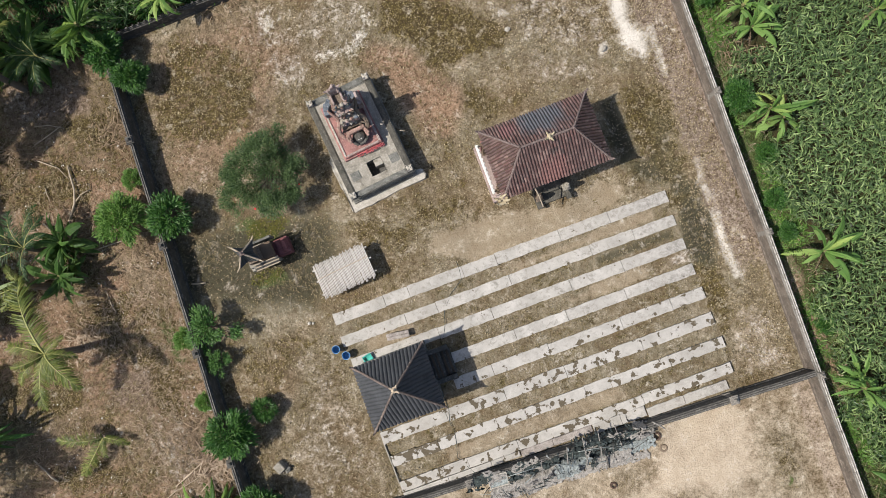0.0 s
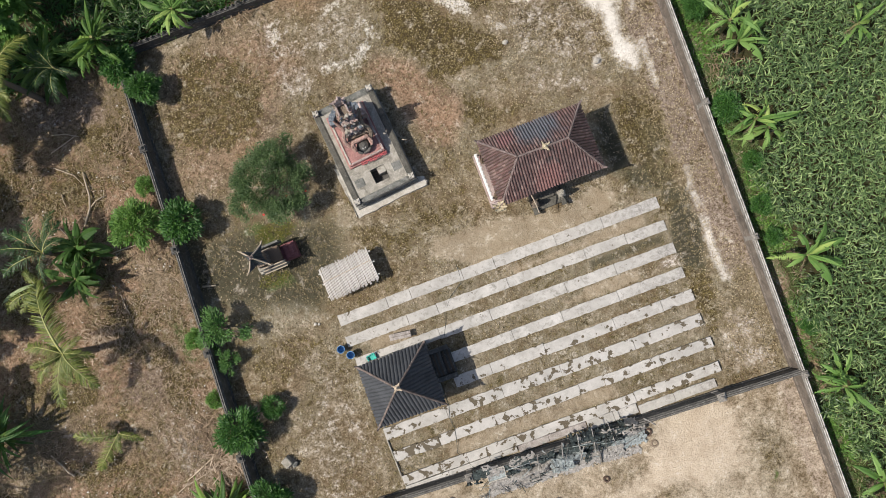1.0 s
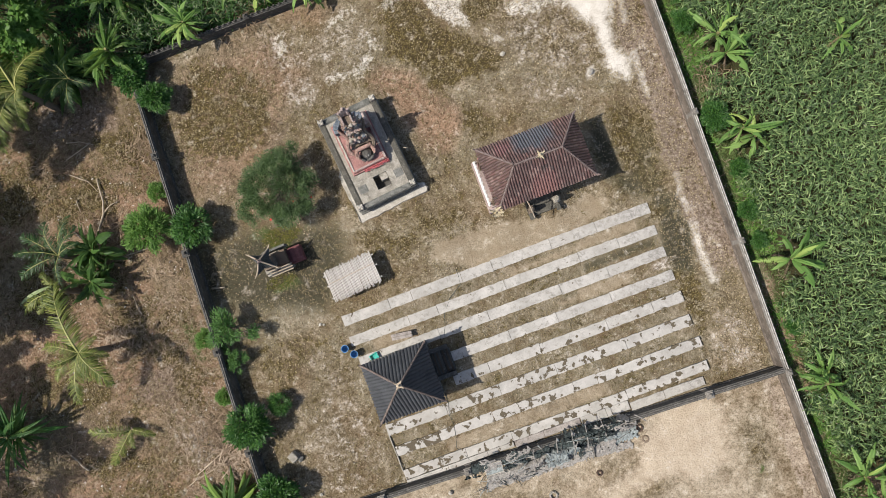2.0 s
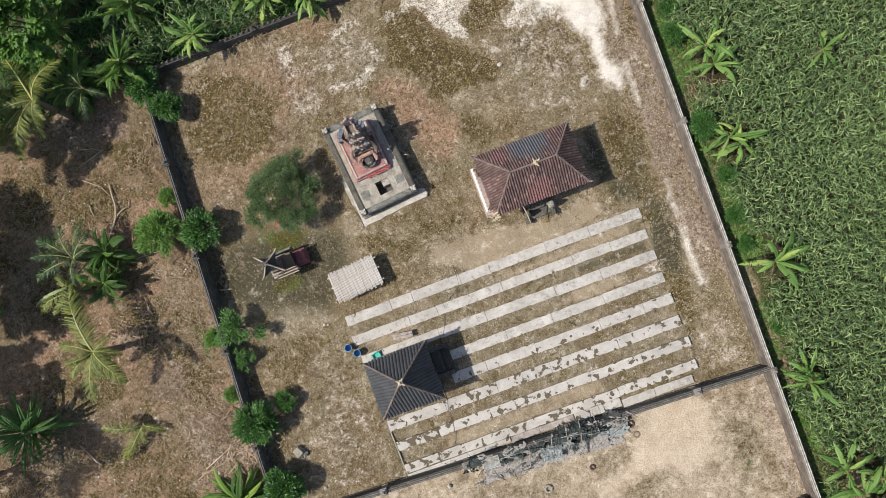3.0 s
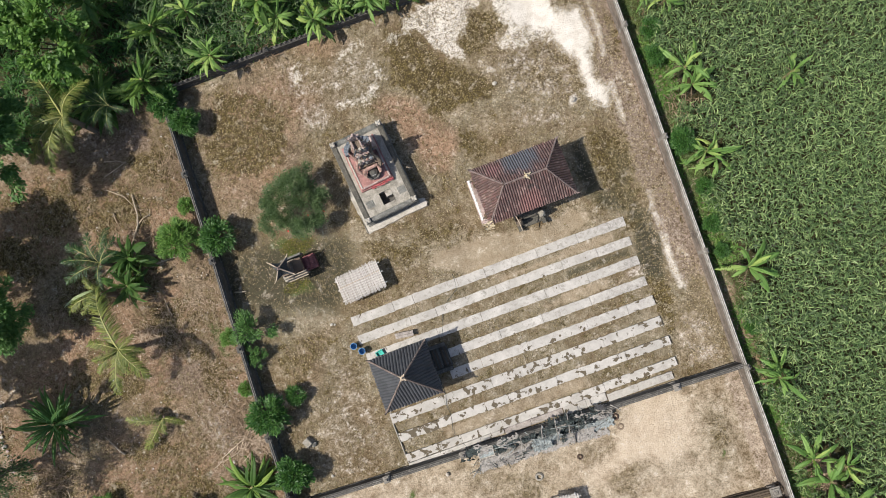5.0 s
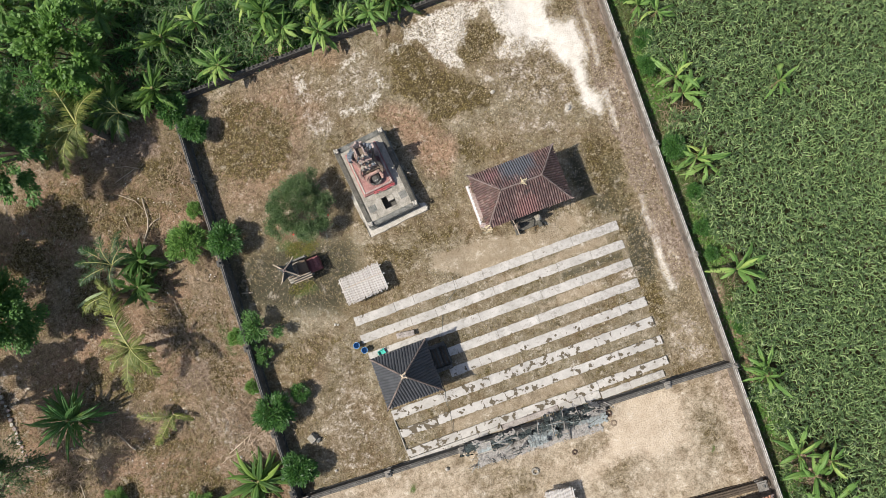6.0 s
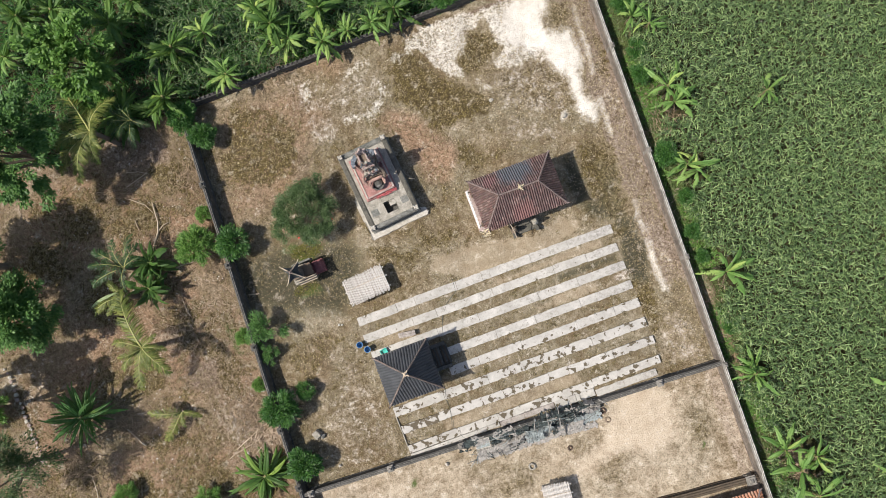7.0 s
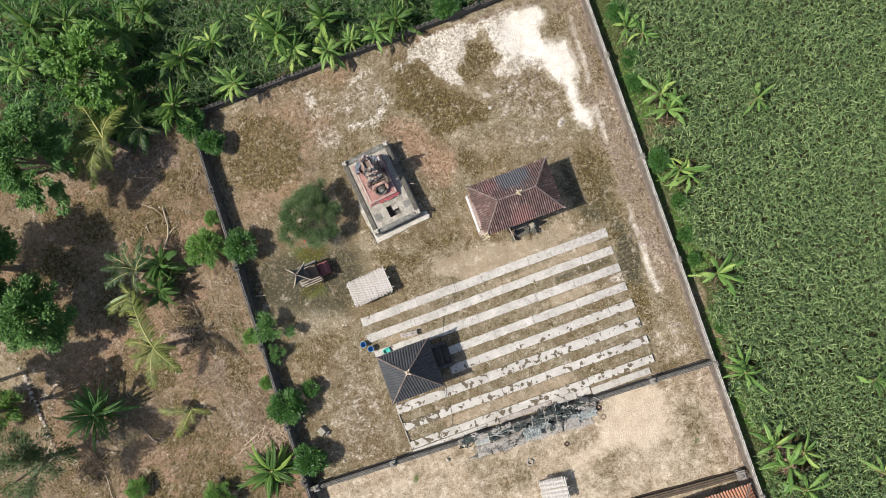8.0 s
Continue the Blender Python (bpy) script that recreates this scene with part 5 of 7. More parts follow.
    brick_row(plat, "brick", 12, (-0.8, -0.6, 1.2), (0.64, -0.6, 1.2), (0.08, 0.05), M_PINK, rng)
    bm = bmesh.new()
    for k in range(110):
        lump(bm, (rng.uniform(-0.45, 0.8), -0.68 - rng.uniform(0.0, 0.14), 1.02 + rng.uniform(0, 0.1)), rng.uniform(0.02, 0.04), rng)
    tagged(part("red_petals", bm, M_PETAL, plat, "scattered red offerings along the platform edge"), kind="stuff")
    # a curved blue-grey back behind the tower and a pink shoulder beside it
    bm = bmesh.new()
    for k in range(9):
        a = math.pi * (0.04 + 0.92 * k / 8)
        h = 1.62 + 0.3 * math.sin(a) + 0.05 * (k % 2)
        m = pose(-0.1 - 0.66 * math.cos(a), 1.3 + 0.36 * math.sin(a), 0, 0, 0, 90 - math.degrees(a))
        box(bm, -0.15, 0.15, -0.12, 0.12, 1.2, h, 0.02, m=m)
    part("back_screen", bm, M_WING, t, "curved blue-grey stone back")
    bm = bmesh.new()
    box(bm, 0.5, 0.76, 0.95, 1.7, 1.2, 1.66, 0.02, taper=0.2)
    box(bm, 0.55, 0.71, 1.1, 1.6, 1.66, 1.84, 0.02, taper=0.4)
    part("shoulder_block", bm, M_PINK, t)
    # carved beast at the foot of the tower
    bm = bmesh.new()
    lathe(bm, [(0.28, 1.2), (0.31, 1.35), (0.23, 1.6), (0.1, 1.7)], 14, (0.02, -0.14, 0))
    for k in range(14):
        a = math.pi * (1.0 + k / 13)
        lump(bm, (0.02 + 0.34 * math.cos(a), -0.12 + 0.3 * math.sin(a), 1.3 + rng.uniform(0, 0.2)), rng.uniform(0.05, 0.1), rng, 0.9)
    part("carved_beast", bm, M_WALL_DARK, t, "dark carved beast coiled round the foot")
    bm = bmesh.new()
    box(bm, -0.38, 0.42, -0.02, 0.14, 1.72, 1.92, 0.03)
    for s in (-1, 1):
        box(bm, 0.02 + s * 0.38 - 0.08, 0.02 + s * 0.38 + 0.08, -0.28, 0.06, 1.5, 1.86, 0.04)
        for k in range(5):
            lump(bm, (0.02 + s * (0.38 + 0.05 * math.sin(k)), -0.32 + 0.09 * k, 1.86), 0.07, rng, 0.8)
    part("arch", bm, M_CARVED, t, "worn ochre arch over the beast's head")
    bm = bmesh.new()
    for s in (-1, 1):
        lump(bm, (0.02 + s * 0.055, -0.3, 1.66), 0.026, rng, 0.8)
    part("eyes", bm, M_WHITE, t, "two white painted eyes")
    # tower tiers rising to the throne
    tiers = [(0.44, 0.5, 1.2, 1.85), (0.33, 0.4, 1.85, 2.3), (0.36, 0.42, 2.3, 2.4), (0.26, 0.33, 2.4, 2.85), (0.29, 0.35, 2.85, 2.95), (0.2, 0.25, 2.95, 3.3), (0.24, 0.27, 3.3, 3.4)]
    cy = 0.72
    for i, (w, d, z0, z1) in enumerate(tiers):
        yy = cy + 0.05 * i
        bm = bmesh.new()
        box(bm, -w, w, yy - d, yy + d, z0, z1, 0.02)
        for k in range(26):
            a = k * math.tau / 26
            sx, sy = math.cos(a), math.sin(a)
            m = max(abs(sx), abs(sy))
            lump(bm, (w * sx / m, yy + d * sy / m, rng.uniform(z0, z1)), rng.uniform(0.04, 0.085), rng, 1.0)
        for sx in (-1, 1):
            for sy in (-1, 1):
                horn(bm, (sx * w, yy + sy * d, z1 - 0.02), (sx, sy, 0), 0.09)
        tier = part("tower_tier", bm, (M_CARVED_DARK, M_PINK, M_STONE)[i % 3], t, "carved tower tier")
        # pale and red carvings set round the tier
        for k in range(14):
            a = (k + 0.5 * (i % 2)) * math.tau / 14
            sx, sy = math.cos(a), math.sin(a)
            m = max(abs(sx), abs(sy))
            bm = bmesh.new()
            p = Vector((w * sx / m * 1.05, yy + d * sy / m * 1.05, rng.uniform(z0 + 0.05, z1)))
            lump(bm, p, rng.uniform(0.06, 0.1), rng, 1.1, 0.35)
            horn(bm, p + Vector((0, 0, 0.04)), (sx, sy, 0), rng.uniform(0.05, 0.08))
            part("carving", bm, (M_CARVED, M_STONE_PALE, M_PINK, M_WING, M_STONE)[(k * 3 + i) % 5], tier)
    bm = bmesh.new()
    ty = cy + 0.36
    box(bm, -0.2, 0.2, ty + 0.12, ty + 0.24, 3.4, 3.95, 0.02)
    box(bm, -0.12, 0.12, ty + 0.12, ty + 0.24, 3.95, 4.18, 0.02, taper=0.4)
    for s in (-1, 1):
        box(bm, s * 0.2 - 0.04, s * 0.2 + 0.04, ty - 0.24, ty + 0.12, 3.4, 3.6, 0.015)
        horn(bm, (s * 0.18, ty + 0.18, 3.93), (s, 0, 0), 0.13)
        horn(bm, (s * 0.2, ty - 0.24, 3.58), (s * 0.3, -1, 0), 0.1)
    for k in range(24):
        lump(bm, (rng.uniform(-0.19, 0.19), ty + 0.1 + rng.uniform(-0.02, 0.2), rng.uniform(3.5, 4.1)), rng.uniform(0.03, 0.07), rng, 1.0)
    part("throne", bm, M_PINK, t, "carved empty stone throne with a high back")
    for s in (-1, 1):
        bm = bmesh.new()
        pts = [(s * (0.5 + 0.1 * math.sin(k * 1.3)), 0.0 + k * 0.16, 1.75 + 0.18 * k) for k in range(7)]
        tube(bm, pts, [0.1, 0.09, 0.085, 0.08, 0.075, 0.06, 0.03], 7)
        part("serpent", bm, M_CARVED if s < 0 else M_CARVED_DARK, t, "carved serpent climbing the tower side")


great_shrine()


def small_shrine():
    rng = random.Random(8)
    t = thing("shrine", pose(-2.03, 3.4, 0, 0, 0, 3), "small black-roofed shrine with a maroon stepped base", "shrine")
    bm = bmesh.new()
    box(bm, -0.5, 0.62, -0.5, 0.5, -0.1, 0.4, 0.015)
    box(bm, -0.42, 0.54, -0.42, 0.42, 0.4, 0.8, 0.015)
    part("base", bm, M_STONE, t)
    bm = bmesh.new()
    box(bm, 0.62, 1.4, -0.38, 0.36, -0.1, 0.42, 0.015)
    box(bm, 0.86, 1.34, -0.32, 0.3, 0.42, 0.5, 0.012)
    box(bm, 1.12, 1.3, -0.26, 0.24, 0.5, 0.56, 0.012)
    part("step_block", bm, M_MAROON, t, "maroon painted step block")
    bm = bmesh.new()
    box(bm, 0.2, 0.8, -0.34, 0.34, 0.8, 1.0, 0.01)
    part("altar_shelf", bm, M_TIMBER, t)
    bm = bmesh.new()
    box(bm, -0.3, 0.3, -0.3, 0.3, 0.8, 1.2, 0.015)
    box(bm, -0.22, 0.22, -0.22, 0.22, 1.2, 2.0, 0.015)
    part("body", bm, M_CARVED_DARK, t)
    for s in (-1, 1):
        bm = bmesh.new()
        box(bm, -0.2, 0.9, s * 0.5 - 0.05, s * 0.5 + 0.05, 0.4, 1.06, 0.01)
        part("cheek_wall", bm, M_STONE_BLUE, t)
    bm = bmesh.new()
    tilt = pose(0.42, -0.52, 1.08, 24, 6, 0)
    box(bm, -0.5, 0.46, -0.13, 0.13, -0.03, 0.03, 0.008, m=tilt)
    canopy = part("side_canopy", bm, M_WALL_DARK, t, "dark side canopy")
    for y in (-0.13, 0.0, 0.13):
        bm = bmesh.new()
        box(bm, -0.54, 0.5, y - 0.022, y + 0.022, 0.03, 0.065, 0.006, m=tilt)
        part("edge_board", bm, M_STICK, canopy, "pale edge board")
    # concave pyramid roof with outswept corners
    bm = bmesh.new()
    rings = []
    for k in range(6):
        f = k / 5
        r = 0.66 * (1 - f) ** 1.15 + 0.05
        ring = []
        for c in range(4):
            a = radians(45 + 90 * c)
            ring.append(Vector((r * math.cos(a), r * math.sin(a), 2.0 + 0.62 * f ** 0.85 + (0.1 if k == 0 else 0))))
        full = []
        for c in range(4):
            p, q = ring[c], ring[(c + 1) % 4]
            for j in range(6):
                u = j / 6
                v = p.lerp(q, u)
                pinch = 1 - 0.42 * math.sin(math.pi * u) * (1 - f * 0.6)
                full.append(bm.verts.new((v.x * pinch, v.y * pinch, v.z - 0.08 * math.sin(math.pi * u) * (1 - f))))
        rings.append(full)
    for r, s in zip(rings, rings[1:]):
        for k in range(24):
            bm.faces.new((r[k], r[(k + 1) % 24], s[(k + 1) % 24], s[k]))
    bm.faces.new(rings[-1])
    bm.faces.new(rings[0][::-1])
    roof = part("roof", bm, M_TILE_BLACK, t, "black outswept pyramid roof")
    for c in range(4):
        a = radians(45 + 90 * c)
        bm = bmesh.new()
        pts = [(0.08 * math.cos(a), 0.08 * math.sin(a), 2.64), (0.34 * math.cos(a), 0.34 * math.sin(a), 2.36), (0.62 * math.cos(a), 0.62 * math.sin(a), 2.14), (0.8 * math.cos(a), 0.8 * math.sin(a), 2.2)]
        tube(bm, pts, [0.035, 0.035, 0.035, 0.02], 6)
        part("hip_ridge", bm, M_STICK, roof, "pale straw-coloured hip ridge")
    for c in range(4):
        for j in range(1, 6):
            u = j / 6
            a0, a1 = radians(45 + 90 * c), radians(135 + 90 * c)
            pin = 1 - 0.42 * math.sin(math.pi * u)
            ex, ey = (math.cos(a0) * (1 - u) + math.cos(a1) * u) * 0.7 * pin, (math.sin(a0) * (1 - u) + math.sin(a1) * u) * 0.7 * pin
            bm = bmesh.new()
            tube(bm, [(ex, ey, 2.1 - 0.08 * math.sin(math.pi * u)), (ex * 0.5, ey * 0.5, 2.36), (ex * 0.2, ey * 0.2, 2.56)], [0.022, 0.022, 0.018], 5)
            part("roof_rib", bm, M_TARP_DARK, roof)
    crown_ornament(t, 0, 0, 2.6, 0.16, M_RIDGE)
    return t


small_shrine()


# ---------------------------------------------------------------- yard furniture
def bamboo_table(m, nx, length, h, seed, label, missing=0.0):
    """A low platform of bamboo poles laid side by side on legs and rails."""
    rng = random.Random(seed)
    t = thing("bamboo_table", m, label, "table")
    pitch, nx = 0.055, int(nx * 0.08 / 0.055)
    meshes = []
    for k in range(4):
        bm = bmesh.new()
        r = 0.025
        pts = [(0, -length / 2 + length * j / 6, 0.006 * math.sin(j * 2.1 + k)) for j in range(7)]
        tube(bm, pts, [r * (1.0 if j % 2 else 1.07) for j in range(7)], 8)
        meshes.append(mesh_from("pole", bm, M_BAMBOO, True))
    w = nx * pitch
    for i in range(nx):
        ob = new("pole", meshes[i % 4])
        ob.parent = t
        ob.matrix_basis = pose(-w / 2 + (i + 0.5) * pitch, rng.uniform(-0.05, 0.05), h - 0.025 + rng.uniform(-0.008, 0.008), 0, rng.uniform(0, 40), rng.uniform(-1.2, 1.2)) @ Matrix.Diagonal((1, 1 + rng.uniform(-0.03, 0.03), 1, 1))
    for y in (-length * 0.36, 0.05, length * 0.36):
        bm = bmesh.new()
        tube(bm, [(-w / 2 - 0.08, y, h - 0.085), (w / 2 + 0.1, y + 0.02, h - 0.085)], [0.036, 0.034], 8)
        part("rail", bm, M_BAMBOO, t)
    bm = bmesh.new()
    tube(bm, [(-w / 2, 0.12, h + 0.015), (w / 2, 0.16, h + 0.018)], [0.014, 0.014], 6)
    part("binding_lath", bm, M_STICK, t)
    for x in (-w * 0.42, w * 0.42):
        for y in (-length * 0.36, length * 0.36):
            bm = bmesh.new()
            tube(bm, [(x, y, -0.1), (x, y, h - 0.16)], [0.045, 0.042], 8)
            part("leg", bm, M_BAMBOO, t)
    return t


bamboo_table(pose(1.24, 1.5, 0, 0, 0, 4), 29, 1.5, 0.84, 4, "low table of grey split bamboo poles on the turf")
bamboo_table(pose(7.05, -12.6, 0, 0, 0, -7), 19, 1.4, 0.8, 6, "pale bamboo pole table standing in the sandy court")


def bin_bucket(m, label):
    t = thing("bucket", m, label, "bucket", "blue buckets by the paving")
    bm = bmesh.new()
    lathe(bm, [(0.17, 0.0), (0.225, 0.46), (0.245, 0.46), (0.245, 0.48), (0.215, 0.48), (0.165, 0.04), (0.02, 0.035)], 20, cap=False)
    part("body", bm, M_BLUE, t, smooth=False)
    bm = bmesh.new()
    pts = [(0.25 * math.cos(a), 0.25 * math.sin(a), 0.44 - 0.12 * math.sin(a)) for a in [math.pi * k / 10 for k in range(11)]]
    tube(bm, pts, [0.008] * 11, 5)
    part("handle", bm, M_WHITE, t, "thin wire handle")
    return t


b1 = bin_bucket(pose(-0.28, -1.44, 0, 0, 0, 30) @ Matrix.Diagonal((0.72, 0.72, 0.8, 1)), "open blue plastic bucket at the end of a paving strip")
copy_thing(b1, pose(0.04, -1.82, 0, 0, 0, 200))


def crate():
    t = thing("basin", pose(0.84, -2.24, 0.07, 0, 0, 12), "teal plastic basin on a cement strip", "basin")
    bm = bmesh.new()
    for s0, s1, z0, z1 in ((0.15, 0.19, 0.0, 0.16),):
        box(bm, -s0, s0, -s0 * 0.75, s0 * 0.75, 0.0, 0.02)
        for sx in (-1, 1):
            box(bm, sx * 0.17 - 0.012, sx * 0.17 + 0.012, -0.13, 0.13, 0.02, 0.16, 0.004)
            box(bm, -0.158, 0.158, sx * 0.118 - 0.012, sx * 0.118 + 0.012, 0.02, 0.16, 0.004)
    part("tub", bm, M_TEAL, t)
    bm = bmesh.new()
    for sx in (-1, 1):
        box(bm, sx * 0.19 - 0.01, sx * 0.19 + 0.01, -0.14, 0.14, 0.15, 0.17, 0.003)
        box(bm, -0.18, 0.18, sx * 0.138 - 0.01, sx * 0.138 + 0.01, 0.15, 0.17, 0.003)
    part("rim", bm, M_TEAL, t)


crate()


def bench():
    t = thing("bench", pose(2.38, -1.78, 0, 0, 0, -8), "worn wooden plank bench beside the paving strips", "bench")
    bm = bmesh.new()
    box(bm, -0.48, 0.48, -0.14, -0.005, 0.3, 0.34, 0.006)
    box(bm, -0.49, 0.47, 0.005, 0.14, 0.3, 0.338, 0.006)
    part("seat", bm, M_GREY_SLAB, t, "grey weathered plank seat")
    for x in (-0.38, 0.38):
        bm = bmesh.new()
        box(bm, x - 0.03, x + 0.03, -0.12, 0.12, -0.1, 0.3, 0.006)
        part("leg", bm, M_TIMBER, t)


bench()


def stone_block(m, s, mat, label, seed, name="stone"):
    rng = random.Random(seed)
    bm = bmesh.new()
    lump(bm, (0, 0, s * 0.35), s, rng, 0.7, 0.22)
    ob = new(name, mesh_from(name, bm, mat))
    ob.matrix_basis = m
    return tagged(ob, label, name.replace("_", " "))


def broken_block():
    t = thing("stone_block", pose(-4.22, -5.25, 0, 0, 0, 25), "broken grey cement block lying in dry grass", "stone block")
    bm = bmesh.new()
    box(bm, -0.2, 0.2, -0.24, 0.22, -0.1, 0.3, 0.03, taper=0.12)
    part("block", bm, M_STONE, t)
    bm = bmesh.new()
    lump(bm, (0.16, -0.3, 0.08), 0.16, random.Random(3), 0.8)
    part("fragment", bm, M_STONE_BLUE, t)


broken_block()
stone_block(pose(14.77, 6.65, 0), 0.17, M_STONE_PALE, "pale lump of lime half sunk in the earth", 31, "lime_lump")
stone_block(pose(11.3, 8.9, 0), 0.13, M_STONE_PALE, "flat pale lump of lime on the turf", 32, "lime_lump")
for i, (x, y) in enumerate(((-6.25, -1.9), (-1.05, 0.0), (-0.9, -0.06), (-3.6, -7.3), (-5.9, -0.1), (-8.2, -4.9), (2.0, -9.2), (4.9, -8.9))):
    stone_block(pose(x, y, 0, 0, 0, 40 * i), (0.2, 0.08, 0.07, 0.1, 0.1, 0.09, 0.12, 0.1)[i], M_STONE_PALE, "small pale stone lying on dry ground", 40 + i)


def tyre(m, r, label, mat=M_RUBBER):
    t = thing("tyre", m, label, "tyre", "old tyres in the court")
    bm = bmesh.new()
    r *= 0.8
    prof = [(r * 0.55, 0.02), (r * 0.62, 0.0), (r * 0.9, 0.0), (r, 0.04), (r, 0.12), (r * 0.9, 0.16), (r * 0.62, 0.16), (r * 0.55, 0.14), (r * 0.55, 0.02)]
    lathe(bm, prof, 22, cap=False)
    part("casing", bm, mat, t)
    bm = bmesh.new()
    for k in range(22):
        a = k * math.tau / 22
        box(bm, -0.012, 0.012, -0.02, 0.02, 0.03, 0.13, 0.0, m=pose(r * 1.01 * math.cos(a), r * 1.01 * math.sin(a), 0, 0, 0, math.degrees(a)))
    tagged(part("tread", bm, mat, t), kind="stuff")


tyre(pose(10.97, -9.32, 0), 0.2, "brown dusty tyre lying on sand by the wall")
tyre(pose(11.06, -9.87, -0.05, 0, 0, 30), 0.2, "sand-filled tyre lying beside another tyre", M_HUSK_BROWN)
tyre(pose(8.6, -10.6, -0.05), 0.16, "small old tyre sunk in the sandy court")
tyre(pose(6.32, -10.85, -0.1), 0.24, "pale dusty tyre nearly buried in sand", M_STONE)


def cable(name, pts, r, mat, label):
    bm = bmesh.new()
    tube(bm, pts, [r] * len(pts), 6)
    ob = new(name, mesh_from(name, bm, mat, True))
    return tagged(ob, label, name)


cable("cable", [(5.75, 0.3, 0.01), (5.75, 0.0, 0.07), (5.7, -0.5, 0.06), (5.0, -0.95, 0.02), (4.9, -1.1, 0.07), (4.55, -1.5, 0.06), (4.35, -2.1, 0.07), (4.1, -2.6, 0.05)], 0.011, M_TARP_DARK, "dark cable trailing across the paving strips")
cable("cable", [(3.3, -4.9, 0.05), (3.3, -5.4, 0.07), (3.15, -5.9, 0.07), (3.2, -6.4, 0.06), (3.1, -6.9, 0.07), (2.95, -7.4, 0.04), (3.4, -8.2, 0.07), (3.9, -8.5, 0.3)], 0.011, M_TARP_DARK, "dark cable running from the pavilion to the wall")
cable("kerb_edge", [(0.33, -5.1, 0.0), (0.24, -5.9, 0.02), (0.28, -6.8, 0.02), (0.3, -7.6, 0.02)], 0.04, M_STONE, "narrow cement edging beside the strips")

# ---------------------------------------------------------------- rubble and sheets along the south wall
def platform_slab(x0, x1, y0, y1, z, mat, label, joints=()):
    t = thing("cement_platform", pose(x0, y0, 0), label, "platform", kind="structure")
    cuts = [0, *joints, x1 - x0]
    for a, b in zip(cuts, cuts[1:]):
        bm = bmesh.new()
        box(bm, a + 0.006, b - 0.006, 0, y1 - y0, -0.1, z, 0.015)
        part("slab", bm, mat, t)


platform_slab(8.66, 10.93, -8.42, -8.0, 0.075, M_STRIP_PATCHED, "white cement platform widening the last strip", (1.2,))
platform_slab(5.5, 8.62, -8.3, -8.0, 0.07, M_GREY_SLAB, "dirty grey cement platform under the wall", (1.4,))
platform_slab(0.3, 5.46, -8.22, -7.995, 0.07, M_STRIP_PATCHED, "pale cement platform beside the low wall", (2.0, 3.9))


def crumpled_sheet(name, m, lx, ly, h, seed, mat, label, ragged=0.12, group="torn sheets on the wall", holes=0.05):
    """A crumpled sheet draped over what lies beneath, with a ragged outline."""
    rg = np.random.RandomState(seed)
    nx, ny = max(8, int(lx / 0.055)), max(8, int(ly / 0.055))
    X, Y = np.meshgrid(np.linspace(-lx / 2, lx / 2, nx), np.linspace(-ly / 2, ly / 2, ny))
    Z = h * np.exp(-((Y / (ly * 0.38)) ** 2)) + 0.03
    for _ in range(14):
        a, w, ph = rg.uniform(0, math.tau), rg.uniform(4, 26), rg.uniform(0, math.tau)
        Z += 0.24 * min(0.3, 0.5 * h + 0.04) / w ** 0.5 * np.abs(np.sin(w * (X * math.cos(a) + Y * math.sin(a)) + ph))
    X = X + rg.uniform(-0.02, 0.02, X.shape)
    Y = Y + rg.uniform(-0.02, 0.02, Y.shape)
    X[:, 0] += rg.uniform(-ragged, ragged, ny)
    X[:, -1] += rg.uniform(-ragged, ragged, ny)
    Y[0, :] += rg.uniform(-ragged, ragged, nx)
    Y[-1, :] += rg.uniform(-ragged, ragged, nx)
    V = np.stack([X, Y, Z], -1).reshape(-1, 3)
    low = V - np.array([0, 0, 0.012])
    idx = np.arange(nx * ny).reshape(ny, nx)
    q = np.stack([idx[:-1, :-1], idx[:-1, 1:], idx[1:, 1:], idx[1:, :-1]], -1).reshape(-1, 4)
    q = q[rg.rand(len(q)) > holes]
    faces = q.tolist() + (q[:, ::-1] + nx * ny).tolist()
    me = bpy.data.meshes.new(name)
    me.from_pydata(np.concatenate([V, low]).tolist(), [], faces)
    me.materials.append(mat)
    ob = new(name, me)
    ob.matrix_basis = m
    return tagged(ob, label, "sheet", group)


GREY, BLACK = "torn grey plastic sheet crumpled over the low wall", "black netting heaped along the low wall"
rd = random.Random(44)
DUSTY = "dusty torn sheet flattened at the foot of the wall"
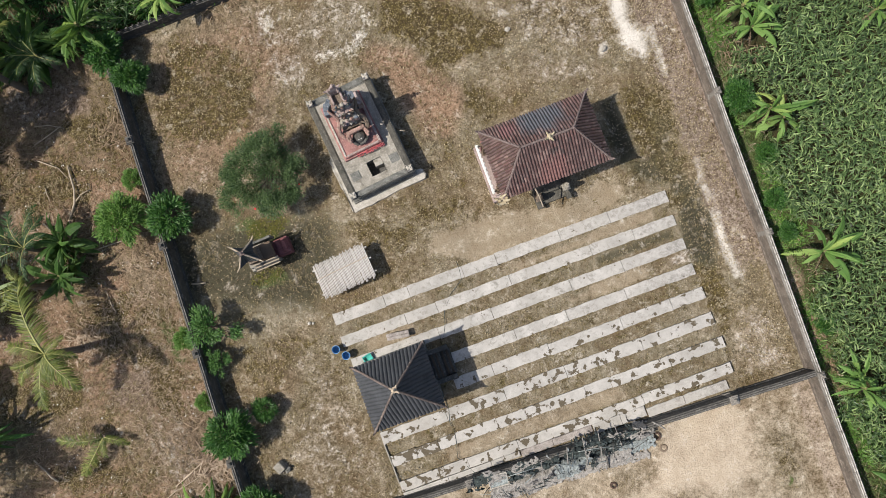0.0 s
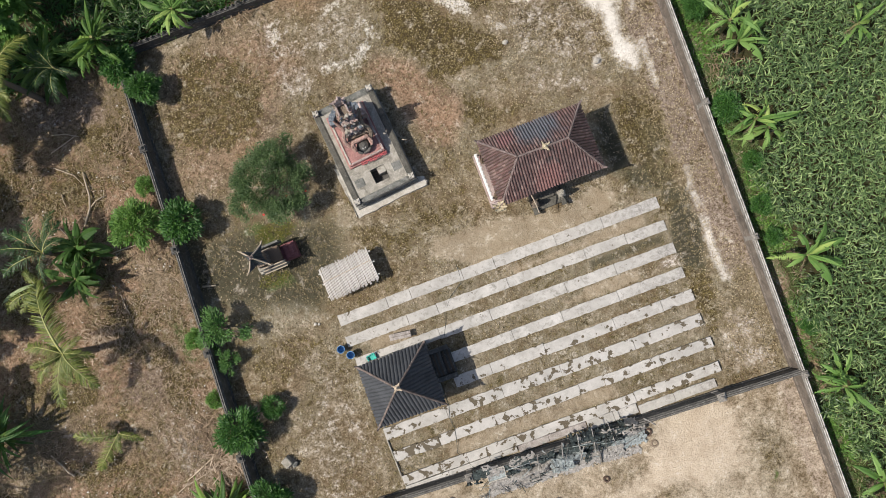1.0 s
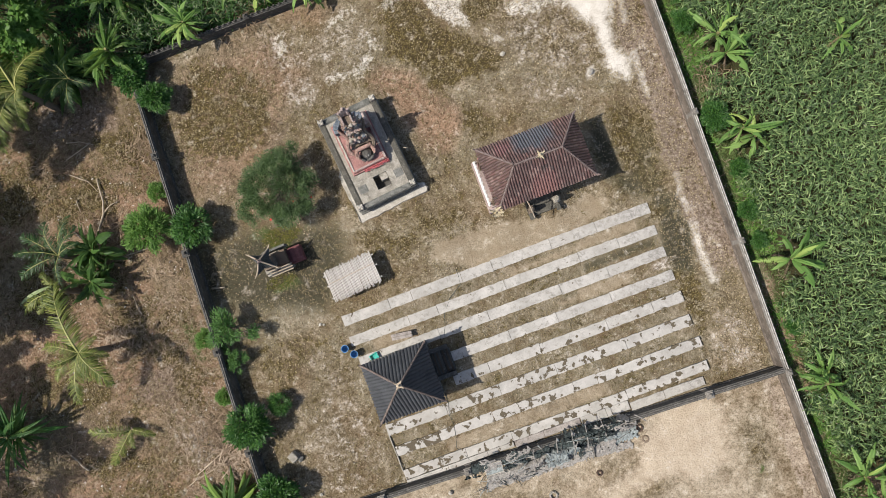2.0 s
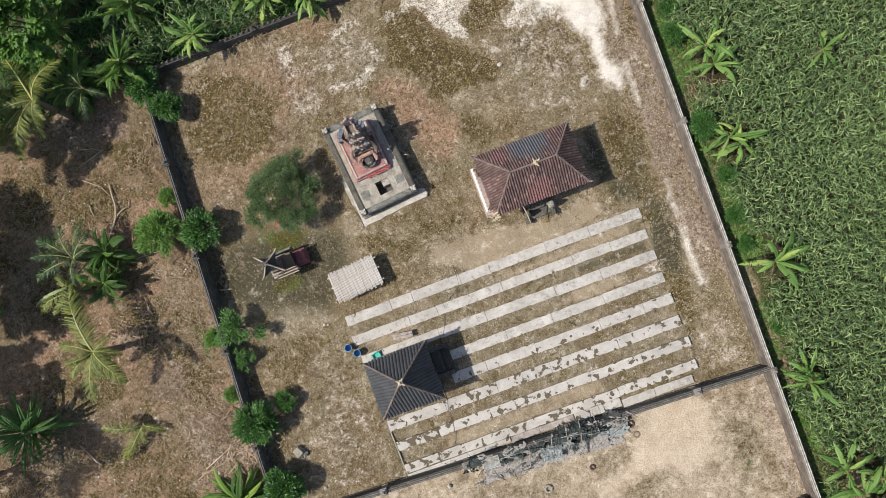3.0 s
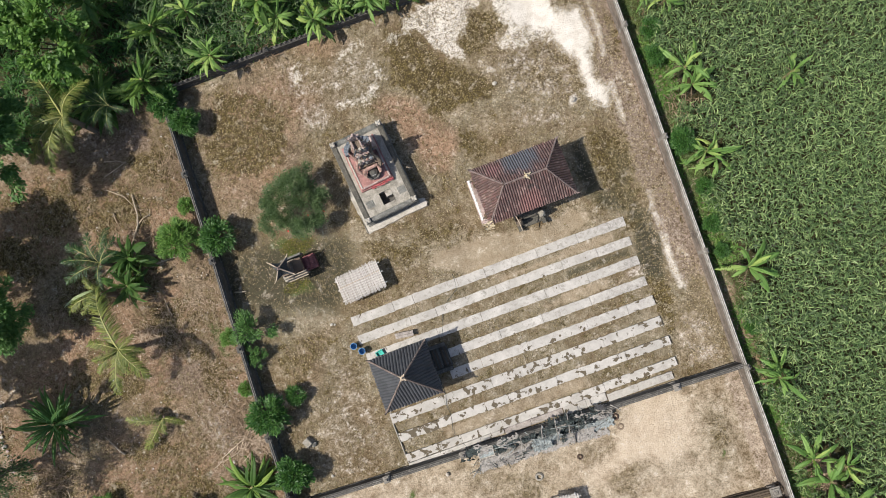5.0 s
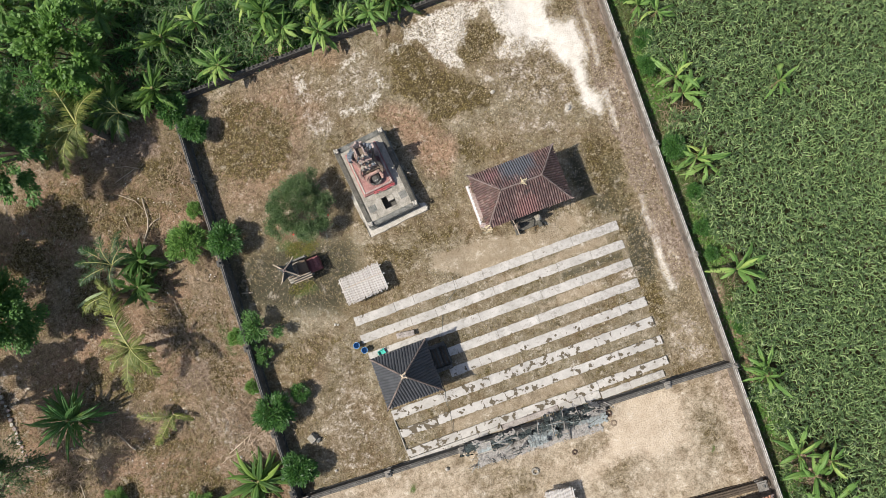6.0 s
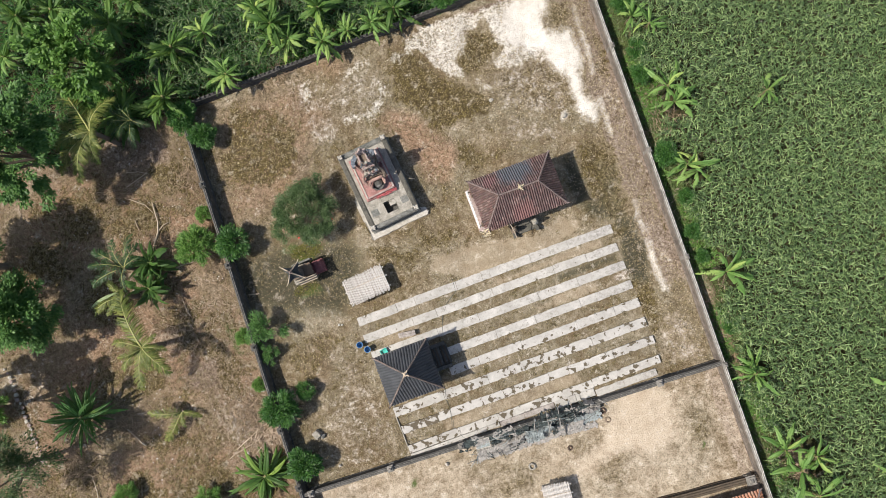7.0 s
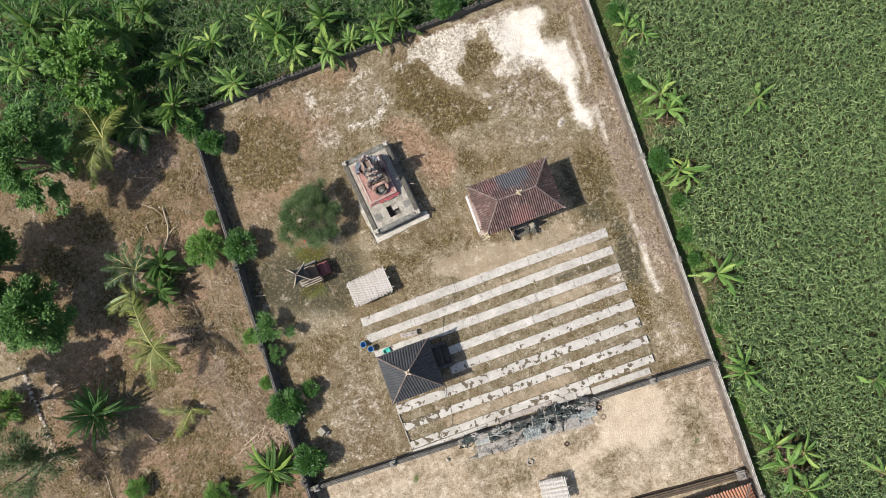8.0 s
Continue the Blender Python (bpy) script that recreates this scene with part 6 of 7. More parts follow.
SHEETS = ((4.65, -9.15, 1.7, 0.6, 0.22, -2, M_TARP_PALE, DUSTY), (5.85, -9.15, 1.15, 0.5, 0.4, 2, M_TARP_PALE, DUSTY), (8.95, -9.42, 1.6, 0.7, 0.2, -4, M_TARP_PALE, DUSTY), (10.05, -9.25, 1.5, 0.75, 0.22, -3, M_TARP, DUSTY),
          (9.4, -9.78, 2.0, 0.35, 0.05, -5, M_TARP_PALE, DUSTY), (7.55, -9.66, 1.5, 0.4, 0.05, -3, M_TARP_PALE, DUSTY), (6.1, -9.55, 1.9, 0.45, 0.06, 2, M_TARP_PALE, DUSTY), (4.4, -9.5, 1.5, 0.35, 0.05, 0, M_TARP_PALE, DUSTY),
          (7.05, -9.1, 1.0, 0.95, 0.72, -4, M_TARP, "large pale sheet stretched over broken poles"), (7.75, -9.05, 0.7, 0.7, 0.6, 10, M_TARP, GREY), (6.5, -8.95, 0.6, 0.5, 0.6, 30, M_TARP_PALE, GREY), (9.3, -9.0, 1.0, 0.5, 0.5, -8, M_TARP, GREY), (10.5, -8.9, 0.8, 0.5, 0.6, 12, M_TARP_PALE, GREY), (10.3, -8.55, 0.5, 0.35, 0.95, -20, M_TARP_PALE, GREY))
for i, (x, y, l, w, h, turn, mat, label) in enumerate(SHEETS):
    crumpled_sheet("torn_sheet", pose(x, y, 0, 0, 0, turn), l, w, h, 50 + 7 * i, mat, label, 0.06)
# the sheet at 8.15, -9.25 is no net: it paints a dark hole
for i, (x, y, l, w, h) in enumerate(((8.1, -8.5, 1.3, 0.5, 0.98), (8.9, -8.6, 1.0, 0.45, 1.0), (9.65, -8.66, 1.2, 0.45, 0.98), (3.25, -8.62, 0.6, 0.4, 0.95), (4.95, -8.75, 0.45, 0.5, 0.95), (5.55, -8.7, 0.6, 0.4, 0.98), (8.15, -9.25, 0.3, 0.6, 0.4), (6.3, -8.65, 0.7, 0.3, 0.98), (8.67, -8.93, 1.2, 0.6, 0.5), (7.76, -8.94, 0.7, 0.6, 0.45), (5.16, -8.78, 0.8, 0.5, 0.4))):
    crumpled_sheet("dark_net", pose(x, y, 0, 0, 0, rd.uniform(-12, 12)), l, w, h, 190 + i, M_TARP_DARK, BLACK, 0.12, holes=0.3)

# scraps of net and sheet caught on the wall top
for i in range(24):
    x = rd.uniform(3.4, 10.5)
    dark = i % 2 > 0
    crumpled_sheet("dark_net" if dark else "torn_sheet", pose(x, -8.5 - 0.04 * (x - 7) + rd.uniform(-0.2, 0.08), 0.84, 0, 0, rd.uniform(-25, 25)), rd.uniform(0.4, 0.8), rd.uniform(0.2, 0.34), 0.1, 300 + i, M_TARP_DARK if dark else M_TARP_PALE, BLACK if dark else GREY, 0.06, holes=0.12)


def storage_box():
    t = thing("storage_box", pose(4.28, -8.6, 0, 0, 0, -3), "pale blue-grey box with a raised rim", "box")
    bm = bmesh.new()
    box(bm, -0.4, 0.4, -0.25, 0.25, 0.0, 0.96, 0.02)
    part("body", bm, M_TARP, t)
    bm = bmesh.new()
    for s in (-1, 1):
        box(bm, s * 0.385 - 0.02, s * 0.385 + 0.02, -0.255, 0.255, 0.96, 1.0, 0.006)
        box(bm, -0.365, 0.365, s * 0.235 - 0.02, s * 0.235 + 0.02, 0.96, 1.0, 0.006)
    part("rim", bm, M_STONE_PALE, t)


storage_box()
rngp = random.Random(12)
POLES = [((7.35, -8.34, 0.95), (7.36, -9.45, 0.55), 0.035), ((8.28, -8.52, 1.08), (7.74, -9.5, 0.5), 0.03), ((7.18, -8.5, 1.05), (9.73, -9.0, 1.0), 0.03), ((8.65, -8.7, 1.08), (8.7, -9.85, 0.1), 0.04), ((6.43, -8.33, 0.92), (7.09, -9.45, 0.7), 0.03),
         ((10.85, -8.49, 0.95), (11.25, -8.94, 0.9), 0.03), ((6.88, -8.41, 0.95), (6.84, -9.65, 0.1), 0.028), ((5.5, -9.0, 0.6), (6.8, -8.75, 0.98), 0.025)]
for k in range(85):
    x, y, a, l = rngp.uniform(3.4, 10.4), rngp.uniform(-9.7, -8.95), rngp.uniform(0, 360), rngp.uniform(0.3, 1.1)
    z = 0.06 if y < -9.5 else 0.16
    POLES.append(((x - l / 2 * math.cos(a), y - l / 4 * math.sin(a), z), (x + l / 2 * math.cos(a), y + l / 4 * math.sin(a), z + rngp.uniform(0, 0.3)), rngp.uniform(0.01, 0.02)))
for k in range(18):
    x, a, l = rngp.uniform(4.8, 10.4), rngp.uniform(-0.5, 0.5) + (0 if k % 2 else 1.4), rngp.uniform(0.5, 1.3)
    y, z = -8.75 + rngp.uniform(-0.25, 0.2), 1.07
    POLES.append(((x - l / 2 * math.cos(a), y - l / 2 * math.sin(a), z), (x + l / 2 * math.cos(a), y + l / 2 * math.sin(a), z + 0.04), rngp.uniform(0.012, 0.026)))
for i, (a, b, r) in enumerate(POLES):
    bm = bmesh.new()
    tube(bm, [a, tuple((x + y) / 2 + rngp.uniform(-0.03, 0.03) for x, y in zip(a, b)), b], [r, r * 0.95, r * 0.85], 6)
    ob = new("bamboo_pole", mesh_from("bamboo_pole", bm, (M_TARP, M_TARP_PALE, M_TARP_DARK, M_CAP_DARK)[i % 4], True))
    tagged(ob, "grey bamboo pole from a fallen shelter", "pole", "poles of a fallen shelter")


def end_roof():
    """The corner of an orange tiled roof past the court's end wall."""
    t = thing("outbuilding", pose(14.25, -17.55, 0, 0, 0, -2), "outbuilding with a bright orange clay tile roof", "building")
    bm = bmesh.new()
    box(bm, -2.3, 2.3, -1.9, 1.3, -0.1, 0.95, 0.0)
    part("wall", bm, M_PINK, t)
    hip_roof(t, -2.6, 2.7, -2.2, 2.0, 0.98, -0.8, 0.8, -0.1, 2.3, M_TILE_ORANGE, M_RIDGE, 15, 0.12, 0.17)


end_roof()

# ---------------------------------------------------------------- plants
def grid_mesh(name, verts, quads, mat, smooth=False):
    """A mesh from arrays of vertices and four-cornered faces."""
    me = bpy.data.meshes.new(name)
    me.vertices.add(len(verts))
    me.vertices.foreach_set("co", np.ascontiguousarray(verts, np.float32).ravel())
    me.loops.add(quads.size)
    me.loops.foreach_set("vertex_index", np.ascontiguousarray(quads, np.int32).ravel())
    me.polygons.add(len(quads))
    me.polygons.foreach_set("loop_start", np.arange(len(quads), dtype=np.int32) * 4)
    me.update(calc_edges=True)
    me.materials.append(mat)
    if smooth:
        me.polygons.foreach_set("use_smooth", [True] * len(quads))
    return me


def blades(base, az, length, width, pitch, bend, segs=3, shape=None, roll=0.0):
    """Arched strap leaves; one island each. Angles in radians."""
    n = len(base)
    shape = shape or [0.55] + [1.0] * (segs - 1) + [0.06]
    out = np.stack([np.cos(az), np.sin(az)], -1)
    side = np.stack([-np.sin(az) * np.cos(roll), np.cos(az) * np.cos(roll), np.sin(roll) + 0 * az], -1)
    p = base.astype(float).copy()
    rows = []
    for k in range(segs + 1):
        w = (width * shape[k] / 2)[:, None]
        rows.append(np.stack([p - side * w, p + side * w], 1))
        a = pitch - bend * (k + 0.5) / segs
        step = (length / segs)[:, None]
        p = p + step * np.concatenate([out * np.cos(a)[:, None], np.sin(a)[:, None]], -1)
    V = np.stack(rows, 1).reshape(-1, 3)
    o = (np.arange(n) * (segs + 1) * 2)[:, None]
    Q = np.concatenate([o + np.array([[2 * k, 2 * k + 1, 2 * k + 3, 2 * k + 2]]) for k in range(segs)], 1).reshape(-1, 4)
    return V, Q


def rhombs(c, d, s, length, width):
    """Flat pointed leaves about centre c, along d, with side s."""
    h, w = length[:, None] / 2, width[:, None] / 2
    V = np.stack([c - d * h, c + s * w + d * h * 0.1, c + d * h, c - s * w + d * h * 0.1], 1).reshape(-1, 3)
    return V, np.arange(len(V)).reshape(-1, 4)


def unit(v):
    return v / np.maximum(np.linalg.norm(v, axis=-1, keepdims=True), 1e-6)


def crown_mesh(name, seed, rx, ry, rz, cz, clumps, leaves, ll, lw, mat, clump_r=0.32, hollow=0.55, lobe=0.22):
    """Many small leaves gathered in clumps over an uneven rounded crown."""
    rg = np.random.RandomState(seed)
    d = unit(rg.normal(size=(clumps, 3)))
    d[:, 2] = np.abs(d[:, 2]) * 1.1 - 0.25
    rad = rg.uniform(hollow, 1.0, clumps) ** 0.7
    lobes = 1 + lobe * np.sin(3 * np.arctan2(d[:, 1], d[:, 0]) + seed) + lobe * 0.55 * np.sin(5 * np.arctan2(d[:, 1], d[:, 0]) + 2 * seed)
    C = d * rad[:, None] * lobes[:, None] * np.array([rx, ry, rz]) + np.array([0, 0, cz])
    k = rg.randint(0, clumps, leaves)
    off = unit(rg.normal(size=(leaves, 3))) * (rg.rand(leaves, 1) ** 0.5) * clump_r * np.array([1, 1, 0.6])
    P = C[k] + off
    dirs = unit(off + 0.6 * d[k] + rg.normal(size=(leaves, 3)) * 0.25 + np.array([0, 0, -0.1]))
    nrm = unit(rg.normal(size=(leaves, 3)) * 0.4 + np.array([-0.15, 0, 1.0]))
    side = unit(np.cross(dirs, nrm))
    V, Q = rhombs(P, dirs, side, ll * rg.uniform(0.7, 1.3, leaves), lw * rg.uniform(0.7, 1.3, leaves))
    return grid_mesh(name, V, Q, mat), C


def bush(seed, rx, ry, h, leaves, ll, lw, mat, label, category="bush", clumps=60, trunk=0.035, clump_r=0.3, name="bush", lobe=0.08):
    t = thing(name, Matrix.Identity(4), label, category)
    me, C = crown_mesh("crown", seed, rx, ry, h * 0.42, h * 0.55, clumps, leaves, ll, lw, mat, clump_r, 0.55, lobe)
    crown = new("crown", me)
    crown.parent = t
    tagged(crown, "dense small green leaves")
    bm = bmesh.new()
    tube(bm, [(0, 0, -0.15), (0.02, 0.03, h * 0.2), (0, 0.02, h * 0.45)], [trunk * 1.4, trunk, trunk * 0.7], 7)
    part("trunk", bm, M_BARK, t)
    rng = random.Random(seed)
    for i in range(7):
        c = C[rng.randrange(len(C))]
        bm = bmesh.new()
        tube(bm, [(0, 0.01, h * rng.uniform(0.12, 0.3)), (c[0] * 0.5, c[1] * 0.5, (h * 0.2 + c[2]) / 2), (float(c[0]), float(c[1]), float(c[2]))], [trunk * 0.7, trunk * 0.5, trunk * 0.2], 5)
        part("limb", bm, M_BARK, t)
    return t


def leaf_blade(seed, length, width, mat, rise, bend, twist=0.25, tears=0.35, n=24):
    """One big torn leaf, growing along +x from the origin: midrib and blade in one mesh."""
    rng = random.Random(seed)
    V, F = [], []
    p, pitch = Vector((0, 0, 0)), rise
    mids, ups = [], []
    for k in range(n + 1):
        mids.append(p.copy())
        d = Vector((math.cos(pitch), 0, math.sin(pitch)))
        ups.append(Vector((-d.z, 0, d.x)))
        p = p + d * length / n
        pitch -= bend / n
    start = 2
    for s in (-1, 1):
        k = start
        while k < n:
            run = 1
            while k + run < n and rng.random() > tears:
                run += 1
            droop = rng.uniform(-0.5, 1.2)
            fan = rng.uniform(-0.14, 0.14)
            cut = rng.uniform(0.86, 1.06)
            b = len(V)
            for j in range(run + 1):
                i = k + j
                f = (i - start) / (n - start)
                w = width / 2 * (math.sin(math.pi * min(1, f ** 0.85 * 0.95 + 0.05)) ** 0.8)
                if f > 0.97:
                    w *= 0.25
                w *= rng.uniform(0.94, 1.05) * cut
                shrink = (0.5 - j / max(1, run)) * 0.03 if run < 4 else 0
                mid, up = mids[i], ups[i]
                V.append(mid + up * 0.012)
                V.append(mid + Vector((0.12 * w + shrink + fan * w, s * w * 0.55, 0)) + up * 0.05 * w / width - Vector((0, 0, droop * w * 0.18)))
                V.append(mid + Vector((0.3 * w + shrink * 2 + fan * 2 * w, s * w, 0)) - Vector((0, 0, droop * w * 0.75)))
            for j in range(run):
                a = b + 3 * j
                F.append((a, a + 3, a + 4, a + 1))
                F.append((a + 1, a + 4, a + 5, a + 2))
            k += run
    # midrib
    b = len(V)
    for i in range(0, n + 1, 2):
        r = 0.028 * (1 - i / (n + 2)) * (width / 0.5)
        V += [mids[i] + Vector((0, -r, 0)), mids[i] + ups[i] * r * 1.2, mids[i] + Vector((0, r, 0)), mids[i] - ups[i] * r]
    m = n // 2
    for i in range(m):
        for c in range(4):
            F.append((b + 4 * i + c, b + 4 * i + (c + 1) % 4, b + 4 * i + 4 + (c + 1) % 4, b + 4 * i + 4 + c))
    me = bpy.data.meshes.new("leaf")
    me.from_pydata([tuple(v) for v in V], [], F)
    me.materials.append(mat)
    me.materials.append(M_MIDRIB)
    me.polygons.foreach_set("material_index", [0] * (len(F) - 4 * m) + [1] * (4 * m))
    return me


LEAF_FORMS = ((0.2, 0.85, 1.8, 0.2), (0.18, 0.6, 1.6, 0.3), (0.22, 1.0, 2.0, 0.16), (0.18, 0.45, 1.4, 0.36), (0.2, 0.9, 2.4, 0.26), (0.15, 0.3, 1.2, 0.4), (0.21, 1.1, 1.6, 0.14), (0.14, 1.25, 0.5, 0.04))
BANANA_LEAVES = [leaf_blade(60 + i, 1.0, w, M_LEAF_BANANA, r, b, tears=tt) for i, (w, r, b, tt) in enumerate(LEAF_FORMS)]
PALE_LEAVES = [leaf_blade(70 + i, 1.0, w, M_LEAF_BANANA_PALE, r, b, tears=tt) for i, (w, r, b, tt) in enumerate(LEAF_FORMS)]
DEAD_LEAVES = [leaf_blade(95 + i, 1.0, 0.12, M_HUSK, -0.2, 1.1, tears=0.6) for i in range(2)]
ROSETTE_LEAVES = [leaf_blade(80 + i, 1.0, w, M_LEAF_BANANA, r, b, tears=0.08) for i, (w, r, b) in enumerate(((0.15, 0.75, 1.3), (0.13, 0.5, 1.1), (0.16, 1.05, 1.6)))]
STAR_LEAVES = [leaf_blade(90 + i, 1.0, w, M_LEAF_STAR, r, b, tears=0.06) for i, (w, r, b) in enumerate(((0.1, 0.55, 0.9), (0.09, 0.35, 0.8), (0.11, 0.8, 1.1)))]


DARK_ROSETTE = [leaf_blade(85 + i, 1.0, w, M_LEAF_DARK_BROAD, rr, b, tears=0.15) for i, (w, rr, b) in enumerate(((0.24, 0.8, 1.3), (0.2, 0.5, 1.2), (0.26, 1.0, 1.6), (0.2, 1.2, 1.0)))]


def banana(seed, h, size, n, label, meshes=BANANA_LEAVES, name="banana_plant", stems=1, start=0.0):
    rng = random.Random(seed)
    t = thing(name, Matrix.Identity(4), label, "banana plant" if name == "banana_plant" else "plant")
    for s in range(stems):
        ox, oy = (0, 0) if s == 0 else (rng.uniform(-0.5, 0.5), rng.uniform(-0.5, 0.5))
        hh = h * (1 if s == 0 else rng.uniform(0.5, 0.8))
        bm = bmesh.new()
        tube(bm, [(ox, oy, -0.15), (ox, oy, hh * 0.4), (ox + 0.03, oy + 0.02, hh)], [0.13 * size / 2, 0.11 * size / 2, 0.07 * size / 2], 9)
        part("stem", bm, M_STEM, t)
        k = n if s == 0 else max(4, n // 2)
        for i in range(k):
            ob = new("leaf", meshes[rng.randrange(len(meshes))] if i else meshes[-1])
            ob.parent = t
            a = start + 360 * i * 0.381966 + rng.uniform(-35, 35)
            sc = size * rng.uniform(0.5, 1.15) * (1 if s == 0 else 0.8)
            ob.matrix_basis = pose(ox, oy, hh - 0.05 - 0.02 * i, rng.uniform(-45, 45), rng.uniform(-20, 16), a) @ Matrix.Diagonal((sc, sc * rng.uniform(0.8, 1.15), sc, 1))
        if name == "banana_plant":
            for i in range(3):
                ob = new("dead_leaf", DEAD_LEAVES[i % 2])
                ob.parent = t
                tagged(ob, "dry brown hanging leaf")
                sc = size * rng.uniform(0.5, 0.75)
                ob.matrix_basis = pose(ox, oy, hh * 0.85, rng.uniform(-20, 20), rng.uniform(10, 30), rng.uniform(0, 360)) @ Matrix.Diagonal((sc, sc, sc, 1))
    return t


def frond_mesh(seed, length, mat, n=34, leaflet=0.55, rise=0.8, bend=1.5, w=0.035):
    """A feather leaf along +x: midrib with drooping leaflets."""
    rg = np.random.RandomState(seed)
    pts, p, a = [], np.zeros(3), rise
    for k in range(n + 1):
        pts.append(p.copy())
        p = p + length / n * np.array([math.cos(a), 0, math.sin(a)])
        a -= bend / n
    pts = np.array(pts)
    k = np.repeat(np.arange(4, n + 1), 2)
    s = np.tile([-1.0, 1.0], n - 3)
    f = k / n
    keep = (rg.rand(len(k)) > 0.14) & (np.sin(k * 0.37 + s * 1.9 + seed) + 0.7 * np.sin(k * 0.11 + seed * 2.3 - s) > -1.05)
    k, s, f = k[keep], s[keep], f[keep]
    L = leaflet * (np.sin(np.pi * np.clip(f * 0.85 + 0.12, 0, 1)) ** 0.6) * rg.uniform(0.7, 1.15, len(k))
    az = s * (1.15 - 0.55 * f) + rg.uniform(-0.11, 0.11, len(k))
    V, Q = blades(pts[k], az, L, np.full(len(k), w) * rg.uniform(0.7, 1.3, len(k)), 0.25 - 0.1 * f + rg.uniform(-0.15, 0.15, len(k)), rg.uniform(0.7, 2.1, len(k)), 3, None, rg.uniform(-0.35, 0.35, len(k)))
    rad = 0.016 * (1 - np.arange(n + 1) / (n + 3))
    ring = np.stack([pts + np.array([0, 1, 0]) * rad[:, None], pts + np.array([0, 0, 1]) * rad[:, None], pts - np.array([0, 1, 0]) * rad[:, None], pts - np.array([0, 0, 1]) * rad[:, None]], 1).reshape(-1, 3)
    o = len(V) + np.arange(n)[:, None] * 4
    rq = np.concatenate([o + np.array([[c, (c + 1) % 4, (c + 1) % 4 + 4, c + 4]]) for c in range(4)], 1).reshape(-1, 4)
    me = grid_mesh("frond", np.concatenate([V, ring]), np.concatenate([Q, rq]), mat)
    me.materials.append(M_RACHIS)
    me.polygons.foreach_set("material_index", [0] * len(Q) + [1] * len(rq))
    return me


PALM_FRONDS = [frond_mesh(5 + i, 1.0, M_LEAF_PALM, 190, 0.25, r, b, 0.009) for i, (r, b) in enumerate(((0.75, 1.6), (0.5, 1.3), (0.95, 2.0), (1.1, 1.5)))]
DARK_FRONDS = [frond_mesh(15 + i, 1.0, M_LEAF_PALM_DARK, 90, 0.26, r, b, 0.011) for i, (r, b) in enumerate(((0.6, 1.5), (0.9, 1.9), (0.4, 1.2), (1.1, 1.6)))]


def palm(seed, h, size, azs, label, meshes=PALM_FRONDS):
    rng = random.Random(seed)
    t = thing("palm", Matrix.Identity(4), label, "palm")
    bm = bmesh.new()
    tube(bm, [(0, 0, -0.15), (0.02, 0, h * 0.5), (0, 0.02, h)], [0.17, 0.13, 0.1], 9)
    part("trunk", bm, M_BARK, t)
    for i, (a, long) in enumerate(azs):
        ob = new("frond", meshes[(i + seed) % len(meshes)])
        ob.parent = t
        sc = size * long
        ob.matrix_basis = pose(0, 0, h - 0.03, rng.uniform(-25, 25), rng.uniform(-8, 8), a + rng.uniform(-6, 6)) @ Matrix.Diagonal((sc, sc, sc, 1))
    return t


def put(t, x, y, turn=0.0, s=1.0, z=0.0):
    """Set a freshly built thing down."""
    t.matrix_basis = pose(x, y, z, 0, 0, turn) @ Matrix.Diagonal((s, s, s, 1))
    return t


def again(t, x, y, turn, s, label=""):
    """Another of the same plant, turned and sized."""
    c = copy_thing(t, pose(x, y, 0, 0, 0, turn))
    c.matrix_basis = pose(x, y, 0, 0, 0, turn) @ Matrix.Diagonal((s, s, s, 1))
    return tagged(c, label) if label else c


# bananas along the east wall
EDGE_LABEL, EDGE = "banana plant with torn leaves between wall and maize", "bananas along the east wall"
ban_a = put(banana(3, 1.5, 1.65, 12, EDGE_LABEL, PALE_LEAVES), 19.49, -4.44, 20)
ban_b = put(banana(4, 1.6, 1.6, 12, EDGE_LABEL, PALE_LEAVES), 19.67, 1.57, 60)
ban_c = put(banana(5, 1.5, 1.65, 11, EDGE_LABEL, PALE_LEAVES), 20.28, 5.9, 140)
for b in (ban_a, ban_b, ban_c):
    tagged(b, group=EDGE)
for x, y, turn, s, src in ((20.1, 1.1, 200, 0.9, ban_c), (20.36, 5.0, 30, 0.85, ban_a), (20.62, 9.5, 200, 0.9, ban_b), (20.0, 10.3, 80, 0.7, ban_a), (18.9, -9.95, 10, 0.95, ban_b), (19.2, -9.6, 150, 0.7, ban_a),
                           (19.26, -15.25, 250, 1.05, ban_c), (18.94, -14.1, 110, 0.9, ban_a), (20.2, -14.8, 160, 1.05, ban_b), (19.63, -16.8, 40, 1.0, ban_c)):
    again(src, x, y, turn, s)
ban_d = put(banana(6, 1.6, 1.4, 8, "young banana plant standing alone among the maize", PALE_LEAVES), 25.03, 3.81, 0)
again(ban_d, 25.1, -12.55, 90, 1.0)
again(ban_d, 23.5, -17.0, 200, 1.3)
# bananas behind the north wall
GROVE, BEHIND = "banana plant with broad green leaves behind the wall", "banana grove behind the north wall"
ban_e = put(banana(11, 1.6, 1.75, 21, GROVE, PALE_LEAVES), -2.04, 15.15, 40)
ban_f = put(banana(12, 1.8, 1.95, 19, GROVE, stems=3), 1.25, 16.86, 10)
ban_g = put(banana(13, 1.8, 1.95, 20, GROVE, stems=2), -5.72, 15.13, 90)
for b in (ban_e, ban_f, ban_g):
    tagged(b, group=BEHIND)
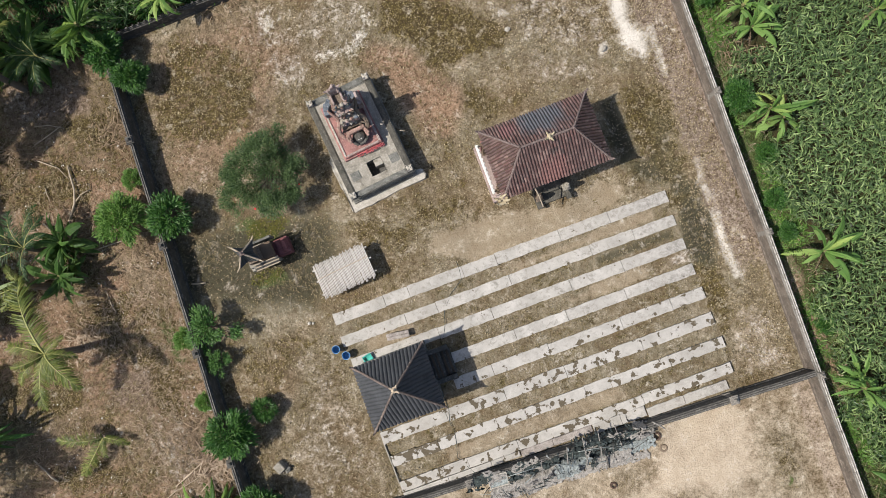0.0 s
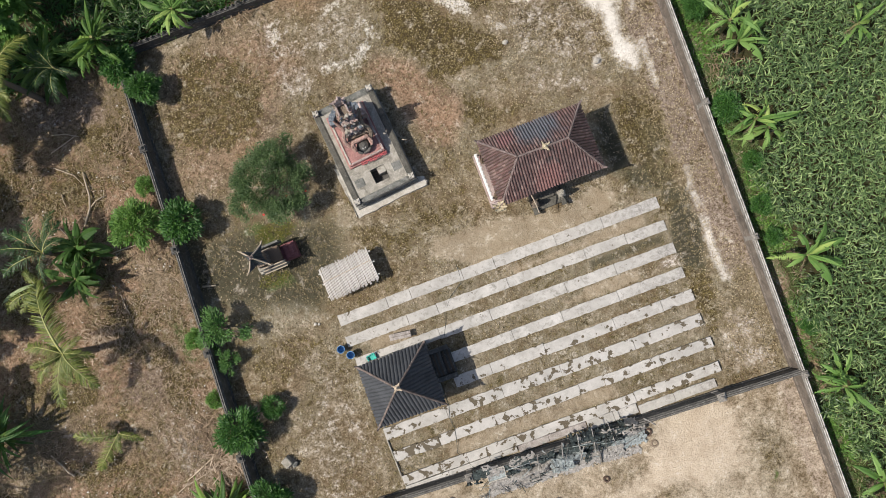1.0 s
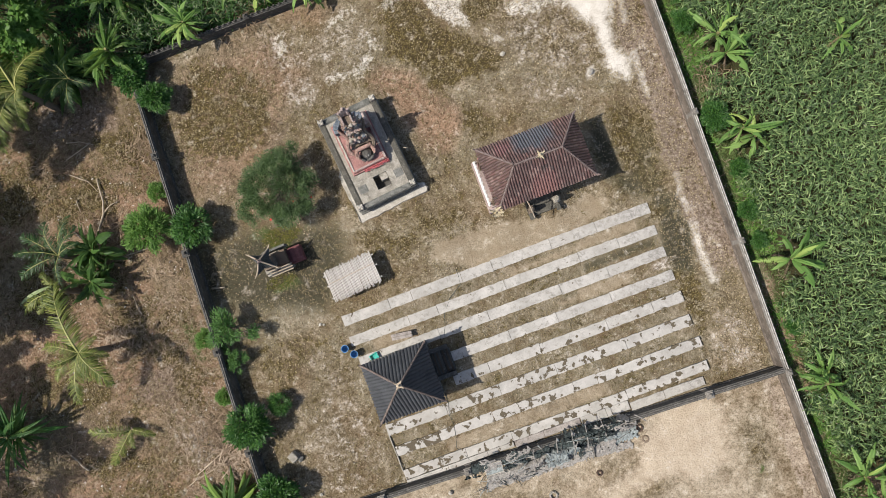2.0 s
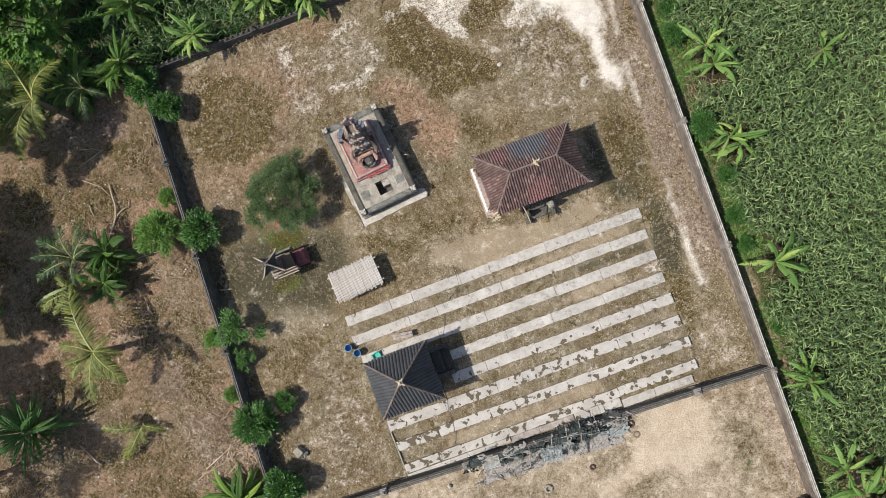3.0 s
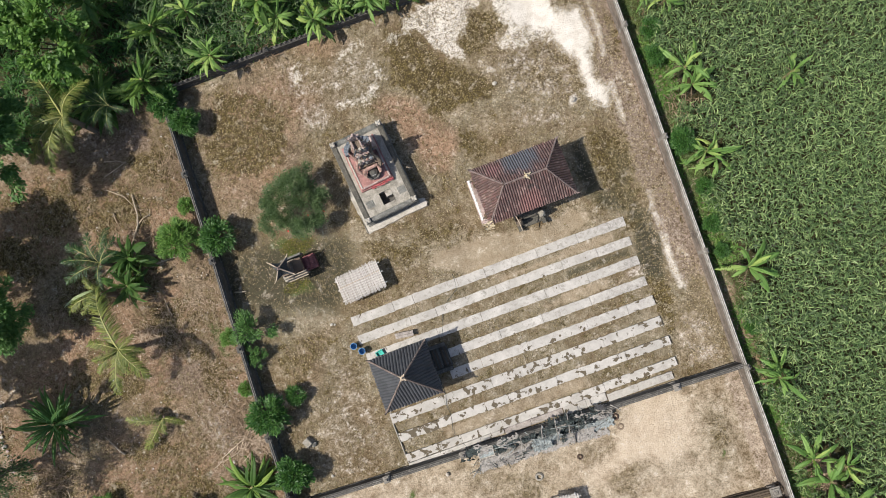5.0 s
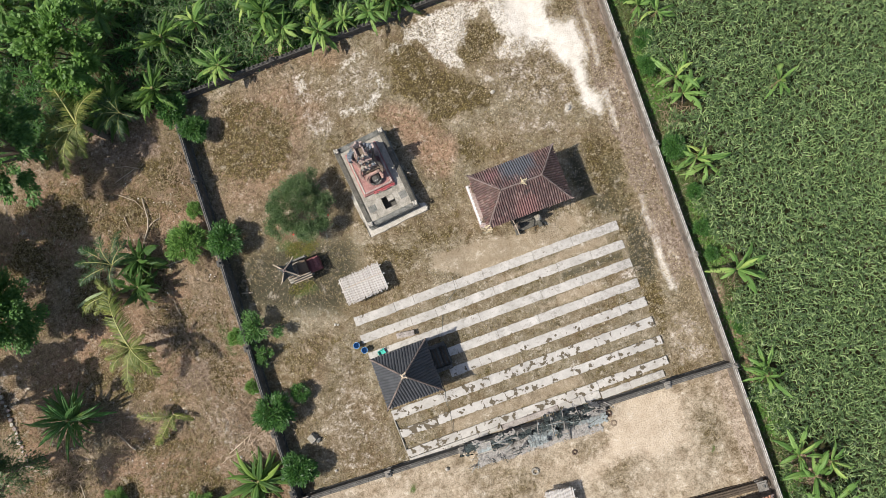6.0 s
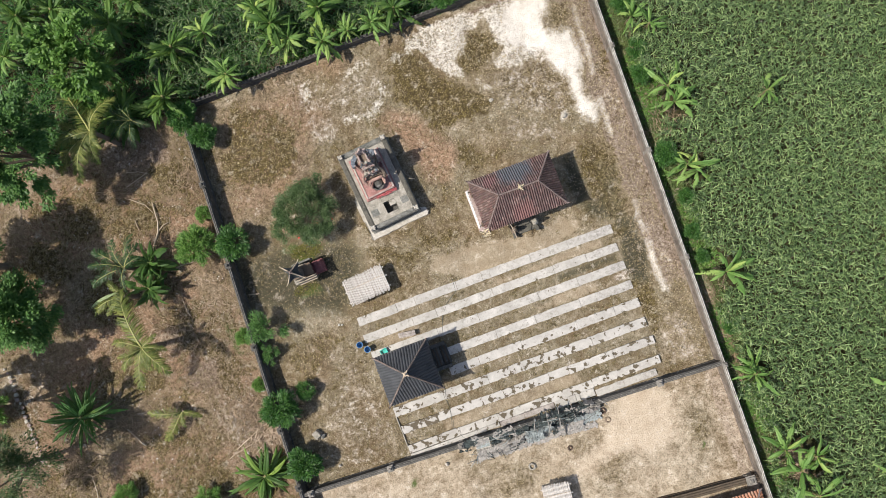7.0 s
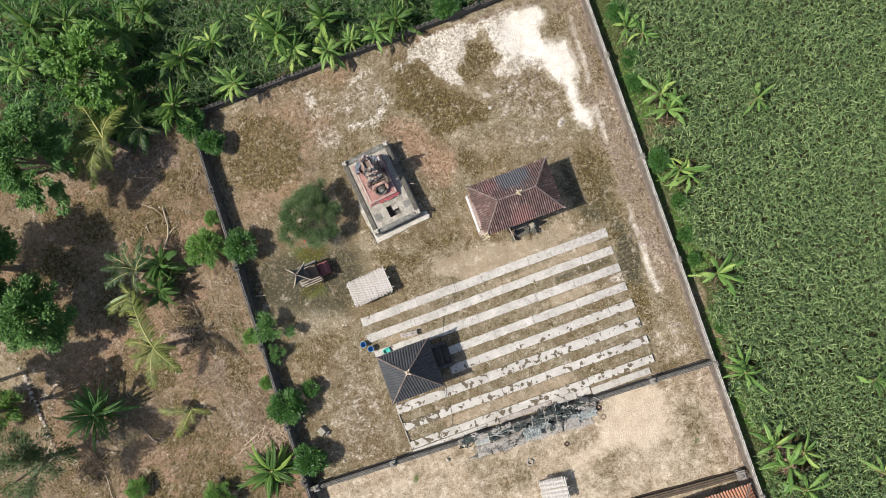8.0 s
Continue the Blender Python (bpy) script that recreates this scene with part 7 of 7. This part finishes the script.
for x, y, turn, s, src in ((1.85, 15.9, 100, 0.9, ban_e), (3.6, 15.04, 160, 0.9, ban_e), (6.5, 15.05, 200, 0.85, ban_e), (-2.49, 17.9, 300, 0.95, ban_e), (-4.39, 17.64, 60, 1.0, ban_g), (-7.22, 20.16, 20, 1.0, ban_f), (-13.61, 20.67, 60, 1.0, ban_e),
                           (-12.0, 22.4, 0, 1.1, ban_f), (0.67, 18.16, 150, 0.95, ban_e), (4.0, 16.85, 210, 0.9, ban_f), (7.93, 15.36, 100, 0.8, ban_f), (-5.74, 21.06, 250, 0.9, ban_f), (5.07, 15.2, 330, 0.7, ban_e),
                           (-10.2, 22.3, 180, 0.9, ban_g), (-6.9, 14.9, 200, 0.6, ban_g), (-8.4, 18.0, 40, 0.9, ban_g), (8.9, 16.6, 300, 0.85, ban_e)):
    again(src, x, y, turn, s)
# bushes
WALL_BUSH = "leafy green bush growing against the west wall"
bush_a = put(bush(3, 0.85, 0.88, 1.9, 3600, 0.19, 0.045, M_LEAF_BUSH, WALL_BUSH), -4.9, 6.25, 0)
bush_b = put(bush(4, 1.15, 1.0, 1.7, 5200, 0.2, 0.045, M_LEAF_LIGHT, "bright green feathery bush outside the wall"), -6.95, 6.85, 0)
bush_c = put(bush(7, 1.0, 1.0, 2.2, 3800, 0.24, 0.06, M_LEAF_BUSH, WALL_BUSH), -4.62, 12.6, 20, 0.72)
again(bush_a, -5.4, -3.2, 90, 1.08)
again(bush_c, -5.15, -6.45, 200, 0.85)
again(bush_c, -5.35, 13.95, 120, 0.82)
again(bush_a, -3.9, -2.75, 30, 0.55, "small dark green bush in dry turf")
again(bush_b, -6.15, 8.5, 40, 0.42, "low tuft of green weeds by the wall")
again(bush_b, -10.8, -6.7, 130, 0.8, "bright green bush in the dry plot")
again(bush_b, -15.2, -4.7, 200, 0.6, "small bright green bush in the dry plot")
sparse = put(bush(9, 1.0, 0.85, 1.7, 2100, 0.17, 0.045, M_LEAF_MID, "sparse bush with bare pale branches over the wall", clumps=26, trunk=0.05, clump_r=0.3, lobe=0.3), -4.9, 1.25, 0)
again(sparse, -5.15, -0.1, 150, 0.6, "small sparse bush leaning on the wall")
again(bush_b, -6.2, 1.2, 10, 0.45, "low green weeds outside the wall")
again(bush_b, -6.3, -1.6, 100, 0.35, "low green weeds outside the wall")
again(bush_a, 19.0, 2.6, 0, 0.75, "low dark green shrub beside the east wall")
for x, y, s in ((19.4, 7.2, 0.6), (19.3, 0.0, 0.5), (18.9, -1.9, 0.5), (19.7, 8.6, 0.6), (18.9, -7.4, 0.4), (19.9, 11.4, 0.7), (18.9, -3.3, 0.42)):
    again(bush_a, x, y, 50 * x + 70 * y, s, "low dark green shrub beside the east wall")
again(bush_c, 10.9, 15.2, 70, 0.7, "bright leafy bush leaning over the north wall")
shrub = put(bush(17, 1.8, 1.8, 2.6, 25000, 0.088, 0.034, M_LEAF_SHRUB, "open rounded shrub with a few red flowers", "shrub", clumps=130, clump_r=0.33, trunk=0.05, name="shrub", lobe=0.14), -0.5, 6.4, 0)
rf = random.Random(5)
for k in range(4):
    a, r = rf.uniform(-2.2, -0.6), rf.uniform(0.9, 1.6)
    bm = bmesh.new()
    for j in range(5):
        b = j * math.tau / 5
        lump(bm, (0.03 * math.cos(b), 0.03 * math.sin(b), 0), 0.028, rf, 0.5)
    fl = part("flower", bm, M_FLOWER, shrub, "red five-petalled flower")
    fl.matrix_basis = pose(r * math.cos(a), r * math.sin(a), 2.2 - 0.5 * r * r)
# trees of the west plot
tree_a = put(bush(23, 1.7, 1.75, 6.0, 15000, 0.2, 0.09, M_LEAF_MID, "round dense green tree in the dry plot", "tree", clumps=110, trunk=0.12, clump_r=0.5, name="tree", lobe=0.2), -16.2, 6.2, 0)
tree_b = put(bush(24, 2.3, 2.9, 7.5, 17000, 0.22, 0.1, M_LEAF_MID, "dense dark green tree at the plot's edge", "tree", clumps=150, trunk=0.13, clump_r=0.42, name="tree", lobe=0.2), -13.3, 14.3, 0)
tree_c = put(bush(25, 2.0, 2.5, 6.0, 9000, 0.27, 0.15, M_LEAF_LIGHT, "light green broad-leaved tree above the bananas", "tree", clumps=70, trunk=0.1, clump_r=0.42, name="tree", lobe=0.34), -8.82, 18.24, 0)
feathery = put(bush(27, 2.3, 2.6, 8.0, 11000, 0.17, 0.05, M_LEAF_SHRUB, "thin-leaved open green tree beside the footpath", "tree", clumps=80, trunk=0.1, clump_r=0.55, name="tree", lobe=0.22), -18.9, -1.3, 0)
again(bush_b, -21.0, 2.2, 40, 1.0, "bright green bush beside the footpath")
again(tree_a, -18.1, 9.8, 200, 1.32, "leafy green tree at the edge of the plot")
slender = put(bush(26, 1.1, 1.1, 11.0, 6500, 0.22, 0.1, M_LEAF_MID, "slender leafy tree beyond the dry plot", "tree", clumps=40, trunk=0.1, clump_r=0.4, name="tree", lobe=0.3), -21.7, 3.95, 0)
again(slender, -20.6, 2.1, 140, 0.98)
# palms of the west plot
palm_a = put(palm(2, 3.0, 3.4, ((114, 1.1), (17, 0.75), (240, 0.9), (213, 0.9), (182, 0.7), (295, 0.4), (70, 0.4), (150, 0.6), (262, 0.6)), "coconut palm with ragged yellow-green fronds"), -9.6, 14.2, 0)
palm_b = put(palm(5, 2.6, 3.1, ((95, 1.2), (146, 0.62), (172, 0.45), (212, 0.58), (250, 0.76), (282, 0.5), (298, 0.8), (340, 0.45), (30, 0.35)), "young coconut palm with arching yellowish fronds"), -10.8, 2.4, 0)
palm_c = put(palm(6, 1.5, 2.4, ((190, 0.95), (215, 0.6), (120, 0.6)), "young coconut palm with a few hanging fronds"), -11.4, 5.5, 0)
fold = new("folded_frond", leaf_blade(99, 2.3, 0.2, M_LEAF_PALE_FOLD, 0.5, 1.2, tears=0.1))
fold.parent = palm_c
fold.matrix_basis = pose(0.1, 0.3, 1.5, 12, 0, 187)
tagged(fold, "pale folded underside of a young frond")
palm_d = put(palm(7, 0.5, 2.0, ((154, 0.95), (225, 1.0), (333, 0.6), (270, 0.5)), "small yellowing palm seedling in dry grass"), -10.8, -1.5, 0)
palm_e = put(banana(35, 1.5, 2.0, 60, "bright green star of long stiff leaves", STAR_LEAVES, "leafy_clump"), -15.8, 0.1, 0)
clump = put(banana(33, 1.2, 1.5, 26, "dark green clump of broad upright leaves", DARK_ROSETTE, "leafy_clump", stems=2), -9.6, 6.8, 0)
again(clump, -10.1, 5.5, 130, 0.95)
palm_f = put(palm(9, 1.9, 2.15, ((100, 0.9), (130, 1.0), (165, 0.9), (190, 1.0), (40, 0.8), (70, 0.9), (10, 0.6), (250, 0.7)), "grey-green young palm with drooping ragged fronds", DARK_FRONDS), -10.7, 6.9, 0)
again(palm_f, -7.9, 14.6, 70, 0.8, "dark green palm in the shade of the grove")
ros = put(banana(31, 0.8, 2.0, 56, "spiky clump of narrow green leaves beside the wall", ROSETTE_LEAVES, "leafy_clump"), -7.5, -6.35, 0)
again(ros, -8.6, 15.4, 40, 1.0, "leafy dark clump in the shade of the grove")

# ---------------------------------------------------------------- maize, weeds, litter
def stuff(name, V, Q, mat, label, category):
    ob = new(name, grid_mesh(name, V, Q, mat))
    return tagged(ob, label, category, kind="stuff")


def maize(name, seed, keep, x0, x1, y0, y1, step, per, label, height=(0.75, 1.05), size=(0.45, 0.75), wide=(0.03, 0.048), mat=M_LEAF_CORN):
    rg = np.random.RandomState(seed)
    X, Y = np.meshgrid(np.arange(x0, x1, step), np.arange(y0, y1, step))
    P = np.stack([X.ravel(), Y.ravel()], -1) + rg.uniform(-0.45, 0.45, (X.size, 2)) * step
    P = P[keep(P[:, 0], P[:, 1])]
    n = len(P)
    hills = 0.12 * np.sin(P[:, 0] * 0.9 + 1.3 * np.sin(P[:, 1] * 0.6)) + 0.1 * np.sin(P[:, 1] * 1.7 + P[:, 0])
    P = np.repeat(P, per, 0)
    z = rg.uniform(*height, n * per) + np.repeat(hills, per)
    base = np.concatenate([P + rg.uniform(-0.03, 0.03, P.shape), z[:, None]], -1)
    az = rg.uniform(0, math.tau, n * per)
    V, Q = blades(base, az, rg.uniform(*size, n * per), rg.uniform(*wide, n * per), rg.uniform(0.35, 1.3, n * per), rg.uniform(1.0, 2.6, n * per), 4, [0.6, 1.0, 0.9, 0.6, 0.06], rg.uniform(-0.5, 0.5, n * per))
    return stuff(name, V, Q, mat, label, "maize")


def field(x, y):
    edge = at_line(EAST0, EAST1, y) + 1.4 - 0.6 * np.clip((-5.5 - y) / 2, 0, 1) + 0.35 * np.sin(y * 1.3) + 0.25 * np.sin(y * 3.1)
    gap = np.zeros_like(x, bool)
    for cx, cy, r in ((19.85, -4.6, 0.9), (20.1, 1.35, 0.9), (20.5, 4.95, 1.0), (19.2, -9.9, 0.7), (19.7, -15.0, 1.3)):
        gap |= (x - cx) ** 2 + (y - cy) ** 2 < r * r
    return (x > edge) & ~gap & (x < 39.5 + (y - 6.7) * 0.412) & (y < 9.5 + (34.6 - x) * 0.392)


def grove(x, y):
    return (y > 15.0) & (x < 19.5) & (y < 10.5 + (34.6 - x) * 0.392) & (x > -6 + 0.5 * np.sin(y))


maize("maize_field", 1, field, 18, 40, -24, 17, 0.22, 7, "dense green maize crop with arching leaves", (0.2, 1.3), (0.26, 0.46), (0.03, 0.056))
maize("maize_patch", 2, grove, -8, 19, 14.7, 26, 0.34, 6, "dark maize growing among the bananas", (0.5, 0.95), (0.3, 0.55), mat=M_LEAF_CORN_DARK)


def scatter(seed, n, x0, x1, y0, y1, keep=None):
    rg = np.random.RandomState(seed)
    P = np.stack([rg.uniform(x0, x1, n), rg.uniform(y0, y1, n)], -1)
    return (P if keep is None else P[keep(P[:, 0], P[:, 1])]), rg


def flat_leaves(name, P, rg, l, w, mat, label, category, z=0.015):
    n = len(P)
    a = rg.uniform(0, math.tau, n)
    d = np.stack([np.cos(a), np.sin(a), rg.uniform(-0.25, 0.25, n)], -1)
    s = np.stack([-np.sin(a), np.cos(a), rg.uniform(-0.4, 0.4, n)], -1)
    c = np.concatenate([P, np.full((n, 1), z) + rg.uniform(0, 0.02, (n, 1))], -1)
    V, Q = rhombs(c, unit(d), unit(s), l * rg.uniform(0.5, 1.5, n), w * rg.uniform(0.5, 1.5, n))
    return stuff(name, V, Q, mat, label, category)


def in_yard(x, y):
    sy = SOUTH0[1] + (SOUTH1[1] - SOUTH0[1]) * (x - SOUTH0[0]) / (SOUTH1[0] - SOUTH0[0])
    ok = (x > at_line(WEST0, WEST1, y) + 0.2) & (x < at_line(EAST0, EAST1, y) - 0.3) & (y < 14.5) & (y > sy + 0.2)
    paved = (x > 0) & (x < 15) & (y < 0.05) & (np.mod(-y, 1.075) < 0.5)
    for name, amount, soft, pts in PATCHES:
        if name in ("trod", "powder") and amount > 0.7:
            ok &= outline_depth(x, y, pts) < 0
    thin = (x > 0) & (x < 15) & (y < 0.05) & (np.mod(x * 7.3 + y * 11.9, 1.0) > 0.45)
    return ok & ~paved & ~thin & ~((x > 2) & (x < 5.7) & (y > 4) & (y < 9))


def in_west(x, y):
    return x < at_line(WEST0, WEST1, y) - 0.2


def by_east(x, y):
    e = at_line(EAST0, EAST1, y)
    return (x > e + 0.25) & (x < e + 1.9)


P, rg = scatter(11, 15000, -6, 18.5, -9, 14, in_yard)
flat_leaves("leaf_litter", P, rg, 0.07, 0.038, M_LITTER, "dry pale leaves strewn over the yard", "leaf litter")
P, rg = scatter(12, 15000, -24, -5, -12, 18, in_west)
flat_leaves("leaf_litter", P, rg, 0.1, 0.04, M_HUSK, "dry leaves and husks over the reddish plot", "leaf litter")


def tufts(name, seed, n, box_, keep, mat, label, l=(0.06, 0.16), per=5, w=0.014, clumpy=0.0):
    P, rg = scatter(seed, n, *box_, keep)
    if clumpy:
        f = np.sin(P[:, 0] * 1.1 + 2 * np.sin(P[:, 1] * 0.7)) + np.sin(P[:, 1] * 1.4 + 1.5 * np.sin(P[:, 0] * 0.9))
        P = P[f > clumpy]
    P = np.repeat(P, per, 0)
    m = len(P)
    base = np.concatenate([P + rg.normal(0, 0.03, P.shape), np.full((m, 1), -0.02)], -1)
    V, Q = blades(base, rg.uniform(0, math.tau, m), rg.uniform(*l, m), np.full(m, w), rg.uniform(0.3, 1.2, m), rg.uniform(0.3, 1.2, m), 2)
    return stuff(name, V, Q, mat, label, "grass")


tufts("dry_grass", 21, 16000, (-6, 18.5, -9, 14), in_yard, M_DRYGRASS, "thin dry yellow grass in the yard", clumpy=-0.6)
tufts("dry_grass", 22, 11000, (-24, -5, -12, 18), in_west, M_DRYGRASS, "dry straw-coloured grass over the plot", (0.1, 0.3), 5, 0.016, -0.8)
tufts("weeds", 23, 9000, (17.3, 21.5, -18, 14), by_east, M_GRASS, "green weeds along the foot of the east wall", (0.08, 0.26), 5, 0.022)
tufts("weeds", 27, 3600, (17.3, 21.5, -18, 14), by_east, M_LEAF_LIGHT, "leafy green weeds along the foot of the east wall", (0.12, 0.3), 6, 0.05, 0.1)
tufts("weeds", 24, 3800, (-3.3, 0.2, 1.7, 5.1), lambda x, y: ((x - -1.37) / 0.95) ** 2 + ((y - 4.54) / 0.45) ** 2 < 1, M_MOSS, "mossy olive weeds beside the small shrine", (0.05, 0.13), 4, 0.014)
tufts("weeds", 25, 2600, (-3.3, 0.2, 1.4, 5.1), lambda x, y: ((x - -2.11) / 0.75) ** 2 + ((y - 2.53) / 0.3) ** 2 < 1, M_MOSS, "mossy olive weeds beside the small shrine", (0.05, 0.13), 4, 0.014)
tufts("undergrowth", 26, 5200, (-16, 18, 14.5, 26), lambda x, y: (y > 14.95) & (y < 12 + (34.6 - x) * 0.392), M_LEAF_BUSH, "dark undergrowth below the banana grove", (0.3, 0.7), 6, 0.06)

P, rg = scatter(13, 260, -14, -6, -6, 13, in_west)
flat_leaves("paper_scraps", P, rg, 0.07, 0.05, M_WHITE, "white scraps of paper and plastic in the dry plot", "litter")


def straw(name, seed, n, box_, keep, mat, label, l=(0.15, 0.45), w=0.014):
    P, rg = scatter(seed, n, *box_, keep)
    m = len(P)
    base = np.concatenate([P, rg.uniform(0.005, 0.03, (m, 1))], -1)
    V, Q = blades(base, rg.uniform(0, math.tau, m), rg.uniform(*l, m), np.full(m, w) * rg.uniform(0.6, 1.6, m), rg.uniform(-0.02, 0.2, m), rg.uniform(0, 0.3, m), 2)
    return stuff(name, V, Q, mat, label, "straw")


straw("straw", 41, 12000, (-24, -5, -12, 18), in_west, M_HUSK, "brown straw and twigs over the reddish plot")
straw("straw", 42, 4500, (-24, -5, -12, 18), in_west, M_STRAW, "pale straw over the reddish plot", (0.12, 0.35), 0.009)
straw("straw", 43, 9000, (-6, 18.5, -9, 14), in_yard, M_HUSK, "dry grass stalks over the yard", (0.06, 0.18), 0.012)
straw("straw", 44, 3000, (-9.5, -5.8, -6.5, 4), in_west, M_STRAW, "pale pinkish straw heaped along the west wall", (0.12, 0.4), 0.011)
straw("straw", 45, 900, (18.2, 20.4, -16.5, 9), by_east, M_STRAW, "dry banana trash along the east wall", (0.15, 0.4), 0.02)
P, rg = scatter(14, 4200, 10.5, 17.8, 5.8, 13.9, lambda x, y: in_yard(x, y) & (np.sin(x * 1.3 + 2 * np.sin(y)) + np.sin(y * 1.7) > -0.7))
flat_leaves("lime_crumbs", P, rg, 0.065, 0.045, M_LITTER, "pale crumbs of lime and stone in the dry turf", "rubble", 0.02)
P, rg = scatter(15, 6000, 15.8, 18.4, -8, 14, lambda x, y: in_yard(x, y) & (x > at_line((16.5, 14), (15.6, -9), y)))
flat_leaves("gravel", P, rg, 0.06, 0.045, M_LITTER, "pale gravel scattered over the lane by the east wall", "gravel", 0.02)

# ---------------------------------------------------------------- dead wood
def stick(pts, r, label, name="branch", mat=None):
    bm = bmesh.new()
    tube(bm, pts, [r * (1 - 0.5 * i / len(pts)) for i in range(len(pts))], 6)
    ob = new(name, mesh_from(name, bm, mat or M_STICK, True))
    return tagged(ob, label, name, "dead wood of the dry plot")


rs = random.Random(77)
for x, y, a, l, r in ((-8.9, 3.9, 95, 1.0, 0.03), (-10.3, 5.2, 70, 1.1, 0.03),
                      (-7.3, -3.9, 25, 2.2, 0.025), (-7.6, -4.1, 22, 2.4, 0.025), (-8.3, -4.6, 14, 2.0, 0.02), (-13.9, -2.0, 120, 1.5, 0.05), (-8.2, 6.2, 0, 1.6, 0.03), (-17.0, -4.0, 90, 1.6, 0.04), (-12.4, 8.4, 30, 0.8, 0.02)):
    c, s = math.cos(radians(a)), math.sin(radians(a))
    pts = [(x + c * l * (k / 4 - 0.5) + rs.uniform(-0.04, 0.04), y + s * l * (k / 4 - 0.5) + rs.uniform(-0.04, 0.04), r + 0.01 + 0.03 * (k % 2)) for k in range(5)]
    stick(pts, r, "dry pale branch lying on the ground")
# a forked dead branch and thinner sticks round it
FORKED = ((((-9.64, 7.70, 0.05), (-9.05, 8.51, 0.08), (-8.86, 9.07, 0.10), (-8.85, 9.89, 0.07), (-8.83, 10.25, 0.04)), 0.060),
          (((-9.03, 8.56, 0.05), (-8.65, 8.78, 0.08), (-8.26, 8.84, 0.10)), 0.035),
          (((-10.07, 10.93, 0.05), (-9.25, 10.25, 0.08), (-8.94, 9.61, 0.10)), 0.025),
          (((-10.09, 9.63, 0.05), (-10.09, 9.32, 0.08), (-10.04, 8.99, 0.10)), 0.030),
          (((-9.95, 11.62, 0.05), (-9.26, 11.78, 0.08), (-8.56, 11.98, 0.10)), 0.035),
          (((-9.69, 12.41, 0.05), (-9.02, 12.21, 0.08), (-8.45, 11.85, 0.10)), 0.025),
          (((-10.67, 8.19, 0.05), (-10.41, 7.73, 0.08)), 0.035),
          (((-8.17, 9.12, 0.05), (-8.27, 8.74, 0.08)), 0.020),
          (((-8.71, 9.22, 0.05), (-8.50, 9.22, 0.08)), 0.018))
for pts, rad in FORKED:
    stick(pts, rad, "dry forked branch of pale dead wood")
stick([(-5.3, 3.35, 0.04), (-4.95, 3.25, 0.04), (-4.7, 3.2, 0.04)], 0.05, "short pale stick by the west wall", "stick")
stick([(5.45, 6.25, 0.75), (5.75, 6.15, 0.5)], 0.02, "thin pale stick leaning on the shrine base", "stick")


def dead_leaves(x, y, n, seed, label, mat=M_HUSK):
    """A heap of dry fallen fronds and husks."""
    rg = np.random.RandomState(seed)
    base = np.concatenate([rg.normal(0, 0.5, (n, 2)), rg.uniform(0.0, 0.18, (n, 1))], -1)
    V, Q = blades(base, rg.uniform(0, math.tau, n), rg.uniform(0.15, 0.55, n), rg.uniform(0.015, 0.05, n), rg.uniform(-0.1, 0.5, n), rg.uniform(0, 0.8, n), 3)
    ob = new("husk_pile", grid_mesh("husk_pile", V, Q, mat))
    ob.matrix_basis = pose(x, y, 0)
    tagged(ob, label, "husk pile", kind="stuff")


for i, (x, y, n) in enumerate(((-9.4, 7.6, 160), (-10.3, 2.6, 220), (-7.3, -3.0, 240), (-6.6, -4.4, 260), (-6.2, 10.9, 160), (-6.5, 5.4, 120), (-17.4, -2.6, 150), (19.9, 4.2, 120), (19.4, -16.4, 160), (-14.0, -1.4, 160), (-11.0, 11.6, 160), (0.6, 15.1, 180))):
    dead_leaves(x, y, n, 300 + i, "heap of dry brown leaves and husks on the ground", M_STRAW if i in (1, 3) else M_HUSK)

# a rough kerb of stones along the footpath
rk = random.Random(91)
for k in range(22):
    f = k / 21
    x, y = -19.9 + 0.5 * f + rk.uniform(-0.08, 0.08), 4.2 - 5.6 * f
    stone_block(pose(x, y, 0, 0, 0, 50 * k), rk.uniform(0.08, 0.15), (M_STONE_PALE, M_PINK)[k % 2], "rough stone in the kerb of a footpath", 200 + k, "kerb_stone")
